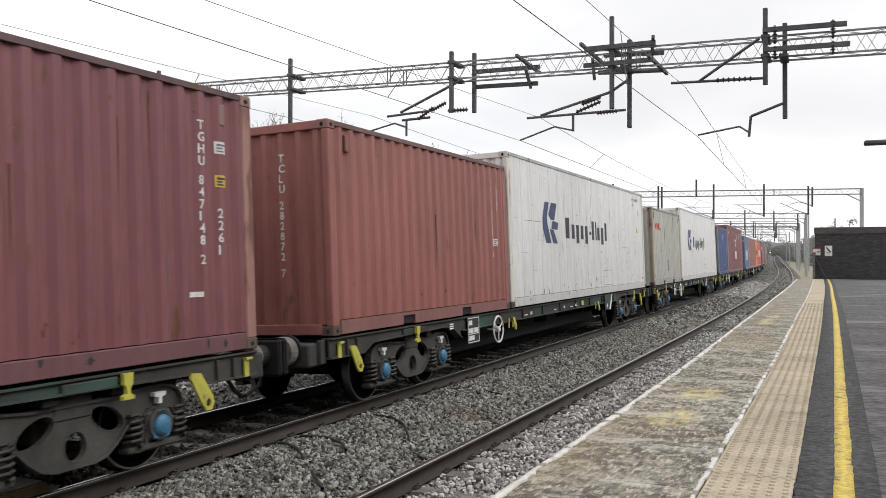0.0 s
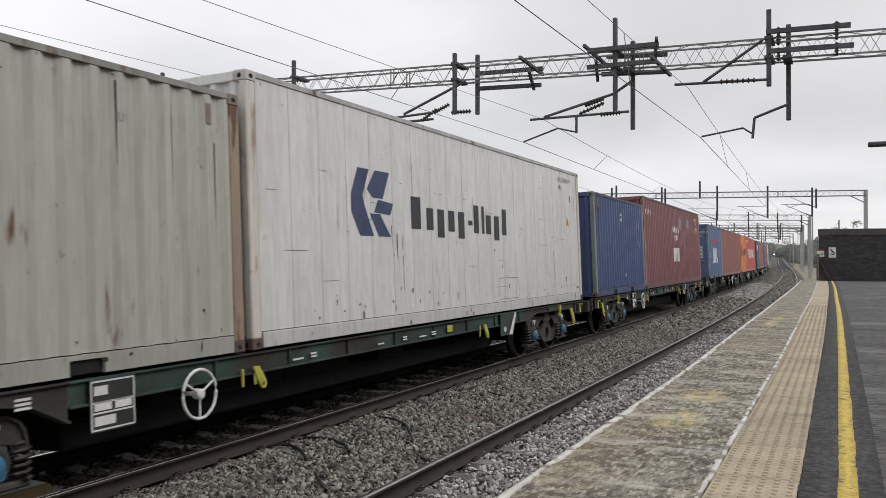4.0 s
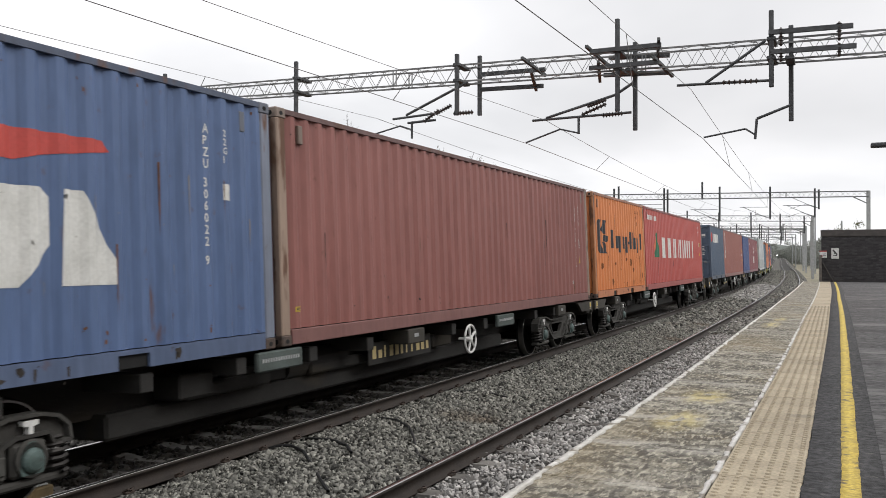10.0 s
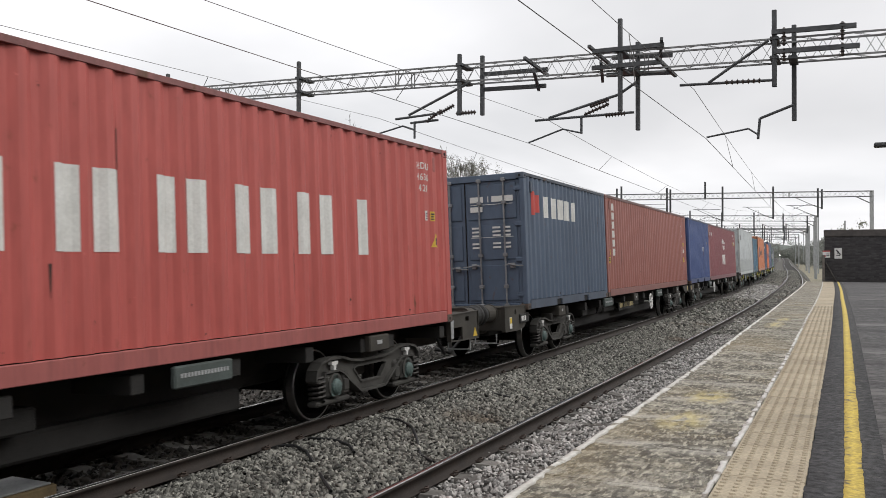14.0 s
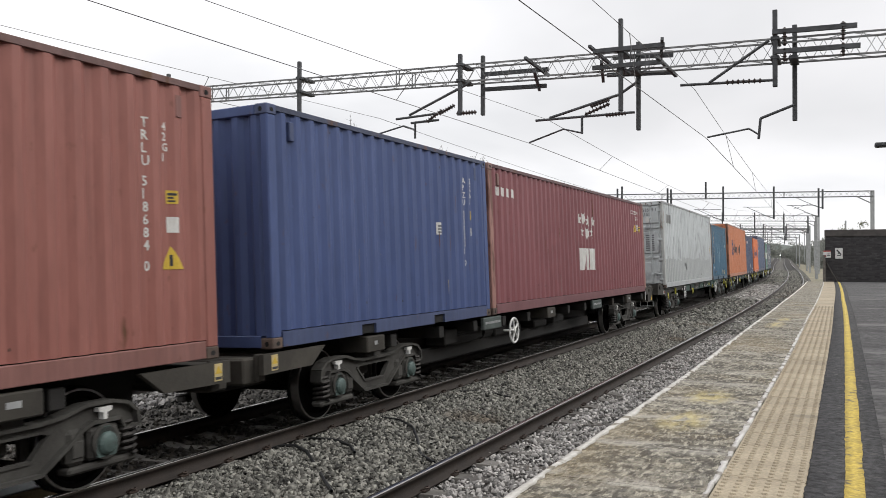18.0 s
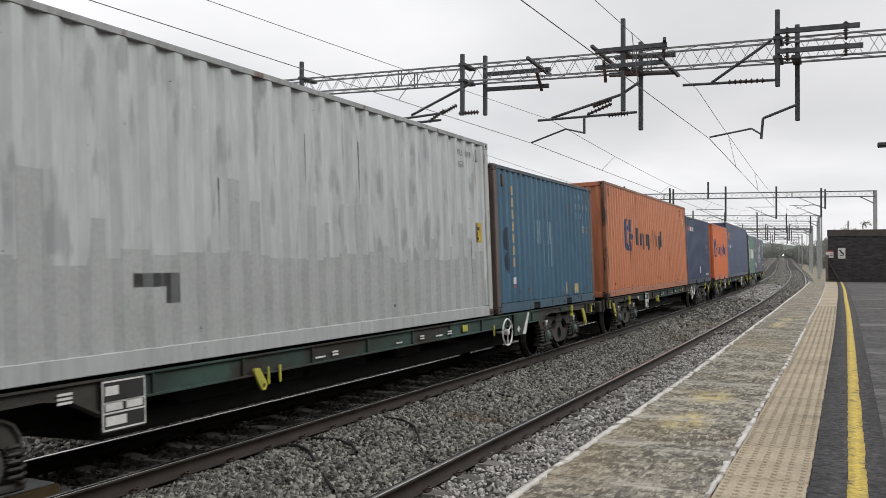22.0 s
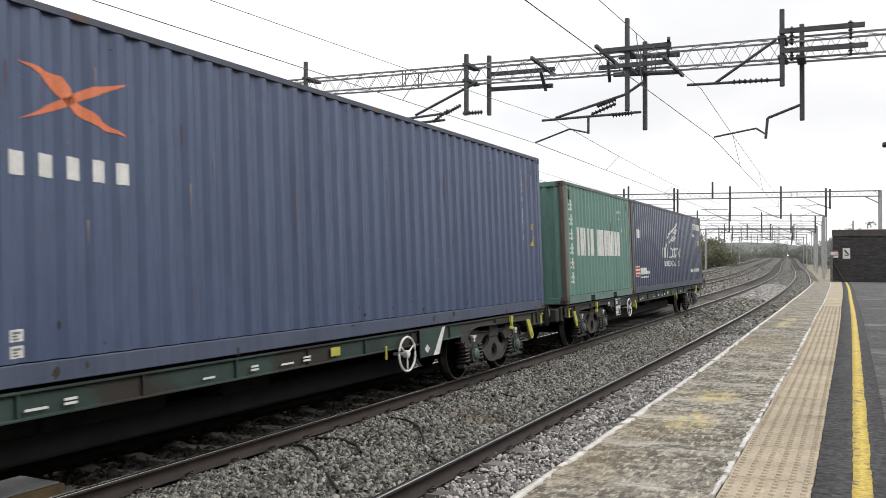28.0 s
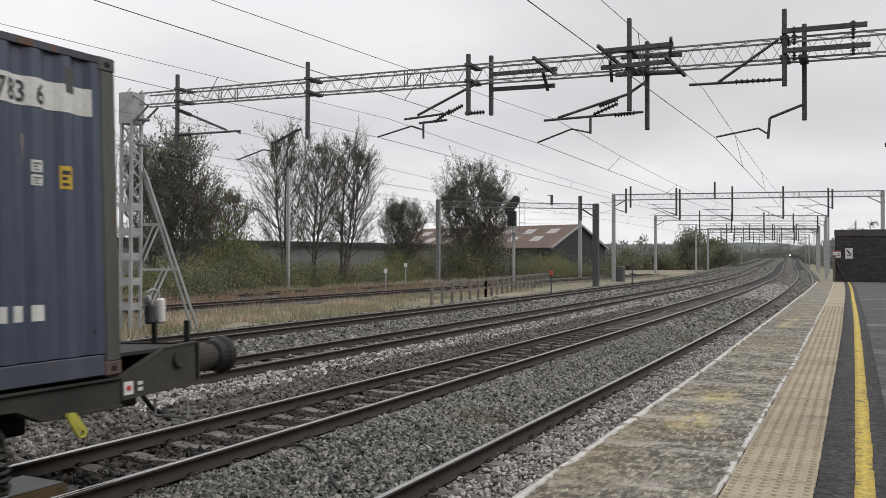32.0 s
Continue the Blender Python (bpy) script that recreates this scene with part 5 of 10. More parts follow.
decal(quad(0.27, 0.25, 0.36, 0.38), "warning_label", D_YELLOW, C4, "side")
C5 = load(2, TAIL, container("refrigerated_container", L40, HIGH, P_CREAM, "long tall off-white refrigerated container", reefer=True, post=P_CREAMPOST))
for c in (C3, C5):
    decal(arrows(2.05, 1.66, 1.1, 0.86), "shipping_mark", D_NAVY, c, "side", flat=True)
    blocks(wordmark(3.68, 1.36, 0.46, 3.9), D_BLACK, c, flat=True)
    decal(word("HLXU 673080 0" if c is C3 else "HLXU 673634 6", 10.66, 2.60, 0.095, 0.72) + word("45R1", 10.68, 2.43, 0.095, 0.72), "serial_number", D_GREY, c, "side", flat=True)
    decal(quad(11.46, 2.18, 11.56, 2.34), "warning_label", D_YELLOW, c, "side", flat=True)
    decal(shape([(11.13, 1.66), (11.38, 1.66), (11.25, 1.88)]), "warning_triangle", D_YELLOW, c, "side", flat=True)
    decal(spots(3, 18, 0.4, 11.9, 0.25, 1.6, 0.02, 0.09), "scuff_wear", D_GREY, c, "side", flat=True)
    rs = random.Random(6)
    decal(sum((quad(a, b, a + rs.uniform(0.02, 0.6), b + 0.006, 0.0) for a, b in [(rs.uniform(0.3, 11.4), rs.uniform(0.25, 2.4)) for _ in range(26)]), []), "scratch_wear", D_GREY, c, "side", flat=True)
    decal(sum((quad(a, b, a + 0.007, b + rs.uniform(0.1, 0.4), 0.01) for a, b in [(rs.uniform(0.3, 11.8), rs.uniform(0.2, 2.0)) for _ in range(22)]), []), "stain_streak", mat("mark_stain", (0.36, 0.31, 0.24), (0.28, 0.22, 0.16), 6, 0.8, 0, 0.05), c, "side", flat=True, lift=0.006)
    decal(quad(7.0, 0.22, 7.01, 0.6) + quad(7.01, 0.22, 8.0, 0.23) + quad(7.01, 0.59, 8.0, 0.60) + quad(7.99, 0.23, 8.0, 0.59), "panel_outline", D_GREY, c, "side", flat=True)
    decal(quad(11.78, 0.28, 11.95, 0.32) + quad(11.45, 2.64, 11.58, 2.655) + quad(11.45, 2.67, 11.58, 2.685), "small_plates", D_GREY, c, "side", flat=True)
C6 = load(3, 0, container("freight_container", L20, LOW, P_BLUE, "short deep blue corrugated steel container", post=P_GREYPOST))
decal(word("APZU 331505 8", 0.30, 2.15, 0.105, down=True), "serial_number", D_WHITE, C6, "end")
decal(word("APZU 331505 8", 5.06, 2.16, 0.094, 1.15, down=True) + word("22G1", 5.33, 2.16, 0.092, 1.1, down=True), "serial_number", D_WHITE, C6, "side")
decal(quad(5.33, 1.28, 5.46, 1.42), "data_plate", D_WHITE, C6, "side")
decal(quad(5.33, 1.53, 5.44, 1.64), "warning_label", D_YELLOW, C6, "side")
decal(spots(4, 8, 2.85, 3.15, 1.95, 2.2, 0.05, 0.2) + quad(3.33, 0.45, 3.42, 0.53), "scuff_wear", D_WHITE, C6, "side")
decal(spots(14, 5, -0.9, -0.5, 1.95, 2.25, 0.08, 0.22), "scuff_wear", D_WHITE, C6, "end")


def star_marks(c, za, zs, zz, number, code):
    """Marks of one owner: an address line, a cluster of stars and a heavy three-part mark."""
    decal(bars(0.32, za, 0.15, [0.11] * 8, 0.02, 0.7), "address_line", D_WHITE, c, "side")
    st = []
    for a, b in ((5.45, 0.30), (5.80, 0.33), (6.18, 0.28), (6.58, 0.28), (5.68, 0.02), (6.08, 0.0), (6.48, 0.02)):
        st += star(a, zs + b, 0.15)
    decal(st, "star_mark", D_WHITE, c, "side")
    decal(quad(5.36, zz, 5.80, zz + 0.50, 0.08) + quad(5.98, zz, 6.11, zz + 0.50) + quad(6.20, zz, 6.66, zz + 0.50), "shipping_mark", D_WHITE, c, "side")
    decal(word(number, 10.66, za + 0.17, 0.105, 0.85) + word(code, 11.12, za + 0.01, 0.105, 0.9), "serial_number", D_WHITE, c, "side")
    decal(quad(11.58, za - 0.32, 11.71, za - 0.17), "warning_label", D_YELLOW, c, "side")
    decal(shape([(11.0, za - 0.33), (11.22, za - 0.33), (11.10, za - 0.13)]), "warning_triangle", D_YELLOW, c, "side")
    decal(quad(11.34, za - 0.28, 11.46, za - 0.21) + quad(11.34, za - 0.19, 11.46, za - 0.12), "data_plate", D_WHITE, c, "side")


C7 = load(3, TAIL, container("freight_container", L40, HIGH, P_DULL, "long tall dull maroon corrugated container with scuffed posts", post=P_MOTTLE))
decal(quad(10.66, 0.18, 10.72, 1.75, -0.01) + quad(11.03, 0.2, 11.06, 1.95), "scratch", D_SCRATCH, C7, "side")
star_marks(C7, 2.36, 1.72, 0.84, "ZCSU 867676 5", "45G1")
decal(quad(6.86, 2.06, 7.30, 2.45), "repair_patch", D_GHOST, C7, "side")
decal(quad(8.85, 2.18, 9.28, 2.52), "repair_patch", D_GHOST, C7, "side")
decal(spots(71, 16, 6.8, 11.5, 0.4, 1.9, 0.015, 0.05) + quad(8.02, 1.2, 8.035, 2.0) + quad(7.9, 0.5, 7.91, 0.9), "scuff_wear", D_SCRATCH, C7, "side")
C8 = load(4, 0, container("freight_container", L20, LOW, P_SKY, "short faded blue container with closed doors and lock rods", end="doors", post=P_SKYPOST))
decal(shape([(1.88, 1.92), (3.80, 1.92), (3.86, 1.83), (3.2, 1.74), (2.95, 1.68), (2.45, 1.68), (2.2, 1.75), (1.92, 1.80)]), "bird_mark", D_RED, C8, "side")
decal(shape([(1.90, 0.73), (2.55, 0.73), (2.47, 1.49), (2.17, 1.49)]) + shape([(2.66, 0.73), (2.98, 0.73), (3.26, 1.05), (3.26, 1.42), (3.18, 1.49), (2.70, 1.49)]) + shape([(3.34, 0.73), (3.90, 0.73), (3.90, 0.93), (3.58, 1.49), (3.38, 1.49)]), "shipping_mark", D_WHITE, C8, "side")
decal(word("APZU 306022 9", 5.0, 2.15, 0.09, down=True) + word("22G1", 5.3, 2.15, 0.07, down=True) + quad(5.28, 1.52, 5.42, 1.68), "serial_number", D_WHITE, C8, "side")
decal(spots(8, 18, 0.3, 3.5, 0.3, 1.8, 0.04, 0.1), "scuff_wear", D_WHITE, C8, "side")
decal(quad(-0.92, 1.86, -0.64, 2.16) + quad(-0.56, 1.86, -0.34, 2.16) + quad(-0.27, 1.86, -0.07, 2.16), "shipping_mark", D_WHITE, C8, "end", flat=True, lift=0.012)
decal(word("APZU", 0.28, 2.15, 0.11, 0.85) + word("306022 9", 0.64, 2.15, 0.11, 0.8) + word("22G1", 0.68, 1.98, 0.10, 0.85), "serial_number", D_WHITE, C8, "end", flat=True)
decal(bars(0.28, 1.52, 0.045, [0.35], 0) + bars(0.28, 1.38, 0.045, [0.14], 0) + bars(0.28, 1.24, 0.045, [0.12], 0) + bars(0.28, 1.1, 0.045, [0.22], 0), "weight_lettering", D_WHITE, C8, "end", flat=True)
decal(sum((bars(0.70, 1.00 + 0.065 * i, 0.038, [0.09, 0.13], 0.03, 0.9) for i in range(9)), []), "weight_figures", D_WHITE, C8, "end", flat=True)
decal([(oval(-0.42, 1.40, 0.085, 0.11, 14), [tuple(range(14))])], "round_label", D_WHITE, C8, "end", flat=True)
decal(quad(-0.85, 1.08, -0.68, 1.45), "dark_label", D_BLACK, C8, "end", flat=True)
decal(quad(0.27, 0.20, 0.55, 0.31), "door_plate", D_WHITE, C8, "end", flat=True)
decal(spots(31, 9, -0.12, 0.12, 0.3, 0.6, 0.05, 0.14) + spots(32, 6, -0.12, 0.10, 1.6, 1.95, 0.05, 0.14), "bare_metal", D_WHITE, C8, "end", flat=True)
C9 = load(4, TAIL, container("freight_container", L40, LOW, P_BRICK, "long plain brick-red corrugated container with rust-streaked posts", post=P_TANPOST))
decal(word("TCLU 401632 2", 11.17, 2.13, 0.096, 1.25, down=True) + word("42G1", 11.43, 2.08, 0.096, 1.2, down=True), "serial_number", D_WHITE, C9, "side")
decal(quad(11.42, 1.20, 11.57, 1.40), "data_plate", D_WHITE, C9, "side")
decal(quad(10.84, 0.40, 11.00, 0.475), "data_plate", D_WHITE, C9, "side")
decal(shape([(11.38, 0.86), (11.62, 0.86), (11.50, 1.05)]) + quad(0.27, 0.36, 0.37, 0.42), "warning_triangle", D_YELLOW, C9, "side")
C10 = load(5, 0, container("freight_container", L20, LOW, P_ORANGE, "short rusty orange corrugated container", post=P_ORPOST))
decal(arrows(0.34, 1.52, 1.12, 0.84), "shipping_mark", D_BLACK, C10, "side")
blocks(wordmark(1.86, 1.24, 0.48, 3.85), D_BLACK, C10)
decal(word("HLXU 3842", 4.75, 2.28, 0.085, 0.8) + word("2261", 4.85, 2.13, 0.085, 0.8) + quad(5.0, 1.93, 5.08, 2.04), "serial_number", mat("mark_faded_brown", (0.30, 0.10, 0.03), (0.26, 0.08, 0.025), 4, 0.7, 0, 0.05), C10, "side")
decal(spots(41, 22, 0.3, 5.8, 0.2, 0.95, 0.05, 0.25), "rust_wear", mat("mark_rust", (0.22, 0.075, 0.02), (0.15, 0.05, 0.018), 9, 0.8, 0, 0.1), C10, "side")
C11 = load(5, TAIL, container("freight_container", L40, LOW, P_SCARLET, "long scarlet corrugated container"))
decal(shape([(1.52, 1.02), (2.42, 1.02), (2.02, 1.84), (1.90, 1.80), (1.75, 1.42)]), "triangle_mark", D_GREEN, C11, "side")
decal(shape([(1.42, 1.02), (1.51, 1.02), (1.90, 1.85), (1.82, 1.85)]), "triangle_edge", D_ORANGE, C11, "side")
blocks(sum((quad(2.86 + i * 1.085, 1.0, 3.10 + i * 1.085, 1.69) + quad(3.26 + i * 1.085, 1.0, 3.52 + i * 1.085, 1.69) for i in range(6)), []) + quad(9.52, 1.0, 9.76, 1.69), D_WHITE, C11)
decal(bars(0.52, 2.20, 0.15, [0.105] * 12, 0.02, 0.75), "address_line", D_WHITE, C11, "side")
decal(word("HDMU", 11.26, 2.24, 0.10, 0.85) + word("4631 6", 11.26, 2.08, 0.10, 0.85) + word("42G1", 11.30, 1.92, 0.10, 0.85), "serial_number", D_WHITE, C11, "side")
decal(quad(11.40, 1.50, 11.50, 1.64), "data_plate", D_WHITE, C11, "side")
decal(quad(11.62, 1.50, 11.72, 1.64), "warning_label", D_YELLOW, C11, "side")
decal(shape([(11.62, 1.12), (11.84, 1.12), (11.73, 1.33)]), "warning_triangle", D_YELLOW, C11, "side")
C12 = load(6, 0, container("freight_container", L20, LOW, P_SLATE, "short slate-blue container with closed doors", end="doors"))
decal(quad(0.50, 1.80, 0.66, 2.26) + quad(0.74, 1.86, 0.96, 2.20), "mark_block", D_RED, C12, "side")
blocks(bars(1.16, 1.78, 0.42, [0.40] * 5, 0.11, 0.82), D_WHITE, C12)
decal(bars(0.12, 2.06, 0.11, [0.30, 0.02, 0.48], 0.06, 0.9) + bars(0.12, 1.88, 0.10, [0.28], 0.05, 0.9) + quad(0.12, 2.01, 0.98, 2.02) + sum((bars(0.14, 1.18 + 0.075 * i, 0.035, [0.2], 0.05, 0.9) + bars(0.56, 1.18 + 0.075 * i, 0.035, [0.18, 0.16], 0.04, 0.9) for i in (0, 1, 3, 4, 5)), []) + quad(0.12, 1.385, 0.98, 1.393), "weight_figures", D_WHITE, C12, "end", flat=True)
C13 = load(6, TAIL, container("freight_container", L40, LOW, P_RUST, "long salmon-red corrugated container"))
decal(sum((quad(0.62, 2.22 - i * 0.235, 0.86, 2.40 - i * 0.235) for i in range(6)), []), "wordmark", D_WHITE, C13, "side")
decal(word("TRLU 518684 0", 11.30, 2.1, 0.09, down=True) + word("42G1", 11.55, 2.1, 0.075, down=True) + quad(11.58, 1.18, 11.70, 1.32), "serial_number", D_WHITE, C13, "side")
decal(shape([(11.5, 0.85), (11.75, 0.85), (11.62, 1.06)]) + quad(11.58, 1.44, 11.70, 1.56), "warning_triangle", D_YELLOW, C13, "side")
decal(quad(0.30, 1.05, 0.36, 1.2) + quad(0.22, 0.85, 0.4, 1.0), "warning_label", D_YELLOW, C13, "side")
C14 = load(7, 0, container("freight_container", L20, LOW, P_BLUE2, "short royal blue corrugated steel container"))
decal(quad(4.12, 1.31, 4.32, 1.49), "data_plate", D_WHITE, C14, "side")
decal(word("APZU 335231 0", 5.15, 2.16, 0.094, 1.1, down=True) + word("2261", 5.42, 2.16, 0.092, 1.1, down=True), "serial_number", D_WHITE, C14, "side")
decal(quad(5.34, 1.58, 5.46, 1.72), "warning_label", D_YELLOW, C14, "side")
decal(quad(5.34, 1.32, 5.46, 1.45), "data_plate", D_WHITE, C14, "side")
decal(word("APZU 335231 0", 0.0, 2.2, 0.10, down=True), "serial_number", D_WHITE, C14, "end")
C15 = load(7, TAIL, container("freight_container", L40, LOW, P_WINE, "long wine-red corrugated container with scuffed posts", post=P_MOTTLE))
star_marks(C15, 2.06, 1.56, 0.70, "ZCSU 263104 1", "42G1")
C16 = load(8, 0, container("freight_container", L40, HIGH, P_PALE, "long tall pale grey container with repaint patches and closed doors", end="grey", pitch=0.34, depth=0.045, post=P_PALEPOST))
WIDE = dict(pitch=0.34, depth=0.045)
decal(quad(0.66, 2.18, 1.66, 2.48), "painted_out_mark", D_GHOST, C16, "side", **WIDE)
decal(shape([(0.70, 2.22), (0.98, 2.22), (0.98, 2.44)]) + bars(1.06, 2.2, 0.26, [0.05, 0.05, 0.05, 0.05], 0.09, 0.8), "ghost_lettering", D_GREY, C16, "side", lift=0.008, **WIDE)
decal(word("GATU 858509 1", 10.95, 2.58, 0.10, 0.5) + word("45G1", 11.0, 2.40, 0.10, 0.6), "serial_number", D_GREY, C16, "side", **WIDE)
decal(quad(11.63, 2.16, 11.74, 2.31) + quad(11.58, 1.22, 11.86, 1.54), "warning_label", D_YELLOW, C16, "side", **WIDE)
decal(quad(4.2, 0.70, 4.75, 0.82) + quad(4.62, 0.55, 4.75, 0.70), "stain_patch", D_GREY, C16, "side", **WIDE)
rp = random.Random(21)
patch, low, hgt = [], [], 1.75
for k in range(34):
    y_ = 0.32 + k * 0.34
    hgt = rp.choice((0.92, 0.96, 1.0, 1.04)) + rp.uniform(-0.04, 0.04)
    patch += quad(y_, 0.16, y_ + 0.34, hgt, 0.0)
    if rp.random() < 0.4:
        patch += quad(y_ + 0.03, hgt, y_ + rp.uniform(0.12, 0.3), hgt + rp.uniform(0.15, 0.75))
    if rp.random() < 0.45:
        low += quad(y_, 0.16, y_ + 0.34, rp.uniform(0.3, 0.7))
decal(patch, "patchy_repaint", mat("mark_repaint", (0.385, 0.402, 0.40), (0.35, 0.366, 0.364), 3, 0.6, 0, 0.05), C16, "side", **WIDE)
decal(low, "patchy_repaint", mat("mark_repaint_green", (0.37, 0.395, 0.385), (0.34, 0.362, 0.352), 3, 0.6, 0, 0.05), C16, "side", lift=0.0065, **WIDE)
decal(quad(-1.0, 2.20, -0.62, 2.50) + quad(-0.56, 2.20, -0.18, 2.50), "painted_out_mark", D_GHOST, C16, "end", flat=True)
decal(spots(61, 3, 0.54, 0.60, 2.38, 2.46, 0.03, 0.07) + spots(62, 3, -0.9, -0.4, 2.0, 2.04, 0.04, 0.08), "rust_wear", mat("mark_door_rust", (0.12, 0.06, 0.04), (0.07, 0.04, 0.03), 9, 0.8, 0, 0.1), C16, "end", flat=True)
decal(spots(63, 26, -1.05, 1.05, 2.78, 2.86, 0.03, 0.10) + spots(64, 8, -0.75, -0.35, 2.06, 2.12, 0.05, 0.10) + spots(65, 8, -1.05, 1.05, 0.02, 0.10, 0.03, 0.08), "rust_wear", mat("mark_door_rust", (0.12, 0.06, 0.04), (0.07, 0.04, 0.03), 9, 0.8, 0, 0.1), C16, "end", flat=True)
decal([(oval(0.70, 2.28, 0.07, 0.10, 16), [tuple(range(16))])], "round_label", D_WHITE, C16, "end", flat=True)
decal(word("GATU", 0.10, 2.56, 0.11, 0.85) + word("858509 1", 0.48, 2.56, 0.11, 0.8) + word("45G1", 0.52, 2.42, 0.10, 0.85) + word("MAX.GR.", 0.10, 1.70, 0.10, 0.75) + word("TARE", 0.10, 1.55, 0.10, 0.8) + word("NET", 0.10, 1.40, 0.10, 0.8) + word("CU.CAP.", 0.10, 1.25, 0.10, 0.75), "weight_lettering", D_GREY, C16, "end", flat=True)
decal(sum((bars(0.62, 1.25 + 0.07 * i, 0.045, [0.14, 0.12], 0.03, 0.9) for i in range(8)), []), "weight_figures", D_GREY, C16, "end", flat=True)
decal(quad(-0.98, 1.22, -0.68, 1.62), "caution_label", D_CREAM, C16, "end", flat=True)
decal(word("CAUTION", -0.97, 1.51, 0.055, 0.72) + word("9'6", -0.89, 1.39, 0.06) + word("HIGH", -0.91, 1.27, 0.055, 0.8), "caution_lettering", D_BLACK, C16, "end", flat=True, lift=0.008)
decal(quad(-0.50, 1.30, -0.29, 1.58), "dark_label", D_GREY, C16, "end", flat=True)
C17 = load(8, TAIL40 + 0.09, container("freight_container", L20, LOW, P_TEAL, "short teal-blue container with rusty posts", post=P_RUSTPOST))
decal(sum((quad(0.83, 2.10 - i * 0.215, 1.00, 2.26 - i * 0.215) for i in range(7)), []), "wordmark", mat("mark_amber", (0.52, 0.36, 0.17), (0.42, 0.30, 0.16), 5, 0.6, 0, 0.05), C17, "side")
decal(quad(0.82, 0.44, 1.04, 0.47), "label_edge", D_RED, C17, "side")
decal(quad(0.82, 0.50, 1.04, 0.62), "label_residue", D_WHITE, C17, "side")
decal([(oval(0.58, 1.30, 0.13, 0.22, 14), [tuple(range(14))]), (oval(0.62, 0.90, 0.14, 0.20, 14), [tuple(range(14))])], "dark_patch", D_PATCH, C17, "side")
decal(bars(2.0, 1.25, 0.45, [0.10] * 6, 0.10, 0.45) + bars(2.3, 0.8, 0.5, [0.1] * 4, 0.14, 0.3), "flaking_mark", mat("mark_pale_blue", (0.22, 0.32, 0.38), (0.14, 0.24, 0.30), 9, 0.7, 0, 0.05), C17, "side")
decal(quad(3.9, 0.24, 4.02, 0.46) + quad(4.6, 0.22, 4.78, 0.42), "label_residue", D_CREAM, C17, "side")
decal(bars(4.90, 2.29, 0.10, [0.10] * 4, 0.04, 0.45) + bars(4.90, 2.07, 0.10, [0.10] * 7, 0.04, 0.45) + word("2261", 4.90, 1.86, 0.11, 0.9, gap=0.33), "label_residue", mat("mark_pale_blue", (0.22, 0.32, 0.38), (0.14, 0.24, 0.30), 9, 0.7, 0, 0.05), C17, "side")
decal(quad(5.28, 1.55, 5.40, 1.69), "data_plate", D_WHITE, C17, "side")
decal(quad(5.56, 1.53, 5.69, 1.69), "warning_label", D_YELLOW, C17, "side")
decal(spots(51, 70, 0.3, 5.8, 0.19, 0.40, 0.02, 0.09), "rust_wear", mat("mark_rust_green", (0.10, 0.12, 0.10), (0.07, 0.075, 0.06), 9, 0.8, 0, 0.1), C17, "side")
C18 = load(9, 0, container("freight_container", L40, HIGH, P_TANG, "long tall tangerine corrugated container with rusty posts", post=P_TANGPOST))
decal(arrows(2.03, 1.62, 1.08, 0.86), "shipping_mark", D_NAVY, C18, "side")
blocks(wordmark(3.55, 1.35, 0.50, 3.95), D_BLACK, C18)
decal(sum((quad(0.46, 2.48 - i * 0.125, 0.55, 2.57 - i * 0.125) for i in range(11) if i != 4), []), "faded_lettering", mat("mark_dark_red", (0.20, 0.045, 0.035), (0.15, 0.035, 0.03), 5, 0.7, 0, 0.05), C18, "end")
decal(quad(11.54, 2.2, 11.67, 2.42), "data_plate", D_CREAM, C18, "side")
decal(word("HLXU 812", 10.7, 2.66, 0.08) + word("45G1", 10.9, 2.52, 0.08), "serial_number", D_BLACK, C18, "side")
decal(spots(81, 40, 0.3, 11.9, 0.17, 0.34, 0.03, 0.10) + spots(82, 14, 0.3, 11.9, 0.3, 1.1, 0.02, 0.07) + spots(83, 16, 0.3, 11.9, 2.55, 2.78, 0.02, 0.06), "rust_wear", mat("mark_rust_orange", (0.17, 0.065, 0.03), (0.11, 0.04, 0.02), 9, 0.8, 0, 0.1), C18, "side")
C19 = load(9, TAIL40, container("freight_container", L20, LOW, P_NAVY, "short navy corrugated steel container"))
decal(quad(0.48, 2.06, 0.80, 2.22), "mark_block", D_RED, C19, "side")
decal(bars(0.88, 2.05, 0.17, [0.15] * 5, 0.04, 0.75), "wordmark", D_WHITE, C19, "side")
decal(quad(2.88, 0.50, 2.96, 0.70) + quad(3.25, 0.40, 3.35, 0.66) + quad(4.8, 0.30, 5.6, 0.35), "label_residue", D_WHITE, C19, "side")
decal(word("SEGU 117 2", 5.3, 2.05, 0.08, down=True), "serial_number", D_WHITE, C19, "side")
C20 = load(10, 0, container("freight_container", L20, LOW, P_TANG2, "short bright orange corrugated container"))
decal(arrows(0.32, 1.48, 1.1, 0.82), "shipping_mark", D_NAVY, C20, "side")
blocks(wordmark(1.82, 1.22, 0.47, 3.85), D_NAVY, C20)
decal(spots(5, 5, 4.7, 5.4, 2.0, 2.3, 0.06, 0.15), "label_residue", D_BLACK, C20, "side")
C21 = load(10, TAIL, container("freight_container", L40, HIGH, P_NAVY2, "long tall violet-navy corrugated container"))
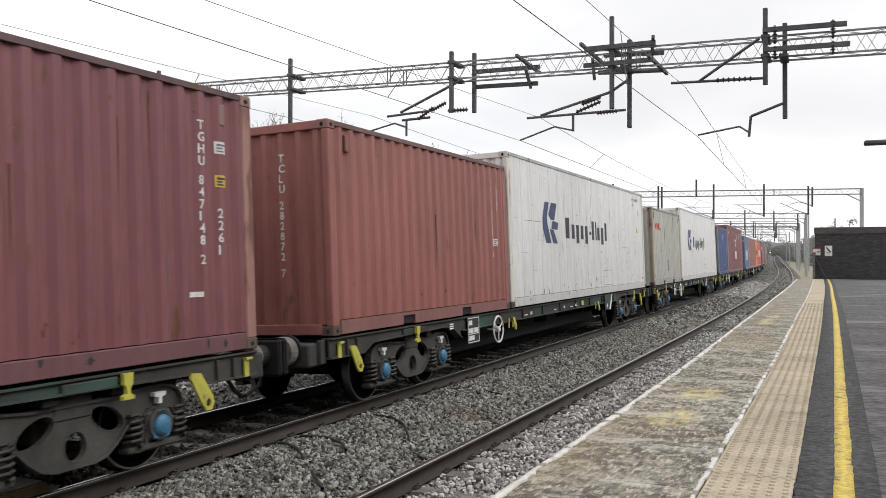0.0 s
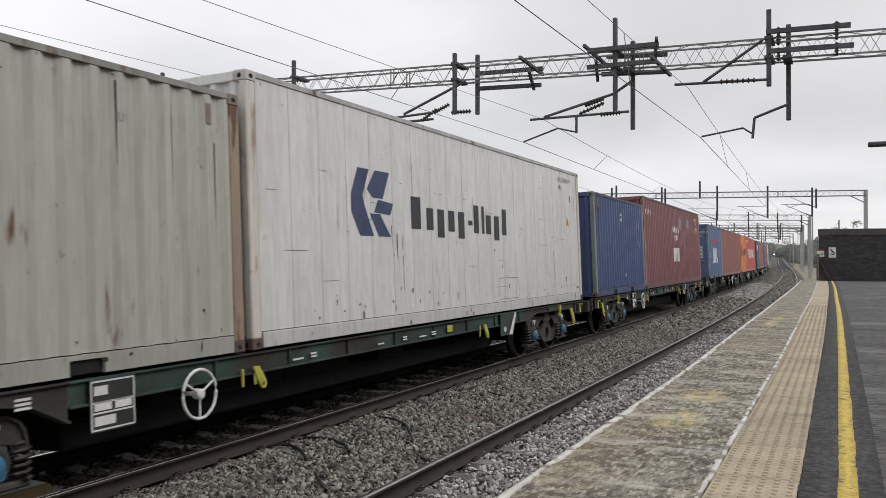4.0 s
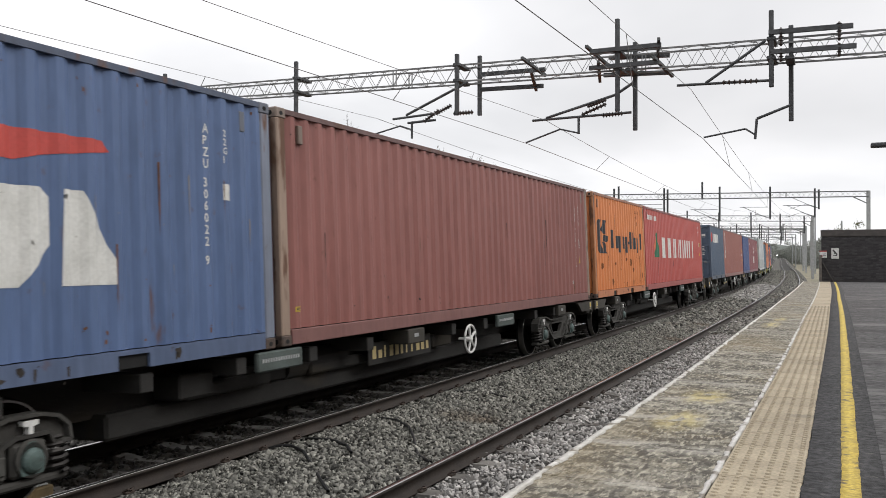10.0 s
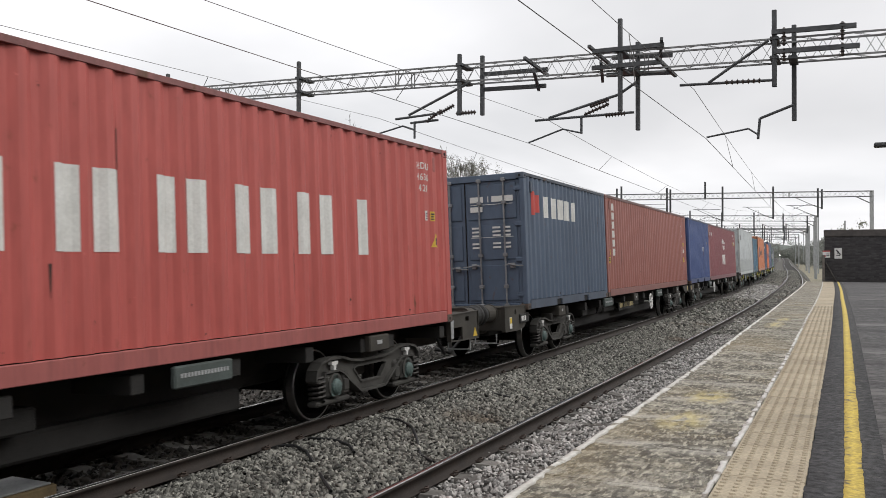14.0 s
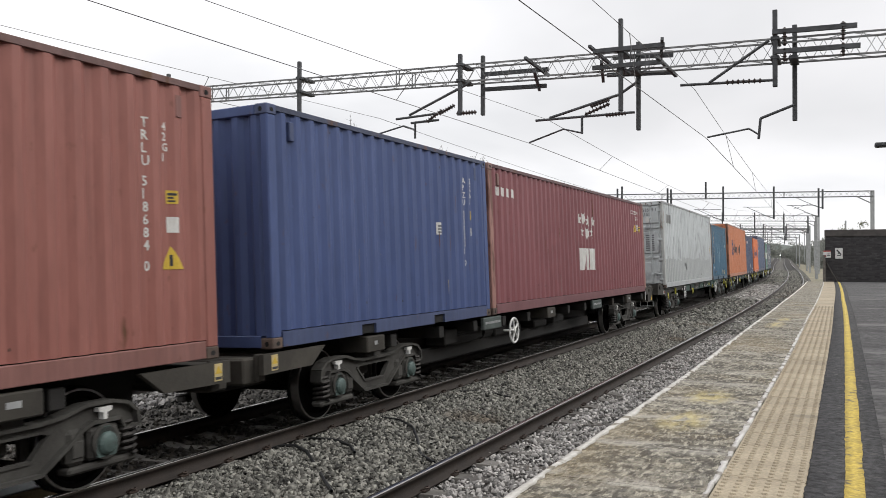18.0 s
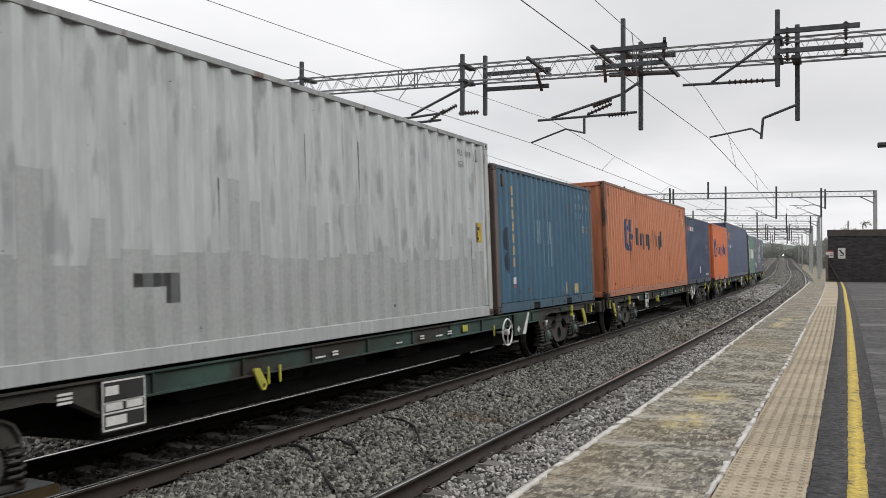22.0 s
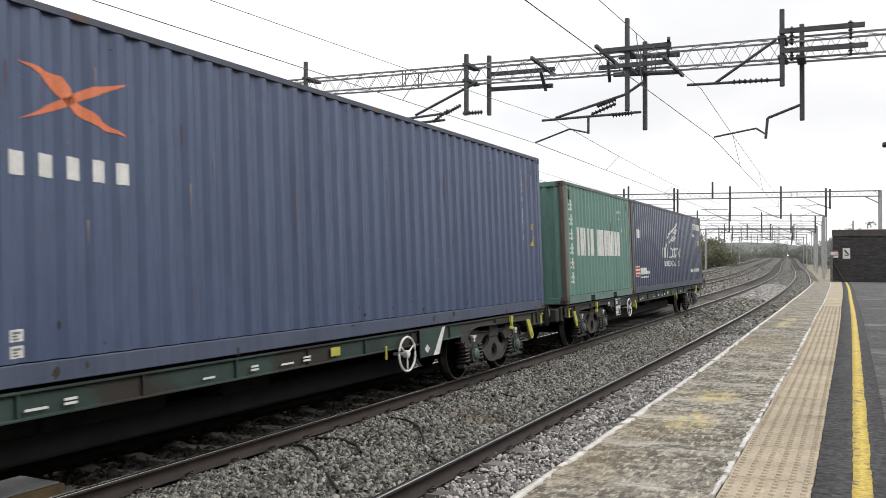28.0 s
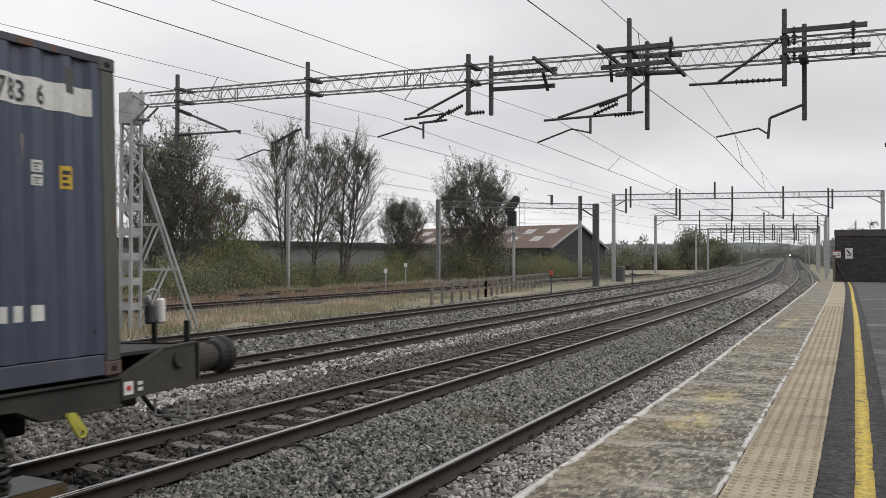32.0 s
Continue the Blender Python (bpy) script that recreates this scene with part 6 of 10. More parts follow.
decal(shape([(0.74, 2.42), (0.98, 2.30), (1.14, 2.14), (1.42, 2.02), (1.78, 1.96), (1.50, 2.08), (1.28, 2.18), (1.10, 2.36)]) + shape([(0.74, 1.98), (1.04, 2.08), (1.30, 2.20), (1.80, 2.42), (1.40, 2.33), (1.10, 2.18)]), "cross_mark", D_ORANGE, C21, "side")
decal(bars(0.62, 1.56, 0.18, [0.20] * 5, 0.055, 0.75), "wordmark", D_WHITE, C21, "side")
decal(quad(0.60, 0.34, 0.74, 0.43) + quad(0.60, 0.22, 0.74, 0.31), "data_plate", D_WHITE, C21, "side")
decal(word("SEGU 412345 0", 11.26, 2.5, 0.085, down=True) + word("45G1", 11.5, 1.85, 0.08, down=True), "serial_number", D_WHITE, C21, "side")
decal(shape([(11.62, 1.20), (11.86, 1.20), (11.74, 1.40)]) + quad(11.66, 1.5, 11.78, 1.6), "warning_triangle", D_YELLOW, C21, "side")
C22 = load(11, 0, container("freight_container", L20, LOW, P_GREEN, "short sea-green corrugated steel container with dark rusty posts", post=P_RUSTPOST))
decal(sum((quad(0.42, 2.1 - i * 0.31, 0.64, 2.13 - i * 0.31) + quad(0.52, 1.98 - i * 0.31, 0.56, 2.22 - i * 0.31) + quad(0.44, 2.0 - i * 0.31, 0.62, 2.03 - i * 0.31) for i in range(6)), []), "stroke_group", D_WHITE, C22, "side")
blocks(bars(0.90, 1.03, 0.62, [0.27, 0.26, 0.12, 0.27, 0.26], 0.06, 0.74) + bars(2.66, 1.03, 0.62, [0.27, 0.26, 0.12, 0.26, 0.26, 0.12, 0.27, 0.27], 0.05, 0.74), D_WHITE, C22)
decal(word("CCLU 335814 8", 4.55, 2.12, 0.075, 0.7) + word("22G1", 4.72, 1.97, 0.075, 0.7) + quad(5.03, 1.64, 5.13, 1.75), "serial_number", D_WHITE, C22, "side")
decal(quad(5.30, 1.62, 5.42, 1.76), "warning_label", D_YELLOW, C22, "side")
C23 = load(11, TAIL, container("freight_container", L40, LOW, P_NAVY3, "long dark navy corrugated container at the train's tail", post=P_OLIVEPOST))
decal(quad(0.75, 1.55, 1.08, 1.79), "blank_label", D_WHITE, C23, "side")
decal(quad(0.48, 0.47, 0.88, 0.76), "flag_mark", D_WHITE, C23, "side")
decal(sum((quad(0.50, 0.49 + 0.095 * i, 0.86, 0.54 + 0.095 * i) for i in range(3)), []), "flag_stripes", D_RED, C23, "side", lift=0.008)
decal(bars(1.06, 0.52, 0.19, [0.22] * 3, 0.05, 0.8) + bars(1.88, 0.52, 0.09, [0.07] * 4, 0.02, 0.8) + quad(1.06, 0.42, 2.05, 0.46), "wordmark", D_WHITE, C23, "side")
def stroke(pts, w0, w1):
    """A tapering band along a bent line."""
    out = []
    n = len(pts) - 1
    for k, ((a, b), (c, d)) in enumerate(zip(pts, pts[1:])):
        u, v = w0 + (w1 - w0) * k / n, w0 + (w1 - w0) * (k + 1) / n
        out += shape([(a, b - u / 2), (c, d - v / 2), (c, d + v / 2), (a, b + u / 2)])
    return out


for feather in (stroke([(4.95, 1.36), (5.12, 1.60), (5.50, 1.78), (6.2, 1.94), (6.7, 2.06), (7.08, 2.22)], 0.10, 0.05), stroke([(6.30, 1.84), (6.70, 1.96), (7.08, 2.22)], 0.07, 0.04), stroke([(6.25, 1.84), (6.60, 1.86), (6.98, 1.96)], 0.06, 0.04),
                stroke([(5.95, 1.66), (6.45, 1.74), (6.98, 1.96)], 0.06, 0.04), stroke([(5.90, 1.66), (6.30, 1.64), (6.72, 1.70)], 0.06, 0.03), stroke([(5.35, 1.46), (5.8, 1.60), (6.2, 1.56), (6.72, 1.70)], 0.07, 0.03)):
    decal(feather, "wing_feather", D_WHITE, C23, "side")
blocks(bars(4.20, 1.0, 0.33, [0.34] * 3, 0.06, 0.6) + word("LOGISTICS", 5.36, 1.0, 0.36, 0.88), D_WHITE, C23)
blocks(word("& MEGACARRIER", 4.62, 0.73, 0.175, 1.1, gap=0.37), D_WHITE, C23)
decal(quad(10.33, 2.08, 11.95, 2.30) + quad(10.17, 1.80, 10.75, 1.90), "serial_plate", D_WHITE, C23, "side")
decal(word("NYKU 811783 6", 10.37, 2.105, 0.165, 0.80, gap=0.03) + word("42G1", 10.22, 1.812, 0.075, 0.9), "serial_number", D_BLACK, C23, "side", lift=0.008)
decal(bars(9.66, 0.48, 0.12, [0.125] * 12, 0.03, 0.75), "address_line", D_WHITE, C23, "side")
decal(quad(11.38, 1.59, 11.47, 1.68) + quad(11.38, 1.49, 11.47, 1.57), "data_plate", D_WHITE, C23, "side")
decal(quad(11.64, 1.48, 11.74, 1.66), "warning_label", D_YELLOW, C23, "side")


# ---- wear on every box: specks along the rails, streaks down the sides ----
D_DUST = mat("mark_dust", (0.27, 0.25, 0.225), (0.19, 0.17, 0.15), 9, 0.85, 0, 0.05)
D_GRIME = mat("mark_grime", (0.045, 0.036, 0.030), (0.028, 0.023, 0.019), 9, 0.85, 0, 0.05)
D_RAILDIRT = mat("mark_brown_dirt", (0.30, 0.265, 0.21), (0.16, 0.13, 0.10), 6, 0.85, 0, 0.05)
D_RUSTY = mat("mark_rusty", (0.17, 0.075, 0.035), (0.09, 0.042, 0.022), 9, 0.85, 0, 0.05)


def streaks(seed, n, L, z0, z1, long_):
    """Thin uneven runs down a side."""
    rng = random.Random(seed)
    out = []
    for _ in range(n):
        y, z, w, h = rng.uniform(0.3, L - 0.3), rng.uniform(z0, z1), rng.uniform(0.006, 0.022), rng.uniform(0.25, 1.0) * long_
        out += shape([(y, z), (y + w, z), (y + w * 0.8, z - h * 0.6), (y + w * 0.5, z - h), (y + w * 0.2, z - h * 0.5)])
    return out


for n_, (c, L, H, wear, pale_, kw) in enumerate((
        (C1, L40, LOW, 3, 1, {}), (C2, L20, LOW, 1, 0, {}), (C3, L40, HIGH, 2, 0, dict(flat=True)), (C4, L20, LOW, 2, 0, {}), (C5, L40, HIGH, 2, 0, dict(flat=True)),
        (C6, L20, LOW, 2, 1, {}), (C7, L40, HIGH, 2, 1, {}), (C8, L20, LOW, 3, 1, {}), (C9, L40, LOW, 1, 0, {}), (C10, L20, LOW, 4, 0, {}), (C11, L40, LOW, 1, 0, {}),
        (C12, L20, LOW, 1, 1, {}), (C13, L40, LOW, 1, 0, {}), (C14, L20, LOW, 1, 1, {}), (C15, L40, LOW, 1, 1, {}), (C16, L40, HIGH, 1, 0, WIDE), (C17, L20, LOW, 4, 1, {}),
        (C18, L40, HIGH, 4, 0, {}), (C19, L20, LOW, 1, 1, {}), (C20, L20, LOW, 1, 0, {}), (C21, L40, HIGH, 2, 1, {}), (C22, L20, LOW, 1, 1, {}), (C23, L40, LOW, 2, 1, {}))):
    k = wear * L / 6
    decal(spots(300 + n_, round(5 * k), 0.25, L - 0.25, 0.19, 0.45, 0.02, 0.07) + spots(330 + n_, round(3 * k), 0.25, L - 0.25, H - 0.35, H - 0.09, 0.015, 0.05) + spots(360 + n_, round(3 * k), 0.25, L - 0.25, 0.5, H - 0.4, 0.012, 0.035),
          "rust_wear", D_RUSTY if wear > 2 else D_GRIME, c, "side", lift=0.005, **kw)
    decal(streaks(400 + n_, round(3 * k), L, 0.9, H - 0.1, 0.9), "stain_streak", D_GRIME if not pale_ else D_RUSTY, c, "side", lift=0.0055, **kw)
    if wear > 1:
        decal(spots(500 + n_, round(2.5 * k), 0.3, L - 0.3, 0.04, 0.15, 0.03, 0.16), "rail_dirt", D_RAILDIRT if kw.get("flat") else D_GRIME, c, "post", flat=True)
    if kw.get("flat"):
        decal(spots(530 + n_, round(4 * k), 0.3, L - 0.3, 0.22, 0.55, 0.04, 0.16), "rail_dirt", D_RAILDIRT, c, "side", lift=0.0065, **kw)
    if pale_:
        decal(streaks(430 + n_, round(2 * k), L, 0.6, H - 0.3, 0.5) + spots(460 + n_, round(4 * k), 0.25, L - 0.25, 0.2, H - 0.3, 0.01, 0.03), "scratch_wear", D_DUST, c, "side", lift=0.006, **kw)

# ---- container wagons: y along the vehicle from its first box, z over the rails ----
BOGIE_Y = (2.35, 16.15)
AXLE = 0.92
WHEEL_R = 0.42
SPINNERS = []


def wheel_mesh():
    bm = bmesh.new()
    for side in (-1, 1):
        x = side * 0.70
        lathe(bm, (x, 0, 0), (side, 0, 0), [(-0.035, 0.445), (-0.005, 0.448), (0.0, 0.425), (0.10, 0.418), (0.10, 0.36), (0.06, 0.345), (0.045, 0.17), (0.09, 0.12), (0.09, 0.09)], 28)
    rod(bm, (-0.95, 0, 0), (0.95, 0, 0), 0.085, 14)
    return finish("wheelset", bm, M_WHEEL)


def tread_mesh():
    """The worn running band and the bright edge of the rim, as an open ring."""
    bm = bmesh.new()
    rows = []
    for i in range(36):
        a = 2 * math.pi * i / 36
        rows.append([bm.verts.new((x, r * math.cos(a), r * math.sin(a))) for x, r in ((0.704, 0.4275), (0.800, 0.4205), (0.803, 0.4180), (0.803, 0.4020))])
    for u, v in zip(rows, rows[1:] + rows[:1]):
        for k in range(3):
            bm.faces.new((u[k], v[k], v[k + 1], u[k + 1]))
    return finish("wheel_tread", bm, M_TREAD)


WHEEL, TREAD = wheel_mesh(), tread_mesh()


def coil(bm, x, y, z0, z1, r, wire, turns=5):
    pts = []
    for i in range(turns * 8 + 1):
        a = 2 * math.pi * i / 8
        pts.append((x + r * math.cos(a), y + r * math.sin(a), z0 + (z1 - z0) * i / (turns * 8)))
    tube(bm, pts, wire, 5)


def side_frame(style):
    """One side of a bogie, about its centre, seen from its right; x runs outwards."""
    bm = bmesh.new()
    if style == "A":
        half = [(0.45, 0.722), (0.60, 0.74), (0.78, 0.755), (0.98, 0.755), (1.10, 0.735), (1.18, 0.69), (1.23, 0.61), (1.25, 0.50),
                (1.13, 0.48), (1.10, 0.545), (0.95, 0.575), (0.81, 0.56), (0.775, 0.50), (0.77, 0.26), (0.70, 0.215), (0.62, 0.22), (0.725, 0.29), (0.735, 0.42), (0.70, 0.49), (0.63, 0.50), (0.55, 0.45), (0.44, 0.34), (0.32, 0.255), (0.20, 0.225)]
        out = half + [(-a, b) for a, b in reversed(half)]
        holes = [oval(0.02, 0.385, 0.115, 0.125, 16), oval(-0.36, 0.555, 0.195, 0.100, 16, 0.42), oval(0.36, 0.555, 0.195, 0.100, 16, -0.42)]
    else:
        out = [(-1.30, 0.50), (-1.28, 0.62), (-1.18, 0.70), (-1.02, 0.735), (-0.74, 0.735), (-0.52, 0.68), (-0.30, 0.655), (0.30, 0.655), (0.52, 0.68), (0.74, 0.735), (1.02, 0.735), (1.18, 0.70), (1.28, 0.62), (1.30, 0.50),
               (1.14, 0.50), (1.10, 0.585), (0.80, 0.585), (0.70, 0.545), (0.56, 0.44), (0.30, 0.27), (-0.30, 0.27), (-0.56, 0.44), (-0.70, 0.545), (-0.80, 0.585), (-1.10, 0.585), (-1.14, 0.50)]
        holes = [[(-0.42, 0.56), (-0.24, 0.38), (0.24, 0.38), (0.42, 0.56), (0.34, 0.585), (-0.34, 0.585)]]
    plate(bm, out, holes, 1.02, 1.055)
    # flanges round the outline
    deep, thick = (0.10, 0.022) if style == "A" else (0.15, 0.030)
    for p, q in zip(out, out[1:] + out[:1]):
        beam(bm, (1.035, p[0], p[1]), (1.035, q[0], q[1]), deep, thick)
    for hl in holes:
        for p, q in zip(hl, hl[1:] + hl[:1]):
            beam(bm, (1.03 if style == "A" else 1.04, p[0], p[1]), (1.03 if style == "A" else 1.04, q[0], q[1]), 0.06, 0.012 if style == "A" else 0.022)
    return finish("side_frame", bm, M_BOGIE, False)


def bogie_meshes(style):
    bm = bmesh.new()
    box(bm, 0.97, 1.09, -0.09, 0.09, 0.27, 0.56, 0.035)
    box(bm, 1.085, 1.105, -0.06, 0.06, 0.33, 0.47, 0.01)
    cap_m = {"A": M_CAP_BLUE, "A2": M_CAP_TEAL, "B": M_CAP_TEAL}[style]
    d = {"frame": side_frame(style[0]), "damper": finish("damper", bm, M_BOGIE)}
    # axle parts are built about y = 0 and set twice
    bm = bmesh.new()
    box(bm, 0.93, 1.10, -0.16, 0.16, 0.28, 0.55, 0.03)
    box(bm, 0.94, 1.09, -0.36, 0.36, 0.20, 0.265, 0.02)
    lathe(bm, (1.10, 0, 0.42), (1, 0, 0), [(0, 0.145), (0.02, 0.145), (0.025, 0.12)], 16)
    d["axlebox"] = finish("axlebox", bm, M_BOGIE)
    bm = bmesh.new()
    coil(bm, 1.03, 0, 0.265, 0.54, 0.09, 0.019)
    d["spring"] = finish("spring", bm, M_SPRING)
    bm = bmesh.new()
    plate(bm, [(-0.09, 0.30), (0.09, 0.30), (0.11, 0.36), (0.11, 0.45), (0.07, 0.51), (0.03, 0.545), (-0.03, 0.545), (-0.07, 0.51), (-0.11, 0.45), (-0.11, 0.36)], [], 1.10, 1.125)
    lathe(bm, (1.12, 0, 0.405), (1, 0, 0), [(0, 0.098), (0.025, 0.092), (0.045, 0.07), (0.055, 0.03), (0.056, 0.004)], 16)
    d["cap"] = finish("axlebox_cover", bm, cap_m)
    bm = bmesh.new()
    plate(bm, [(-0.07, 0.70), (0.07, 0.70), (0.065, 0.665), (0.02, 0.655), (0.02, 0.60), (-0.02, 0.60), (-0.02, 0.655), (-0.065, 0.665)], [], 1.06, 1.115)
    d["mark"] = finish("white_marker", bm, M_WHITE)
    bm = bmesh.new()
    box(bm, -0.86, 0.86, -0.22, 0.22, 0.42, 0.62, 0.03)
    box(bm, -0.30, 0.30, -0.30, 0.30, 0.60, 0.78, 0.03)
    for x in (-0.95, 0.95):
        box(bm, x - 0.12, x + 0.12, -0.2, 0.2, 0.60, 0.80, 0.02)
    for s in (-1, 1):
        for x in (-0.72, 0.72):
            box(bm, x - 0.05, x + 0.05, s * 0.44 - 0.04, s * 0.44 + 0.04, 0.22, 0.62, 0.02)
        rod(bm, (-0.8, s * 0.42, 0.30), (0.8, s * 0.42, 0.30), 0.035)
    d["bolster"] = finish("bolster", bm, M_BOGIE)
    return d


BOG = {k: bogie_meshes(k) for k in ("A", "A2", "B")}


def bogie(wagon, y, style):
    # the bolster is the bogie's body; frames, springs and axle parts hang on it
    d = BOG[style]
    b = put("bogie", d["bolster"], wagon, "bogie coated with brake dust", pose(0, y, 0))
    flip = Matrix.Rotation(math.pi, 4, "Z")
    for m in (Matrix.Identity(4), flip):
        put("side_frame", d["frame"], b, m=m)
        for s in (-1, 1):
            put("axlebox", d["axlebox"], b, m=m @ pose(0, s * AXLE, 0))
            for k in (-0.27, 0.27):
                inner = style == "B" and k * s < 0
                put("damper" if inner else "spring", d["damper" if inner else "spring"], b, m=m @ pose(0, s * AXLE + k, 0))
            put("axlebox_cover", d["cap"], b, m=m @ pose(0, s * AXLE, 0))
            put("white_marker", d["mark"], b, m=m @ pose(0, s * AXLE, 0))
    for s in (-1, 1):
        w = put("wheelset", WHEEL, wagon, m=pose(0, y + s * AXLE, WHEEL_R))
        for m in (Matrix.Identity(4), flip):
            put("wheel_tread", TREAD, w, "bright worn tread", m)
        SPINNERS.append((w, y + s * AXLE))
    return b


def lever_mesh():
    bm = bmesh.new()
    out = [(-0.07, 0.0), (-0.05, 0.04), (0.06, 0.03), (0.20, -0.17), (0.225, -0.24), (0.19, -0.30), (0.12, -0.30), (0.07, -0.24)]
    plate(bm, out, [oval(0.15, -0.235, 0.034, 0.036, 10)], 0, 0.025)
    return finish("lever", bm, M_LEVER)


def post_mesh():
    bm = bmesh.new()
    plate(bm, [(-0.06, 0.0), (-0.055, -0.10), (-0.022, -0.14), (-0.02, -0.19), (-0.07, -0.21), (-0.07, -0.245), (0.07, -0.245), (0.07, -0.21), (0.02, -0.19), (0.022, -0.14), (0.055, -0.10), (0.06, 0.0)], [], 0.0, 0.04)
    return finish("lever", bm, M_LEVER)


LEVER, LEVER_T = lever_mesh(), post_mesh()


def handwheel_mesh(spokes, material):
    bm = bmesh.new()
    r = 0.225 if spokes < 5 else 0.215
    tube(bm, [(0, r * math.cos(2 * math.pi * i / 24), r * math.sin(2 * math.pi * i / 24)) for i in range(24)], 0.015 if spokes < 5 else 0.018, 8, True)
    for i in range(spokes):
        a = 2 * math.pi * i / spokes + 0.5
        rod(bm, (0, 0, 0), (0, r * math.cos(a), r * math.sin(a)), 0.011 if spokes < 5 else 0.02, 6)
    lathe(bm, (-0.05, 0, 0), (1, 0, 0), [(0, 0.03), (0.0, 0.05), (0.07, 0.05), (0.08, 0.03)], 12)
    rod(bm, (-0.2, 0, 0), (0, 0, 0), 0.02, 8)
    return finish("handwheel", bm, material)


HWHEEL = {"A": handwheel_mesh(3, M_WHITE), "B": handwheel_mesh(5, M_WHITE)}


def buffers(root, y, d, z, material, n):
    """Two buffers at an end; d is -1 or 1 along the vehicle."""
    for x in (-0.87, 0.87):
        bm = bmesh.new()
        lathe(bm, (x, y, z), (0, d, 0), [(0, 0.165), (0.03, 0.165), (0.035, 0.15), (n * 0.62, 0.14), (n * 0.63, 0.12), (n, 0.12)], 18)
        b = part("buffer", bm, material, root, smooth=False)
        bm = bmesh.new()
        lathe(bm, (x, y + d * (n - 0.16), z), (0, d, 0), [(0, 0.12), (0.02, 0.15), (0.10, 0.165), (0.13, 0.185), (0.19, 0.185), (0.21, 0.165), (0.22, 0.09)], 22)
        part("buffer_head", bm, M_RUBBER, b, "black greasy buffer head")


def tail_lamp(root, y, z):
    """Two stakes on the last headstock; a lamp with a carrying handle hangs on one."""
    for x, h in ((0.67, 0.22), (1.07, 0.20)):
        bm = bmesh.new()
        box(bm, x - 0.03, x + 0.03, y - 0.015, y + 0.015, z - 0.03, z + h, 0.006)
        part("lamp_stake", bm, M_RUBBER, root, "short dark lamp bracket")
    bm = bmesh.new()
    box(bm, 0.66, 0.74, y + 0.016, y + 0.10, z + 0.17, z + 0.41, 0.02)
    lamp = part("tail_lamp", bm, M_WHITE, root, "pale flashing tail lamp with a handle")
    bm = bmesh.new()
    box(bm, 0.60, 0.70, y - 0.07, y + 0.012, z + 0.17, z + 0.36, 0.02)
    part("battery_case", bm, M_OLE, lamp, "dark grey battery case")
    bm = bmesh.new()
    lathe(bm, (0.66, y - 0.06, z + 0.40), (0, -1, 0), [(0, 0.045), (0.02, 0.042), (0.03, 0.02)], 14)
    part("lens", bm, M_GALV, lamp)
    bm = bmesh.new()
    tube(bm, [(0.64, y - 0.04, z + 0.36), (0.64, y - 0.05, z + 0.47), (0.65, y + 0.01, z + 0.50), (0.67, y + 0.07, z + 0.47), (0.67, y + 0.07, z + 0.40)], 0.012, 6)
    part("handle", bm, M_GALV, lamp)


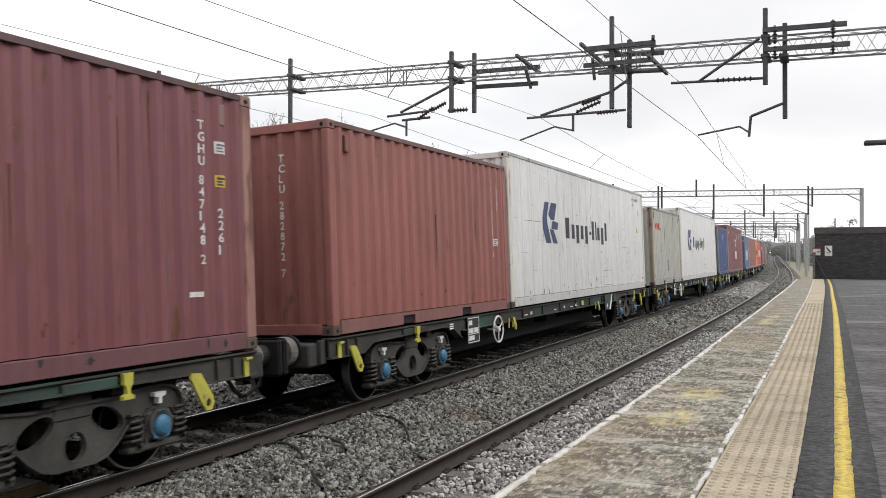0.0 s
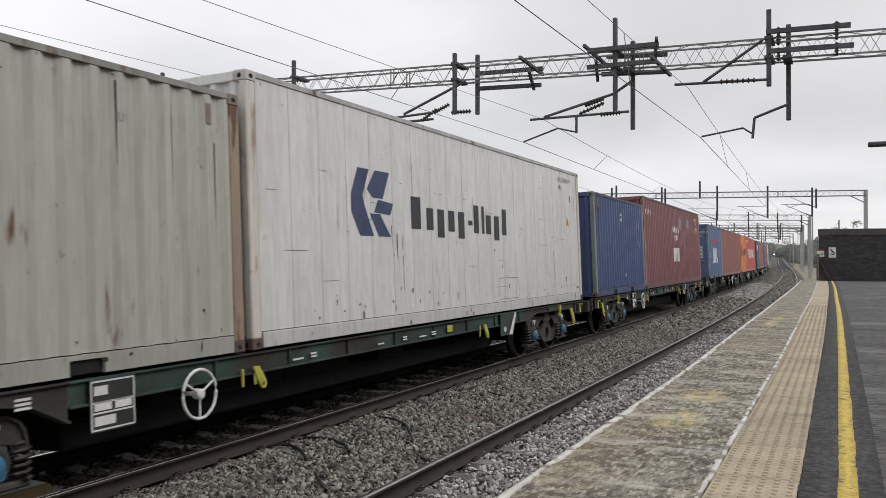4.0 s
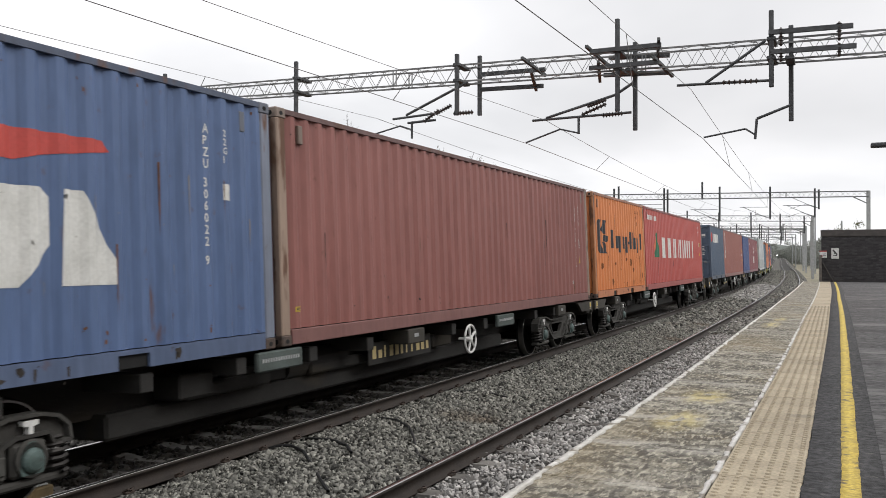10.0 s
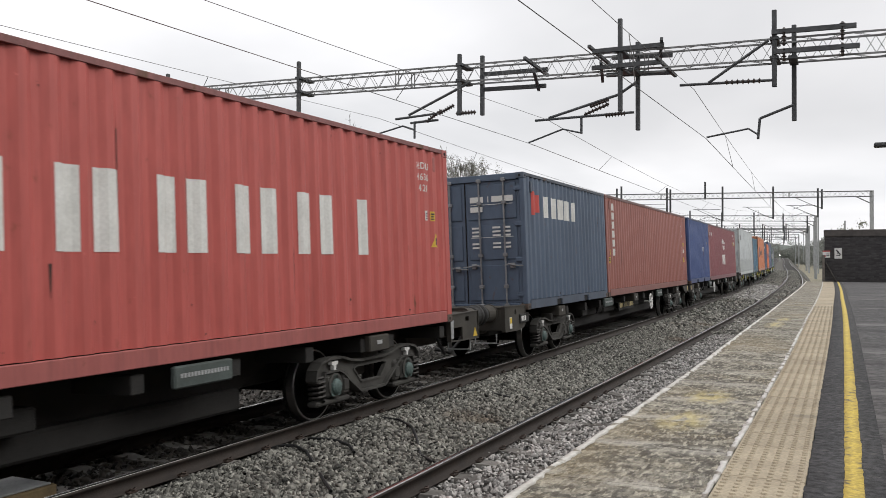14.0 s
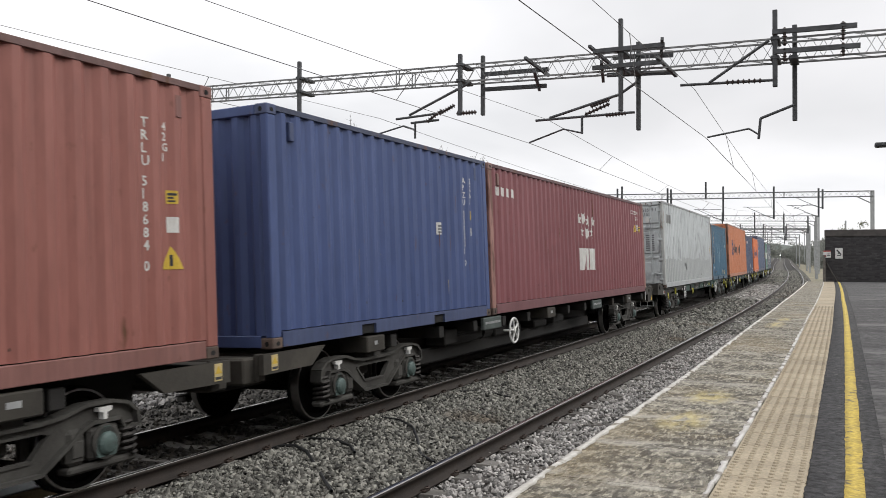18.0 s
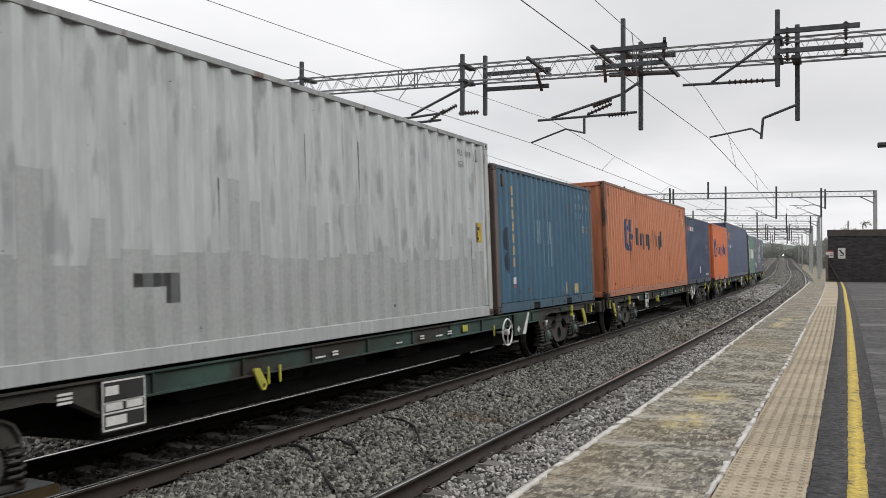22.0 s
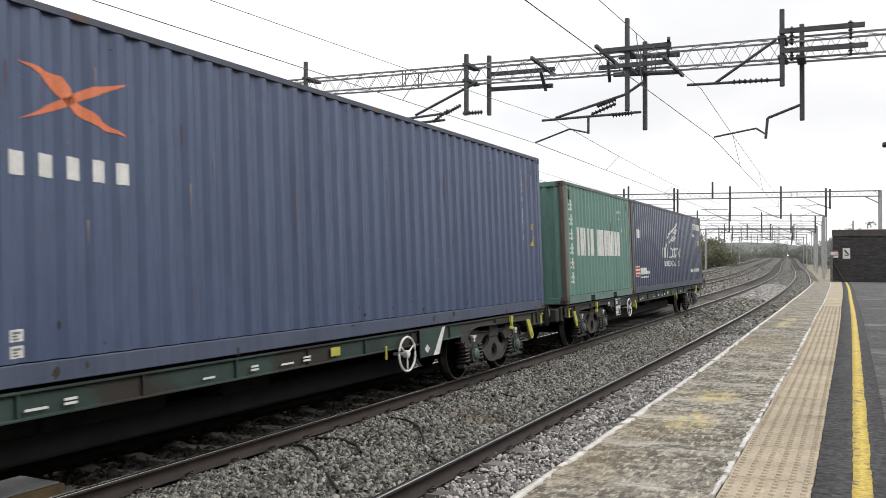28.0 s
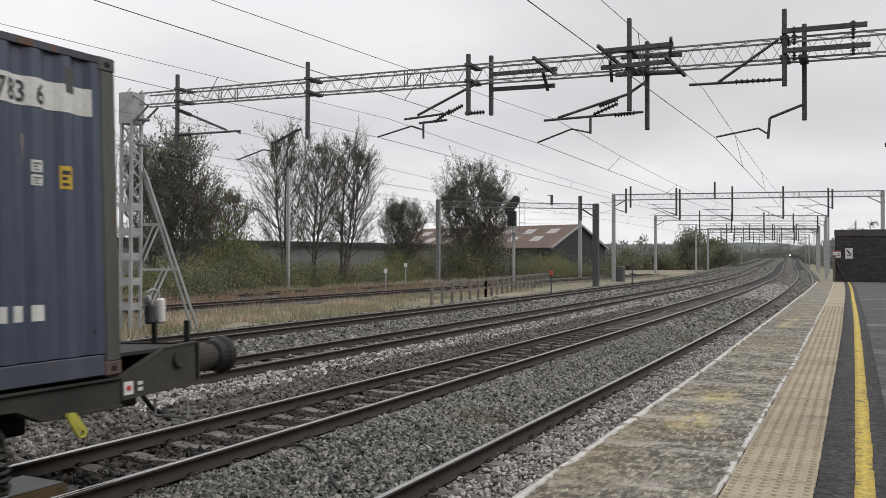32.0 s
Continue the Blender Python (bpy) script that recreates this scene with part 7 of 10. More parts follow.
def wagon(name, style, ends, wheel_y, label, short_first, caps="A", tail=False, nose=0.0):
    """ends: overhang before and behind, and whether each has buffers."""
    root = tagged(new(name), label, "wagon", "container wagons of the train")
    fm = M_FRAME_A if style == "A" else M_FRAME_B
    (lo, lo_buf), (hi, hi_buf) = ends
    y0, y1 = -lo, SPAN + hi
    top = DECK - 0.022
    # sole bars: shallow over the bogies, deeper between them
    for side in (-1, 1) if style == "A" else ():
        bm = bmesh.new()
        depth = 0.22
        x0, x1 = sorted((side * 1.14, side * 1.165))
        xa, xb = sorted((side * 1.06, side * 1.20))
        plate(bm, [(3.9, top), (14.6, top), (14.6, top - depth), (3.9, top - depth)], [], x0, x1)
        box(bm, xa, xb, 3.9, 14.6, top - 0.022, top, 0.004)
        box(bm, xa, xb, 3.9, 14.6, top - depth, top - depth + 0.022, 0.004)
        for k in range(9):
            yy = 4.4 + k * 1.22
            xs, xe = sorted((side * 1.08, side * 1.195))
            box(bm, xs, xe, yy, yy + 0.02, top - depth, top)
        part("sole_bar", bm, fm, root, "dirty green sole bar")
        for a, b in ((-0.02, 3.9), (14.6, SPAN + 0.02)):
            # grimy swan necks over the bogies: deep at the sole bar and at the end, arched between
            bm = bmesh.new()
            inner, outer = (b, a) if a < 1 else (a, b)
            w = outer - inner
            arch = [(inner, top), (outer, top), (outer, top - 0.24), (inner + w * 0.80, top - 0.24), (inner + w * 0.74, top - 0.13), (inner + w * 0.16, top - 0.10), (inner + w * 0.09, top - 0.14), (inner, top - depth - 0.10)]
            plate(bm, arch, [], x0, x1)
            for p, q in zip(arch[2:], arch[3:]):
                beam(bm, (side * 1.13, p[0], p[1]), (side * 1.13, q[0], q[1]), 0.13, 0.022)
            box(bm, xa, xb, a, b, top - 0.022, top, 0.004)
            part("swan_neck", bm, M_GRIME_END, root, "dirt-blackened arched end of the sole bar")
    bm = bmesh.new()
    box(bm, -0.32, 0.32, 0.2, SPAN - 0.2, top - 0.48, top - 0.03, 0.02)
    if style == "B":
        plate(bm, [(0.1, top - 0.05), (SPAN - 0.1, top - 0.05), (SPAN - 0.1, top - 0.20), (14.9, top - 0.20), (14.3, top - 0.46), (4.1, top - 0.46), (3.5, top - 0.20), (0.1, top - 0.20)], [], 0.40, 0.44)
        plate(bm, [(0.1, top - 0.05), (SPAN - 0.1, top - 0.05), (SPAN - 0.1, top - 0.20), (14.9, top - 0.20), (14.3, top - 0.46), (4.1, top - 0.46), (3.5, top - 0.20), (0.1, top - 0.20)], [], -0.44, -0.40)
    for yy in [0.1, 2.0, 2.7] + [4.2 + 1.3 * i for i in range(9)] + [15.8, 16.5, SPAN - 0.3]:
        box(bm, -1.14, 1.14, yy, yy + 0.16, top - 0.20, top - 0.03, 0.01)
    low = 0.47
    # added filler box: hides lit ballast beyond, keeping the underside dark
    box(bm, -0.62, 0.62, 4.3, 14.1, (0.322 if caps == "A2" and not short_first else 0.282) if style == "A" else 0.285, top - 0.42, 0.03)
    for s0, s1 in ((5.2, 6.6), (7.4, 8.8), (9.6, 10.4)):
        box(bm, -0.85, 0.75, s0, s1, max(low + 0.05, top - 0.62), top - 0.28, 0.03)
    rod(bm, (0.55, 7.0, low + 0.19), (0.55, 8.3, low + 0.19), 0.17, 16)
    part("spine_frame", bm, M_SPINE if style == "A" else M_FRAME_B, root, "grimy spine and cross members with an added dark filler box")
    for yy in BOGIE_Y:
        bogie(root, yy + (nose if yy < 5 else 0), caps)
    # ends: headstock, raking side plates, buffers or bar drawgear
    for y, d, over, buf in ((0.0, -1, lo, lo_buf), (SPAN, 1, hi, hi_buf)):
        bm = bmesh.new()
        em = M_FRAME_C if style == "B" else M_GRIME_END
        if buf:
            e = y + d * (over - (0.70 if style == "A" and d > 0 else 0.47 if style == "A" else 0.56))
            for side in (-1, 1):
                sp_ = bmesh.new()
                a, b = sorted((side * 1.13, side * 1.16))
                if style == "B" and d < 0:
                    out = [(-0.03, 1.06), (e, 1.08), (e, 0.64), (-0.36, 0.63), (-0.10, 0.68), (-0.03, 0.74)]
                    hole = [oval(-0.55, 0.96, 0.055, 0.055, 10)]
                elif style == "B":
                    out = [(y + d * 0.03, 1.06), (e, 1.08), (e, 0.64), (y + d * 0.03, 0.66)]
                    hole = [[(e - d * 0.50, 0.94), (e - d * 0.36, 0.94), (e - d * 0.36, 1.01), (e - d * 0.50, 1.01)],
                            [(y + d * 0.12, 0.66), (e - d * 0.62, 0.66), (e - d * 0.62, 0.86), (y + d * 0.12, 0.86)]]
                else:
                    out = [(y + d * 0.04, 0.93), (y + d * 0.54, 1.13), (e, 1.15), (e, 0.80), (y + d * 0.5, 0.77), (y + d * 0.04, 0.75)]
                    hole = []
                plate(sp_, out, hole, a, b)
                for p, q in zip(out, out[1:] + out[:1]):
                    beam(sp_, (side * 1.135, p[0], p[1]), (side * 1.135, q[0], q[1]), 0.07, 0.016)
                ep_ = part("side_plate", sp_, em, root, "grimy raking end plate" if style == "A" else "grimy pierced end plate")
                hy = y + d * (0.70 if d > 0 else 0.86)
                if style == "A":
                    sp_ = bmesh.new()
                    rod(sp_, (side * 1.16, hy, 1.02), (side * 1.20, hy, 1.02), 0.07, 14)
                    part("boss", sp_, em, ep_)
            ya, yb = sorted((e, e - d * 0.05))
            zt = 1.08 if style == "B" else 1.15
            box(bm, -1.16, 1.16, ya, yb, 0.66 if style == "B" else 0.79, zt, 0.01)
            ya, yb = sorted((y + d * 0.05, e))
            box(bm, -1.12, 1.12, ya, yb, zt - 0.05, zt - 0.02)
            box(bm, -0.4, 0.4, ya, yb, top - 0.4, top - 0.05, 0.02)
            part("headstock", bm, em, root, "grimy headstock")
            bm = bmesh.new()
            rod(bm, (0, e, top - 0.15), (0, e + d * 0.40, top - 0.15), 0.05, 10)
            part("draw_hook", bm, M_RUBBER, root)
            bm = bmesh.new()
            tube(bm, [(0.35, e, top - 0.2), (0.36, e + d * 0.2, top - 0.45), (0.30, e + d * 0.5, top - 0.62), (0.1, e + d * 0.66, top - 0.55)], 0.025, 8)
            part("brake_hose", bm, M_RUBBER, root, "black rubber brake hose")
            for side in (-1, 1):
                sx = sorted((side * 1.161, side * 1.168))
                bm = bmesh.new()
                if style == "A":
                    box(bm, *sx, min(y + d * 0.06, y + d * 0.16), max(y + d * 0.06, y + d * 0.16), 0.78, 0.89)
                    lb = part("warning_label", bm, M_WHITE, root, "small white and red warning plate")
                    sx = sorted((side * 1.169, side * 1.172))
                    bm = bmesh.new()
                    plate(bm, oval(y + d * 0.11, 0.835, 0.026, 0.026, 10), [], *sx)
                    part("red_spot", bm, D_RED, lb)
                    bm = bmesh.new()
                    for k in (0.80, 0.85):
                        box(bm, *sx, min(y + d * 0.21, y + d * 0.26), max(y + d * 0.21, y + d * 0.26), k, k + 0.03)
                    part("white_label", bm, M_WHITE, root, "small white label")
                elif d > 0:
                    box(bm, *sx, y + 0.04, y + 0.14, 0.70, 0.98, 0.002)
                    part("grey_block", bm, M_GALV, root, "pale grey packing block")
                    bm = bmesh.new()
                    plate(bm, [(e - 0.22, 0.68), (e - 0.06, 0.68), (e - 0.14, 0.82)], [], *sx)
                    part("warning_triangle", bm, D_YELLOW, root, "yellow triangular warning label")
            buffers(root, e, d, 0.97, M_FRAME_C, 0.64 if style == "A" and d > 0 else 0.44 if style == "A" else 0.52)
            if nose < -0.4:
                bm = bmesh.new()
                box(bm, -0.32, 0.02, y - 0.42, y - 0.28, zt - 0.022, zt + 0.06, 0.015)
                part("deck_box", bm, D_CREAM, root, "yellow box fixed on the deck")
            if tail:
                tail_lamp(root, e - 0.04, zt)
            bm = bmesh.new()
            x = 1.0
            tube(bm, [(x, e + d * 0.02, top - 0.34), (x, e + d * 0.02, top - 0.50), (0.6, e + d * 0.02, top - 0.50), (0.6, e + d * 0.02, top - 0.34)], 0.015, 6)
            part("shunter_rail", bm, M_GALV, root)
        else:
            e = y + d * over
            ya, yb = sorted((y, y + d * min(0.30, over)))
            box(bm, -1.06, 1.06, ya, yb, top - 0.32, top - 0.05, 0.02)
            for x in (-1.08, 1.08):
                box(bm, x - 0.03, x + 0.03, min(y, y + d * 0.12), max(y, y + d * 0.12), top - 0.30, top - 0.02, 0.008)
            part("headstock", bm, em, root, "grimy inner end beam")
            if over > 0.5:
                for x in (-0.78, 0.78):
                    bm = bmesh.new()
                    reach = over - 0.31
                    lathe(bm, (x, y + d * 0.29, top - 0.12), (0, d, 0), [(0, 0.185), (0.03, 0.185), (0.035, 0.125), (reach, 0.115)], 18)
                    sb = part("side_buffer", bm, M_RUBBER, root, "short black inner buffer")
                    bm = bmesh.new()
                    lathe(bm, (x, y + d * 0.33, top - 0.12), (0, d, 0), [(0, 0.15), (0.02, 0.172), (reach * 0.40, 0.172 if d < 0 else 0.14), (reach * 0.42, 0.12)], 18)
                    part("sleeve", bm, M_SLEEVE, sb, "pale dusty buffer sleeve")
                    bm = bmesh.new()
                    ya, yb = sorted((e - d * 0.045, e - d * 0.004))
                    box(bm, x - 0.24, x + 0.24, ya, yb, top - 0.36, top + 0.06, 0.03)
                    part("buffer_head", bm, M_RUBBER, sb)
                if style == "A":
                    for x in (-1.19, 1.19):
                        ya, yb = sorted((y - d * 0.20, y - d * 0.13))
                        bm = bmesh.new()
                        box(bm, x - 0.012, x + 0.012, ya, yb, top - 0.25, top - 0.06, 0.004)
                        box(bm, min(x, x * 1.03), max(x, x * 1.03), ya, yb + 0.03, top - 0.08, top - 0.055, 0.003)
                        part("end_bracket", bm, M_LEVER, root, "small yellow bracket")
                        for k in (0.34, 0.58):
                            ya, yb = sorted((y - d * k, y - d * (k + 0.035)))
                            bm = bmesh.new()
                            box(bm, x - 0.03, x + 0.012, ya, yb, top - 0.25, top - 0.04, 0.004)
                            part("stiffener", bm, em, root)
                bm = bmesh.new()
                tube(bm, [(0.45, y + d * 0.3, top - 0.2), (0.5, y + d * 0.5, top - 0.5), (0.45, e, top - 0.6)], 0.025, 8)
                part("brake_hose", bm, M_RUBBER, root, "black rubber brake hose")
            bm = bmesh.new()
            rod(bm, (0, y, top - 0.18), (0, e, top - 0.18), 0.07, 10)
            part("bar_coupling", bm, M_RUBBER, root)
    # fittings on both sides
    for m in (Matrix.Identity(4), Matrix.Translation((0, SPAN, 0)) @ Matrix.Rotation(math.pi, 4, "Z")):
        wy = wheel_y if m == Matrix.Identity(4) else SPAN - wheel_y
        hw = put("handwheel", HWHEEL[style], root, "white brake handwheel", m @ pose(1.27, wy, 0.655))
        if style == "A":
            by = (4.32 if short_first else 4.6) + nose * 1.3
            bm = bmesh.new()
            box(bm, 1.195, 1.21, by - 0.24, by + 0.24, 0.50, 0.93, 0.004)
            bd = part("data_board", bm, M_BOARD, root, "black data board with white ruling")
            bd.matrix_basis = m
            bm = bmesh.new()
            for z in (0.515, 0.65, 0.735, 0.905):
                box(bm, 1.211, 1.2135, by - 0.235, by + 0.235, z, z + 0.014)
            for yy in (by - 0.235, by + 0.222):
                box(bm, 1.211, 1.2135, yy, yy + 0.013, 0.515, 0.915)
            for a, b, z in ((by - 0.2, by - 0.06, 0.80), (by - 0.2, by + 0.02, 0.555), (by - 0.2, by - 0.02, 0.675), (by + 0.02, by + 0.2, 0.675)):
                box(bm, 1.211, 1.2135, a, b, z, z + 0.075)
            tagged(part("board_ruling", bm, M_WHITE, bd), kind="stuff")
            for yy, kind, k in ((0.30 if lo_buf else 0.44, LEVER, 0.66 if lo_buf else 1.0), (2.22 + nose, LEVER_T, 0.9), (6.22 + nose, LEVER, 0.7), (12.4, LEVER, 0.7), (16.57, LEVER_T, 0.9), (17.85 if hi_buf else 17.42, LEVER, 0.62 if hi_buf else 1.08)):
                if abs(yy - wy) < 0.4:
                    continue
                put("lever", kind, root, "bright yellow release lever", m @ pose(1.205, yy, (0.71 if hi_buf and yy > 17 else 0.785) if kind is LEVER else 0.93) @ Matrix.Diagonal((1, k, k, 1)))
            for yy in (6.0, 6.2, 12.2):
                bm = bmesh.new()
                box(bm, 1.19, 1.215, yy, yy + 0.03, 0.62, 0.80, 0.006)
                lv = part("brake_cock", bm, M_LEVER, root, "yellow brake cock handle")
                lv.matrix_basis = m
            bm = bmesh.new()
            for yy, w, n in ((6.9, 0.20, 1), (7.25, 0.12, 2), (10.4, 0.14, 2), (10.0, 0.22, 1), (9.5, 0.12, 2), (13.3, 0.12, 2), (3.4, 0.14, 3), (8.8, 0.16, 1)):
                for k in range(n):
                    box(bm, 1.1955, 1.1985, yy, yy + w, 0.79 + 0.034 * k, 0.81 + 0.034 * k)
            lb = tagged(part("stencil_lettering", bm, M_WHITE, root), kind="stuff")
            lb.matrix_basis = m
            bm = bmesh.new()
            box(bm, 1.196, 1.199, 10.95, 11.14, 0.79, 0.89)
            yl = part("yellow_label", bm, M_LEVER, root)
            yl.matrix_basis = m
            if not tail:
                bm = bmesh.new()
                plate(bm, [(13.15, 0.55), (13.75, 0.55), (13.95, 0.93), (13.15, 0.93)], [], 1.20, 1.212)
                pn = part("end_plate", bm, M_FRAME_A, root, "green stiffener plate")
                pn.matrix_basis = m
                bm = bmesh.new()
                plate(bm, [(13.55, 0.55), (13.72, 0.55), (13.95, 0.93), (13.86, 0.93)], [], 1.213, 1.216)
                plate(bm, [(13.28, 0.66), (13.36, 0.60), (13.44, 0.66), (13.36, 0.72)], [], 1.213, 1.216)
                part("plate_stripe", bm, M_WHITE, pn)
            for ya, yb in ((1.85, 2.62), (15.93, 16.5)):
                bm = bmesh.new()
                box(bm, 1.10, 1.20, ya, yb, 0.82, 0.91, 0.01)
                pd = part("spigot_pad", bm, M_FRAME_A, root)
                pd.matrix_basis = m
        else:
            for yy, w in ((1.95, 0.45), (5.75, 0.8), (9.1, 0.5), (12.45, 0.8), (15.9, 0.5)):
                bm = bmesh.new()
                box(bm, 0.80 if w < 0.6 else 1.15, 1.215, yy, yy + w, 0.74, 0.945, 0.015)
                pd = part("twistlock_box", bm, M_FRAME_C if w < 0.6 else M_TEAL_GRIME, root, "grey-brown twistlock pedestal" if w < 0.6 else "dirty grey-green side plate")
                pd.matrix_basis = m
                if w > 0.6:
                    bm = bmesh.new()
                    for q in range(15):
                        box(bm, 1.2155, 1.218, yy + 0.07 + q * 0.045, yy + 0.10 + q * 0.045, 0.835, 0.875)
                    tagged(part("plate_lettering", bm, M_GALV, pd), kind="stuff")
                if w < 0.6:
                    bm = bmesh.new()
                    box(bm, 1.216, 1.219, yy + 0.17, yy + w - 0.20, 0.83, 0.88)
                    part("pedestal_label", bm, M_GALV, pd)
            for k, (yy, d) in enumerate(((0.0, -1), (SPAN, 1))):
                if ends[k][1]:
                    continue
                bm = bmesh.new()
                plate(bm, [(yy + d * 0.16, 0.93), (yy - d * 1.0, 0.93), (yy - d * 0.72, 0.73), (yy + d * 0.16, 0.72)], [], 1.15, 1.21)
                ep = part("end_plate", bm, M_FRAME_C, root, "grimy tapered end plate")
                lab_y = yy + (0.02 if d < 0 else -0.02)
                bm = bmesh.new()
                box(bm, 1.211, 1.215, lab_y - 0.05, lab_y + 0.06, 0.75, 0.915, 0.002)
                lb = part("warning_label", bm, D_CREAM, ep, "dirty cream and yellow warning label")
                bm = bmesh.new()
                box(bm, 1.215, 1.2165, lab_y - 0.04, lab_y + 0.05, 0.765, 0.79)
                part("label_print", bm, D_BLACK, lb)
                bm = bmesh.new()
                plate(bm, [(lab_y - 0.045, 0.82), (lab_y + 0.055, 0.82), (lab_y + 0.005, 0.895)], [], 1.2155, 1.217)
                part("warning_triangle", bm, D_YELLOW, lb)
                ep.matrix_basis = m if m == Matrix.Identity(4) else Matrix.Diagonal((-1, 1, 1, 1))
            for dims in ((0.5, 0.85, 10.6, 11.3, 0.56, 0.76), (0.5, 0.85, 5.0, 5.5, 0.56, 0.8), (0.55, 0.66, 5.9, 8.6, 0.53, 0.74)):
                bm = bmesh.new()
                box(bm, *dims, 0.02)
                eq = part("brake_gear_box", bm, M_FRAME_B, root)
                eq.matrix_basis = m
            if not ends[0][1]:
                continue
            bm = bmesh.new()
            box(bm, 1.165, 1.185, -0.36, -0.02, 0.75, 0.91, 0.006)
            bd = part("number_plate_board", bm, M_BOARD, root)
            bd.matrix_basis = m
            bm = bmesh.new()
            box(bm, 1.186, 1.189, -0.34, -0.04, 0.765, 0.895)
            part("board_face", bm, M_RUBBER, bd)
            bm = bmesh.new()
            for k in range(3):
                box(bm, 1.190, 1.192, -0.31 + k * 0.09, -0.25 + k * 0.09, 0.785, 0.875)
            part("number_bars", bm, M_WHITE, bd)
            bm = bmesh.new()
            box(bm, 1.163, 1.17, -0.88, -0.76, 0.68, 0.88, 0.002)
            wl_ = part("warning_label", bm, M_WHITE, root, "white and yellow warning label")
            bm = bmesh.new()
            box(bm, 1.171, 1.174, -0.87, -0.77, 0.77, 0.87)
            part("label_field", bm, D_YELLOW, wl_)
            wl_.matrix_basis = m
            bm = bmesh.new()
            box(bm, 0.86, 0.89, 8.55, 10.45, 0.50, 0.80, 0.01)
            mk = part("mark_board", bm, M_FRAME_B, root, "black board with a faded yellow company mark")
            mk.matrix_basis = m
            for k, (w, h) in enumerate(((0.13, 0.17), (0.13, 0.11), (0.06, 0.16), (0.13, 0.15), (0.13, 0.17), (0.09, 0.17), (0.05, 0.17), (0.06, 0.16), (0.14, 0.12), (0.13, 0.12), (0.11, 0.12))):
                bm = bmesh.new()
                box(bm, 0.891, 0.894, 8.65 + k * 0.162, 8.65 + k * 0.162 + w * 0.75, 0.58, 0.58 + h)
                part("mark_bar", bm, D_CREAM, mk)
    return root


ARM, INNER, OUTER, SHORT = (0.70, False), (0.70, False), (1.66, True), (0.24, False)
LAB_A = "flat container wagon with green sole bars and yellow levers"
LAB_B = "older grimy container wagon with a white handwheel"
WAGONS = [wagon("container_wagon", "A", (INNER, INNER), 5.3, LAB_A, True),
          wagon("container_wagon", "A", (INNER, INNER), 5.3, LAB_A, True),
          wagon("container_wagon", "A", (INNER, INNER), 5.3, LAB_A, True),
          wagon("container_wagon", "A", (INNER, OUTER), 5.3, LAB_A, True),
          wagon("container_wagon", "B", (OUTER, SHORT), 11.1, LAB_B, True, "B", nose=-0.16),
          wagon("container_wagon", "B", (SHORT, OUTER), 7.0, LAB_B, True, "B"),
          wagon("container_wagon", "B", (OUTER, (0.4, False)), 11.1, LAB_B, True, "B", nose=-0.28),
          wagon("container_wagon", "B", ((0.4, False), OUTER), 7.0, LAB_B, True, "B"),
          wagon("container_wagon", "A", (OUTER, INNER), 12.66, LAB_A, False, "A2", nose=-0.42),
          wagon("container_wagon", "A", (INNER, INNER), 12.66, LAB_A, False, "A2"),
          wagon("container_wagon", "A", (INNER, INNER), 12.66, LAB_A, True, "A2"),
          wagon("container_wagon", "A", (INNER, OUTER), 5.3, LAB_A, True, "A2", True)]


# ---- overhead line: lattice portals, drop posts, cantilevers and wires ----


def truss(root, x0, x1, zb0, zb1, zt0, zt1, w, r, n, material, fine=True):
    """A box truss along x: four chords and zigzag lacing."""
    def zb(x):
        return zb0 + (zb1 - zb0) * (x - x0) / (x1 - x0)

    def zt(x):
        return zt0 + (zt1 - zt0) * (x - x0) / (x1 - x0)
    for y in (-w / 2, w / 2):
        for f in (zb, zt):
            bm = bmesh.new()
            beam(bm, (x0, y, f(x0)), (x1, y, f(x1)), r * 2, r * 2)
            part("boom_chord", bm, material, root)
    bm = bmesh.new()
    for y in (-w / 2, w / 2):
        for i in range(n):
            h_ = (x1 - x0) / n
            a = x0 + h_ * i + (h_ / 2 if y > 0 and i < n - 1 else 0)
            b = a + h_
            m = (a + b) / 2
            beam(bm, (a, y, zb(a)), (m, y, zt(m)), r * 0.55, r * 0.55)
            beam(bm, (m, y, zt(m)), (b, y, zb(b)), r * 0.55, r * 0.55)
            if fine and i % 12 == 6:
                for k in (a, a + 0.09):
                    beam(bm, (k, y, zb(k)), (k, y, zt(k)), r * 1.2, r * 1.2)
    if fine:
        for f in (zb, zt):
            for i in range(n):
                a, b = x0 + (x1 - x0) * i / n, x0 + (x1 - x0) * (i + 1) / n
                beam(bm, (a, -w / 2 if i % 2 else w / 2, f(a)), (b, w / 2 if i % 2 else -w / 2, f(b)), r * 0.6, r * 0.6)
    tagged(part("boom_lacing", bm, material, root), kind="stuff")


def insulator(bm, p, q, r=0.055, n=7):
    p, q = Vector(p), Vector(q)
    L = (q - p).length
    prof = [(0, 0.02)]
    for i in range(n):
        a = L * (i + 0.5) / n
        prof += [(a - L * 0.28 / n, 0.028), (a, r), (a + L * 0.2 / n, 0.03)]
    lathe(bm, p, q - p, prof + [(L, 0.02)], 10)


def polyline(name, pts, r, material, root, n=6):
    bm = bmesh.new()
    for p, q in zip(pts, pts[1:]):
        rod(bm, p, q, r, n)
    return part(name, bm, material, root)


def drop_post(root, x, z0, z1, y=0.0, w=0.10):
    bm = bmesh.new()
    box(bm, x - w / 2, x + w / 2, y - w / 2, y + w / 2, z0, z1, 0.012)
    return part("drop_post", bm, M_OLE, root)


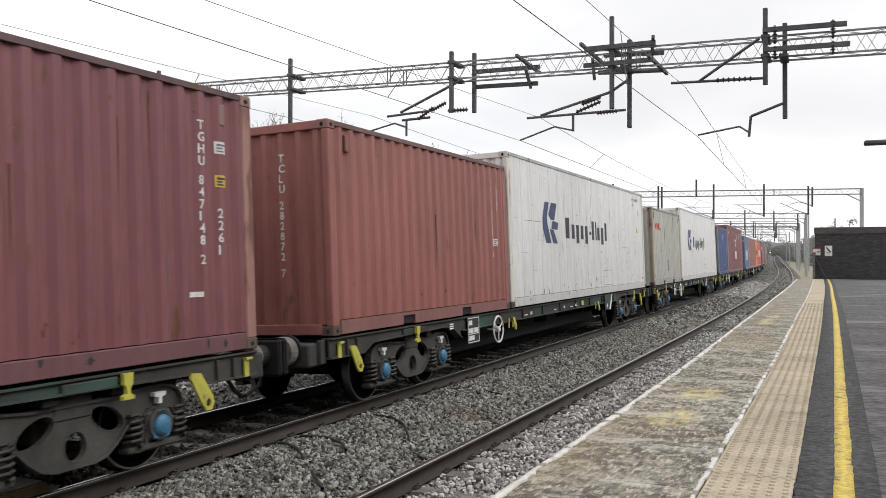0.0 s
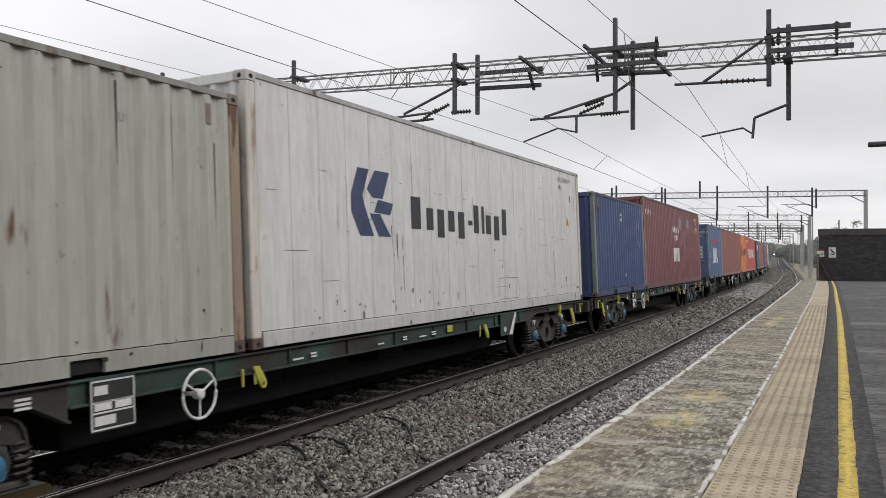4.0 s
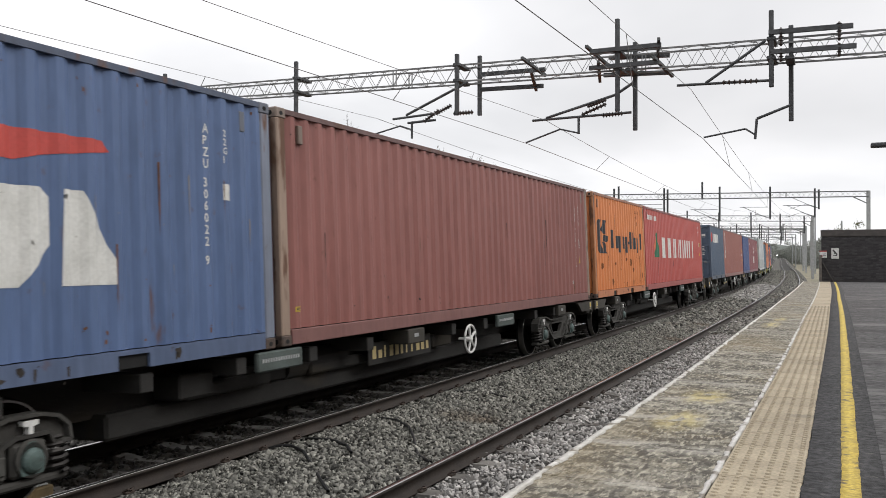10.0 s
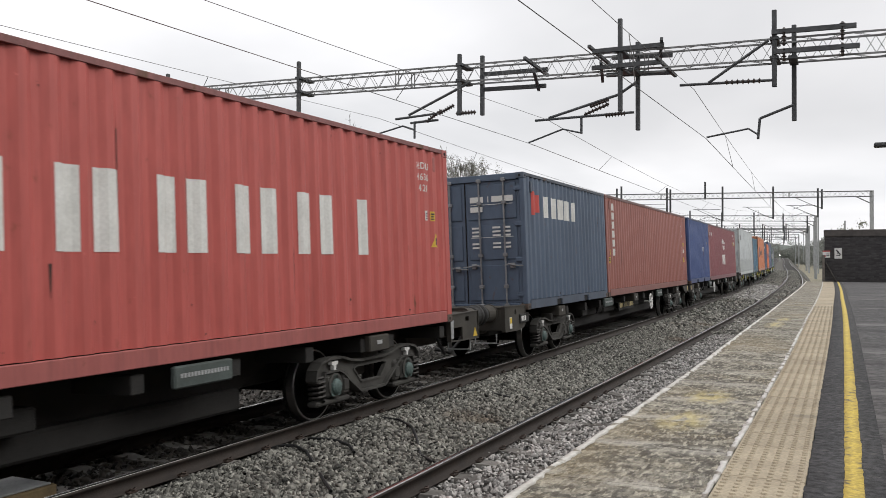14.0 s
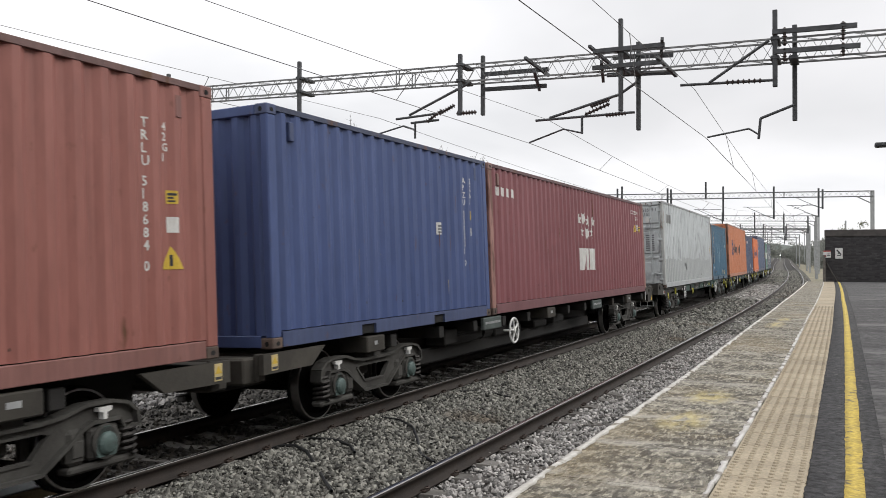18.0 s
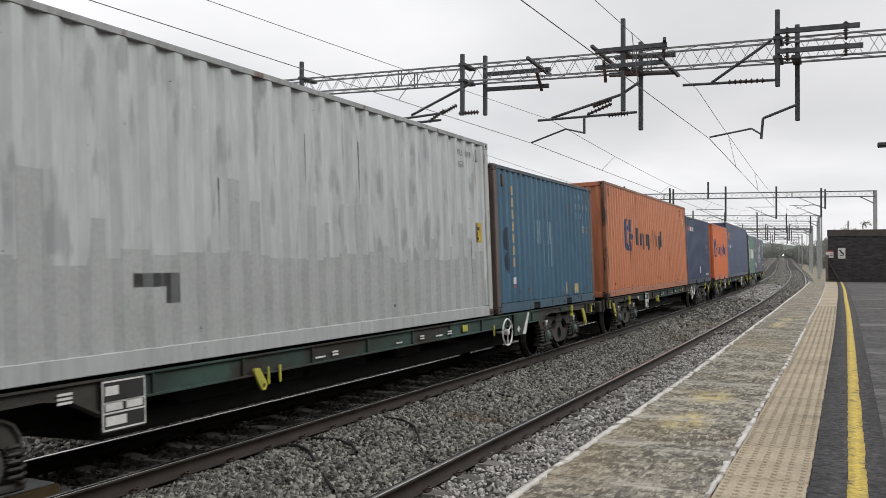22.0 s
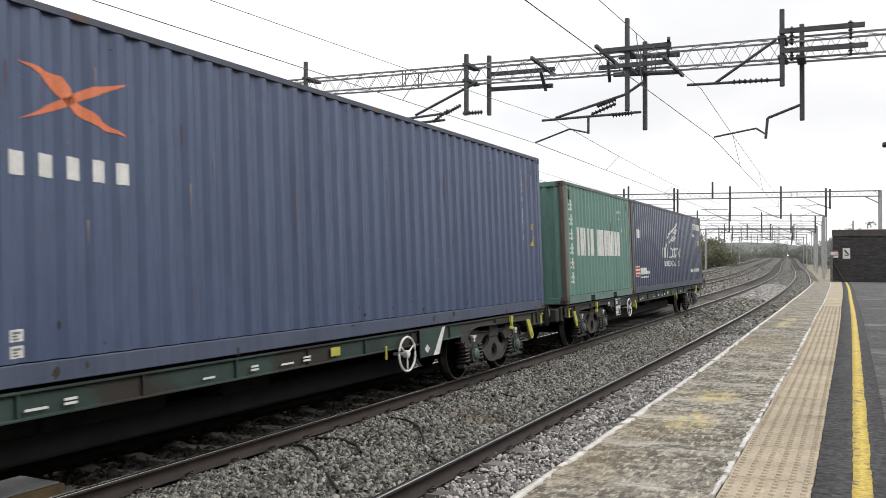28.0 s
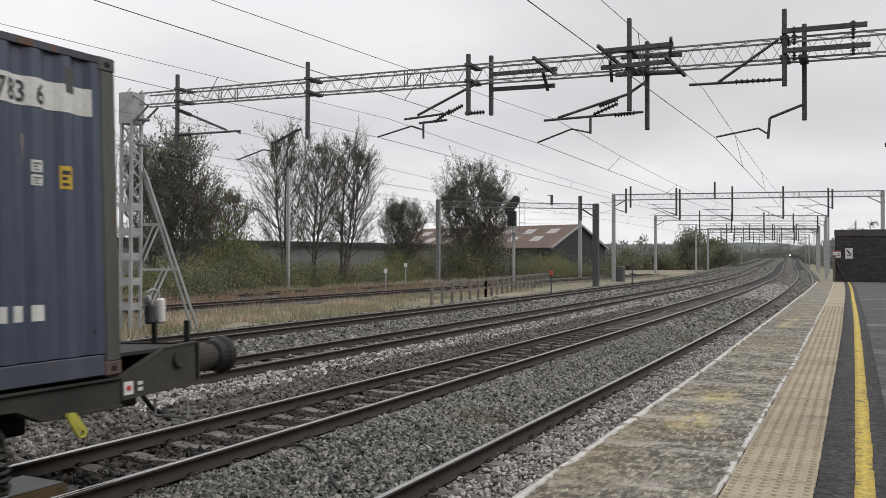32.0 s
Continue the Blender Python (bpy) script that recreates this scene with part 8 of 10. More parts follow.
G1 = 20.38
portal = tagged(new("overhead_line_portal"), "lattice steel portal carrying overhead wires over four tracks", "gantry", "overhead line portals")
portal.matrix_basis = trk_pose(G1, 0.05, -0.01)
truss(portal, -13.6, 10.2, 6.74, 6.25, 7.10, 6.73, 0.42, 0.019, 46, M_OLE_L)
# left leg: a battened box mast with a raking strut
LX = -14.15
bm = bmesh.new()
for x in (-0.21, 0.21):
    for y in (-0.2, 0.2):
        box(bm, LX + x - 0.045, LX + x + 0.045, y - 0.045, y + 0.045, -0.4, 7.16, 0.006)
part("mast", bm, M_GALV, portal, "pale galvanised battened mast")
for i in range(5):
    z = 0.35 + i * 0.78
    for y in (-0.246, 0.238):
        bm = bmesh.new()
        box(bm, LX - 0.25, LX + 0.25, y, y + 0.008, z, z + 0.24)
        part("batten_plate", bm, M_GALV, portal)
    for x in (-0.258, 0.25):
        bm = bmesh.new()
        box(bm, LX + x, LX + x + 0.008, -0.24, 0.24, z, z + 0.24)
        part("batten_plate", bm, M_GALV, portal)
bm = bmesh.new()
z = 3.7
k = 0
while z < 7.0:
    for y in (-0.25, 0.25):
        a, b = (-0.21, 0.21) if k % 2 else (0.21, -0.21)
        beam(bm, (LX + a, y, z), (LX + b, y, z + 0.36), 0.035, 0.012)
    for x in (-0.25, 0.25):
        a, b = (-0.2, 0.2) if k % 2 else (0.2, -0.2)
        beam(bm, (LX + x, a, z), (LX + x, b, z + 0.36), 0.012, 0.035)
    z += 0.36
    k += 1
box(bm, LX - 0.27, LX + 0.27, -0.27, 0.27, 6.2, 7.18)
tagged(part("mast_lacing", bm, M_GALV, portal), kind="stuff")
bm = bmesh.new()
for sx in (0.2, 0.62):
    beam(bm, (LX + 0.22 + (sx - 0.2) * 0.3, 0.22, 4.75), (LX + 0.55 + sx * 0.6, 2.05, -0.35), 0.075, 0.075)
    beam(bm, (LX + sx * 0.5 + 0.05, 0.2, 0.0), (LX + 0.35 + sx * 0.45, 1.0, 1.7), 0.05, 0.05)
    beam(bm, (LX + sx * 0.5 + 0.05, 0.2, 1.9), (LX + 0.22 + sx * 0.55, 0.62, 3.0), 0.05, 0.05)
for z, y in ((1.62, 1.15), (3.05, 0.55)):
    beam(bm, (LX + 0.1, 0.2, z), (LX + 0.72, y, z), 0.07, 0.07)
    beam(bm, (LX + 0.35, y, z), (LX + 0.8, y, z), 0.07, 0.07)
part("raking_strut", bm, M_GALV, portal, "pale galvanised raking strut")
for y, z0, z1 in ((-0.2, 6.2, 6.7), (0.2, 6.2, 6.7), (-0.2, 7.1, 6.68)):
    bm = bmesh.new()
    beam(bm, (LX + 0.2, y, z0), (LX + 0.9, y, z1), 0.05, 0.05)
    part("boom_brace", bm, M_OLE_L, portal)
for z in (6.35, 5.55):
    bm = bmesh.new()
    insulator(bm, (LX + 0.25, 0.0, z), (LX + 0.75, 0.0, z - 0.06), 0.06)
    part("insulator", bm, M_OLE_L, portal)
bm = bmesh.new()
box(bm, 10.2, 10.6, -0.2, 0.2, -0.4, 7.0, 0.02)
part("mast", bm, M_GALV, portal)

for x, z0, z1, y in ((1.715, 5.44, 7.62, -0.3), (2.00, 5.06, 7.18, 0.3), (5.10, 5.74, 7.42, -0.3), (5.47, 5.06, 7.20, 0.3), (-7.29, 5.30, 7.46, -0.3), (-12.0, 5.36, 7.53, -0.3), (-2.40, 5.63, 7.19, -0.3), (-2.02, 5.69, 7.24, 0.3)):
    drop_post(portal, x, z0, z1, y)
for x, z in ((1.715, 6.86), (1.715, 6.45), (5.10, 6.8), (5.10, 6.38), (-7.29, 7.0), (-7.29, 6.62), (-12.0, 7.1), (-12.0, 6.74), (-2.40, 6.92), (-2.40, 6.52), (2.00, 6.4), (5.47, 6.35)):
    bm = bmesh.new()
    box(bm, x - 0.09, x + 0.09, -0.36, 0.36, z - 0.04, z + 0.04, 0.01)
    part("post_clamp", bm, M_OLE, portal)


def channel(x0, z0, x1, z1, y, name="support_beam"):
    bm = bmesh.new()
    beam(bm, (x0, y, z0), (x1, y, z1), 0.08, 0.10)
    part(name, bm, M_OLE, portal)


for x0, z0, x1, z1, y in ((1.08, 6.89, 2.74, 6.89, -0.38), (1.36, 6.88, 2.80, 6.81, 0.38), (1.06, 6.50, 2.70, 6.50, -0.38), (1.22, 6.47, 2.80, 6.40, 0.38), (5.05, 6.92, 6.72, 6.89, -0.38), (5.10, 6.49, 6.78, 6.46, -0.38), (-1.99, 6.75, -0.25, 6.73, 0.3), (-2.0, 6.36, -0.3, 6.32, 0.3)):
    channel(x0, z0, x1, z1, y)
for x, z, a in ((1.15, 6.87, 1), (2.6, 6.87, -1), (1.2, 6.48, -1), (2.72, 6.46, 1), (-0.45, 6.75, 1), (-0.45, 6.4, -1)):
    bm = bmesh.new()
    beam(bm, (x - 0.12 * a, -0.55, z + 0.12), (x + 0.12 * a, 0.55, z - 0.12), 0.07, 0.07)
    part("cross_arm", bm, M_OLE, portal)
for x in (6.45, 5.3):
    bm = bmesh.new()
    insulator(bm, (x, -0.38, 7.0), (x, -0.38, 6.6), 0.06, 5)
    insulator(bm, (x, -0.38, 6.55), (x, -0.38, 6.26), 0.06, 4)
    part("insulator", bm, M_INSUL, portal)


def cantilever(low, stay, ins, drop, arm, y=-0.3):
    """Tubes, insulators and steady arm of one track's support, in the portal's plane."""
    def v(p):
        return (p[0], y, p[1])
    if low:
        polyline("cantilever_tube", [v(p) for p in low], 0.032, M_OLE, portal)
    if stay:
        polyline("stay_tube", [v(p) for p in stay], 0.034, M_OLE, portal)
    for a, b in ins:
        bm = bmesh.new()
        insulator(bm, v(a), v(b), 0.064)
        part("insulator", bm, M_INSUL, portal)
    if drop:
        polyline("drop_bracket", [v(p) for p in drop], 0.032, M_OLE, portal)
    polyline("steady_arm", [v(p) for p in arm], 0.022, M_OLE, portal)


cantilever([(-0.38, 5.36), (2.04, 5.40)], [(-0.03, 5.40), (1.68, 5.84), (2.1, 6.1)], [((0.99, 5.60), (1.45, 5.74)), ((1.35, 5.37), (1.85, 5.39)), ((0.85, 5.42), (1.45, 5.64))], [(0.78, 5.38), (0.78, 4.97)], [(-0.55, 4.83), (0.32, 5.11), (0.78, 4.99)])
cantilever([(3.08, 5.94), (5.09, 5.89)], [(3.71, 5.94), (4.98, 6.77)], [((4.05, 5.925), (4.85, 5.90))], [(5.49, 5.32), (4.8, 5.07), (4.76, 4.62)], [(3.67, 4.72), (4.56, 4.86), (4.76, 4.72)])
cantilever([(-4.24, 5.65), (-3.0, 5.72)], [(-3.85, 5.73), (-2.1, 6.45)], [((-3.0, 5.70), (-2.55, 5.90)), ((-2.5, 5.68), (-1.95, 5.68)), ((-3.35, 5.52), (-2.9, 5.80))], [(-3.80, 5.52), (-3.0, 5.55), (-3.68, 5.53), (-3.68, 5.11)], [(-5.05, 5.23), (-4.02, 5.46), (-3.68, 5.34)])
cantilever(None, [(-8.5, 5.25), (-7.5, 5.6)], [((-8.35, 5.28), (-7.6, 5.60))], [(-8.5, 5.30), (-8.44, 5.02)], [(-9.72, 4.84), (-8.8, 5.09), (-8.44, 5.02)])
cantilever([(-12.2, 5.70), (-9.62, 5.68)], [(-12.18, 6.55), (-10.14, 5.74)], [((-12.0, 6.47), (-11.45, 6.26)), ((-12.05, 5.70), (-11.45, 5.69))], None, [(-9.8, 5.70), (-9.62, 5.60)])


def far_portal(s, a, b, zb, zt, posts, label, deep=0.6, n=26, legs=M_GALV):
    root = tagged(new("overhead_line_portal"), label, "gantry", "overhead line portals")
    root.matrix_basis = trk_pose(s, 0.0, -float(rise(s)))
    truss(root, a, b, zb[0], zb[1], zt[0], zt[1], 0.45, 0.034 if s < 130 else 0.055, n, M_OLE_L, s < 100)
    for x in (a, b):
        bm = bmesh.new()
        w = 0.17 if s < 130 else 0.16
        box(bm, x - w, x + w, -w, w, -0.45, (zt[0] if x == a else zt[1]) + 0.05, 0.02)
        part("mast", bm, legs, root)
    for x, d in ((a, 1), (b, -1)):
        z = zb[0] if d > 0 else zb[1]
        bm = bmesh.new()
        beam(bm, (x, 0, z - 0.7), (x + d * 1.3, 0, z), 0.09, 0.09)
        part("boom_brace", bm, M_OLE_L, root)
    for x, z0, z1 in posts:
        bm = bmesh.new()
        w = 0.085 if s < 130 else 0.10
        box(bm, x - w, x + w, -w, w, z0, z1)
        part("drop_post", bm, M_OLE, root)
        if z1 - z0 > 1.6 and z0 < zb[0] - 1.0:
            polyline("cantilever_tube", [(x - 2.8, 0, z0 + 1.22), (x - 0.2, 0, z0 + 1.18)], 0.026, M_OLE, root)
            polyline("stay_tube", [(x - 2.5, 0, z0 + 1.22), (x - 0.5, 0, z0 + 0.25), (x, 0, z0 + 0.1)], 0.026, M_OLE, root)
            polyline("steady_arm", [(x - 2.6, 0, z0 + 0.05), (x - 1.2, 0, z0 + 0.5), (x - 0.6, 0, z0 + 0.3)], 0.02, M_OLE, root)
            bm = bmesh.new()
            insulator(bm, (x - 0.7, 0, z0 + 0.35), (x - 0.1, 0, z0 + 0.12), 0.08, 5)
            part("insulator", bm, M_INSUL, root)
    return root


far_portal(89.7, -14.59, 10.46, (8.12, 7.90), (8.69, 8.40), [(-13.3, 6.73, 9.3), (-12.83, 7.3, 9.52), (-8.22, 6.4, 9.21), (-7.88, 5.94, 9.08), (-4.49, 7.97, 9.72), (-2.83, 5.75, 9.21), (1.86, 5.9, 9.07), (5.85, 5.99, 8.78), (6.2, 6.79, 8.67)], "pale-legged lattice portal further along the curve")
far_portal(118, -14.71, 6.24, (7.16, 6.8), (7.84, 7.48), [(-9.0, 5.4, 8.41), (-5.0, 5.5, 8.1), (-1.05, 5.4, 8.04), (2.45, 5.33, 7.83), (5.27, 5.3, 7.5)], "pale-legged lattice portal further along the curve", n=20)
far_portal(169, -14.5, 6.83, (7.6, 7.4), (8.31, 8.05), [(-9, 5.5, 8.6), (-5, 5.5, 8.6), (-1, 5.5, 8.5), (3, 5.5, 8.4)], "distant lattice portal over the curve", n=18)
far_portal(196, -14.5, 7.2, (7.9, 7.7), (8.7, 8.5), [(-9, 6, 9.2), (-1, 6, 9.2), (3, 6, 9)], "distant lattice portal over the curve", n=16)
far_portal(233, -14.45, 8.24, (8.9, 8.8), (9.9, 9.66), [(-9, 6.5, 10.4), (-4, 6.5, 10.3), (0, 6.5, 10.2), (4, 6.5, 10)], "distant lattice portal over the curve", n=16)
far_portal(290, -15.0, 7.2, (9.0, 8.9), (10.0, 9.8), [(-9, 7, 10.6), (-2, 7, 10.6), (3, 7, 10.4)], "distant lattice portal over the curve", n=14)
far_portal(350, -15.5, 7.2, (9.6, 9.5), (10.7, 10.5), [(-9, 7.5, 11.4), (-2, 7.5, 11.4), (3, 7.5, 11)], "distant lattice portal over the curve", n=12)

# single masts along the right of the line, far off
for s, o, h in ((150, 7.6, 8.4), (178, 8.0, 8.8), (224, 8.2, 9.4), (205, 12.5, 8.0), (262, 9, 9.5), (310, 9, 9.8), (136, 10.6, 7.4)):
    bm = bmesh.new()
    box(bm, -0.11, 0.11, -0.11, 0.11, -0.5, h, 0.02)
    mm = put("overhead_line_mast", finish("overhead_line_mast", bm, M_GALV), None, "", trk_pose(s, o))
    tagged(mm, "pale galvanised overhead line mast beside the track", "mast", "overhead line masts")

# ---- wires: a contact wire and a catenary for each track, hung from portal to portal ----


def wire(name, pts, r, label):
    bm = bmesh.new()
    tube(bm, pts, r, 5)
    return tagged(part(name, bm, M_WIRE, None), label, "wire", "overhead wires")


def sagged(p, q, sag, n=10):
    return [p.lerp(q, i / n) - Vector((0, 0, sag * 4 * (i / n) * (1 - i / n))) for i in range(n + 1)]


SUPPORTS = [-46, G1, 89.7, 118, 169, 233, 290, 350]
RISE_C = [0.0, 0.0, 0.0, 0.15, 0.5, 1.2, 1.7, 2.2]   # contact wires climb with the line
RISE_M = [0.0, 0.0, 0.0, 0.3, 0.6, 1.3, 1.8, 2.3]
LINES = ((4.72, 5.87, 0.36, 0.48, 0.8, 0.55, [2.8, 3.67, 3.35, 3.9, 3.5, 3.9, 3.5, 3.7], [4.2, 3.40, 3.6, 3.9, 3.5, 3.9, 3.5, 3.7]),
         (4.83, 5.40, 0.0, 1.40, 0.35, 0.8, [-2.5, -0.55, 0.15, -0.2, 0.2, -0.2, 0.2, 0], [-2.8, -0.11, 0.5, -0.2, 0.2, -0.2, 0.2, 0]),
         (5.23, 5.75, -0.13, 0.35, 0.35, 0.5, [-7.3, -5.05, -3.6, -3.9, -4.3, -3.9, -4.2, -4.1], [-6.6, -4.85, -3.6, -3.9, -4.3, -3.9, -4.2, -4.1]),
         (4.84, 5.65, 0.0, 0.35, 0.35, 0.6, [-9.0, -9.72, -8.4, -8.9, -8.4, -8.9, -8.6, -8.6], [-9.2, -9.7, -8.0, -8.9, -8.4, -8.9, -8.6, -8.6]))
for cz, mz, up_c, up_m, slack, sag_on, con, mes in LINES:
    for i in range(len(SUPPORTS) - 1):
        a, b = SUPPORTS[i], SUPPORTS[i + 1]
        r = 0.0065 if i < 1 else 0.0085 if i < 2 else 0.016

        def hung(k, offs, z, up, lift):
            return trk(SUPPORTS[k], offs[k], z + up[k] + (lift if SUPPORTS[k] == 89.7 else 0.0) - float(rise(SUPPORTS[k])))
        c0, c1 = hung(i, con, cz, RISE_C, up_c), hung(i + 1, con, cz, RISE_C, up_c)
        m0, m1 = hung(i, mes, mz, RISE_M, up_m), hung(i + 1, mes, mz, RISE_M, up_m)
        wire("contact_wire", [c0, c1], r, "taut copper contact wire over a track")
        cat = sagged(m0, m1, (slack if i == 0 else sag_on if i == 1 else 0.5 if b - a > 40 else 0.2), 20)
        wire("catenary_wire", cat, r * 0.8, "thin sagging catenary wire over a track")
        if i < 3:
            for k in ((2, 5, 9, 14, 18) if i else (18,)):
                foot = c0.lerp(c1, k / 20)
                if cat[k].z - foot.z > 0.06:
                    wire("dropper", [cat[k], foot], 0.007, "thin dropper wire between two overhead wires")
# feeder wires beyond the masts
for x, z, sg in ((-24.0, 6.3, 0.5), (-26.0, 5.6, 0.4), (-27.0, 5.2, 0.4)):
    wire("feeder_wire", sagged(Vector((x - 2, -40, z)), Vector((x - 1.2, 20.3, z - 0.1)), sg)[:-1] + sagged(Vector((x - 1.2, 20.3, z - 0.1)), Vector((x - 8, 108, z + 1.5)), sg + 0.3), 0.009, "thin feeder wire beside the line")


# ---- platform's far end: dark brick wall with signs, lamp arm ----
WALL_Y, WALL_X0 = 47.38, -1.38
bwall = tagged(new("wall_north"), "dark engineering-brick wall with a brown coping across the platform", "wall", kind="structure")
bm = bmesh.new()
box(bm, WALL_X0 + 0.006, 14, WALL_Y + 0.012, WALL_Y + 0.35, PZ - 0.5, 3.12)
part("wall_core", bm, M_MORTAR, bwall)
bm = bmesh.new()
box(bm, WALL_X0 - 0.03, 14, WALL_Y - 0.04, WALL_Y + 0.40, 3.12, 3.46, 0.02)
part("wall_coping", bm, M_CAPSTONE, bwall, "weathered brown coping")
bm = bmesh.new()
box(bm, 0, 0.222, 0, 0.1, 0, 0.068, 0.006)
BRICK = finish("brick", bm, M_BRICK)
for row in range(30):
    z = PZ + 0.006 + row * 0.075
    x = WALL_X0 + (0.0 if row % 2 else -0.0)
    k = 0
    while x < 1.35:
        put("brick", BRICK, bwall, m=pose(x, WALL_Y + random.uniform(-0.004, 0.003), z) @ Matrix.Diagonal((0.5 if (row % 2 and k == 0) else 1, 1, 1, 1)))
        x += 0.117 if (row % 2 and k == 0) else 0.234
        k += 1
bm = bmesh.new()
box(bm, 1.36, 13.9, WALL_Y + 0.002, WALL_Y + 0.02, PZ, 3.11)
part("wall_face", bm, M_BRICK, bwall)


def sign(x, z, w, h, label, marks):
    root = tagged(new("warning_sign"), label, "sign")
    bm = bmesh.new()
    box(bm, x, x + w, WALL_Y - 0.035, WALL_Y - 0.015, z, z + h, 0.006)
    part("sign_panel", bm, M_WHITE, root)
    bm = bmesh.new()
    box(bm, x + w / 2 - 0.05, x + w / 2 + 0.05, WALL_Y - 0.016, WALL_Y - 0.003, z + 0.05, z + h - 0.05)
    part("sign_bracket", bm, M_GALV, root)
    for mt_, pts in marks:
        bm = bmesh.new()
        vs = [bm.verts.new((x + a * w, WALL_Y - 0.037, z + b * h)) for a, b in pts]
        bm.faces.new(vs)
        part("sign_mark", bm, mt_, root)
    return root


sign(-0.92, 2.02, 0.34, 0.52, "white prohibition sign with a black slashed symbol on the wall",
     [(M_BOARD, [(0.15, 0.80), (0.30, 0.88), (0.85, 0.42), (0.72, 0.34)]), (M_BOARD, [(0.25, 0.35), (0.75, 0.35), (0.75, 0.27), (0.25, 0.27)]), (M_BOARD, [(0.35, 0.5), (0.5, 0.72), (0.6, 0.66), (0.45, 0.45)])])
sign(-1.46, 2.06, 0.34, 0.36, "small red and white warning sign on the wall's end",
     [(M_RED, [(0.0, 1.0), (1.0, 1.0), (1.0, 0.84), (0.0, 0.84)]), (M_RED, [(0.08, 0.10), (0.40, 0.10), (0.40, 0.42), (0.08, 0.42)]), (M_BOARD, [(0.5, 0.5), (0.92, 0.5), (0.92, 0.58), (0.5, 0.58)]), (M_BOARD, [(0.5, 0.3), (0.92, 0.3), (0.92, 0.38), (0.5, 0.38)])])
bm = bmesh.new()
box(bm, WALL_X0 - 0.10, WALL_X0 + 0.02, WALL_Y - 0.16, WALL_Y - 0.05, PZ - 0.3, 2.2, 0.01)
tagged(part("timber_post", bm, M_TIMBER, None), "weathered brown timber post at the wall's end", "post")
bm = bmesh.new()
rod(bm, (WALL_X0 + 0.05, WALL_Y - 0.05, 1.85), (WALL_X0 + 0.55, WALL_Y - 0.05, PZ + 0.0), 0.03, 8)
tagged(part("timber_brace", bm, M_CAPSTONE, None), "dark raking brace against the wall", "brace")

lamp = tagged(new("platform_lamp"), "slim lamp column with a flat dark lantern over the platform", "lamp")
bm = bmesh.new()
rod(bm, (2.9, 13.9, PZ - 0.2), (2.9, 13.9, 3.65), 0.05, 10)
part("column", bm, M_OLE, lamp)
bm = bmesh.new()
beam(bm, (2.9, 13.9, 3.62), (0.9, 13.9, 3.62), 0.05, 0.05)
part("arm", bm, M_OLE, lamp)
bm = bmesh.new()
box(bm, 0.25, 1.0, 13.8, 14.0, 3.58, 3.64, 0.015)
part("lantern", bm, M_OLE, lamp)


# an unseen plain wall behind the camera, added to cut low sky light
east = tagged(new("sky_block_wall_east"), "unseen plain brick wall added to block low sky light", "wall", kind="structure")
bm = bmesh.new()
box(bm, 8.5, 8.9, 16, 47.3, PZ - 0.3, 3.6, 0.02)
box(bm, 8.5, 9.0, -13, 15.9, PZ - 0.3, 8.0, 0.02)
part("wall_core", bm, mat("red_brown_block_wall_brick", (0.20, 0.115, 0.085), (0.14, 0.085, 0.065), 3, 0.85, 0, 0.3, 40), east)

# ---- trees, bushes and grass ----


def leaves_mesh(name, centres, spread, per, size, material, seed, flat=1.0):
    """Small leaf blades scattered round many points, in one mesh."""
    rng = np.random.RandomState(seed)
    c = np.repeat(np.asarray(centres), per, axis=0)
    n = len(c)
    c = c + rng.normal(0, 1, (n, 3)) * np.asarray(spread)
    a, t = rng.uniform(0, 6.283, n), rng.uniform(-1.2, 1.2, n)
    sz = size * rng.uniform(0.5, 1.4, n)
    u = np.stack([np.cos(a), np.sin(a), np.zeros(n)], 1)
    w = np.stack([-np.sin(a) * np.sin(t), np.cos(a) * np.sin(t), np.cos(t)], 1)
    v = np.stack([c + u * sz[:, None] * 0.5, c + w * sz[:, None], c - u * sz[:, None] * 0.5, c - w * sz[:, None] * 0.6], 1)
    f = np.arange(n * 4).reshape(n, 4)
    return sheet(name, v.reshape(-1, 3), f, material)


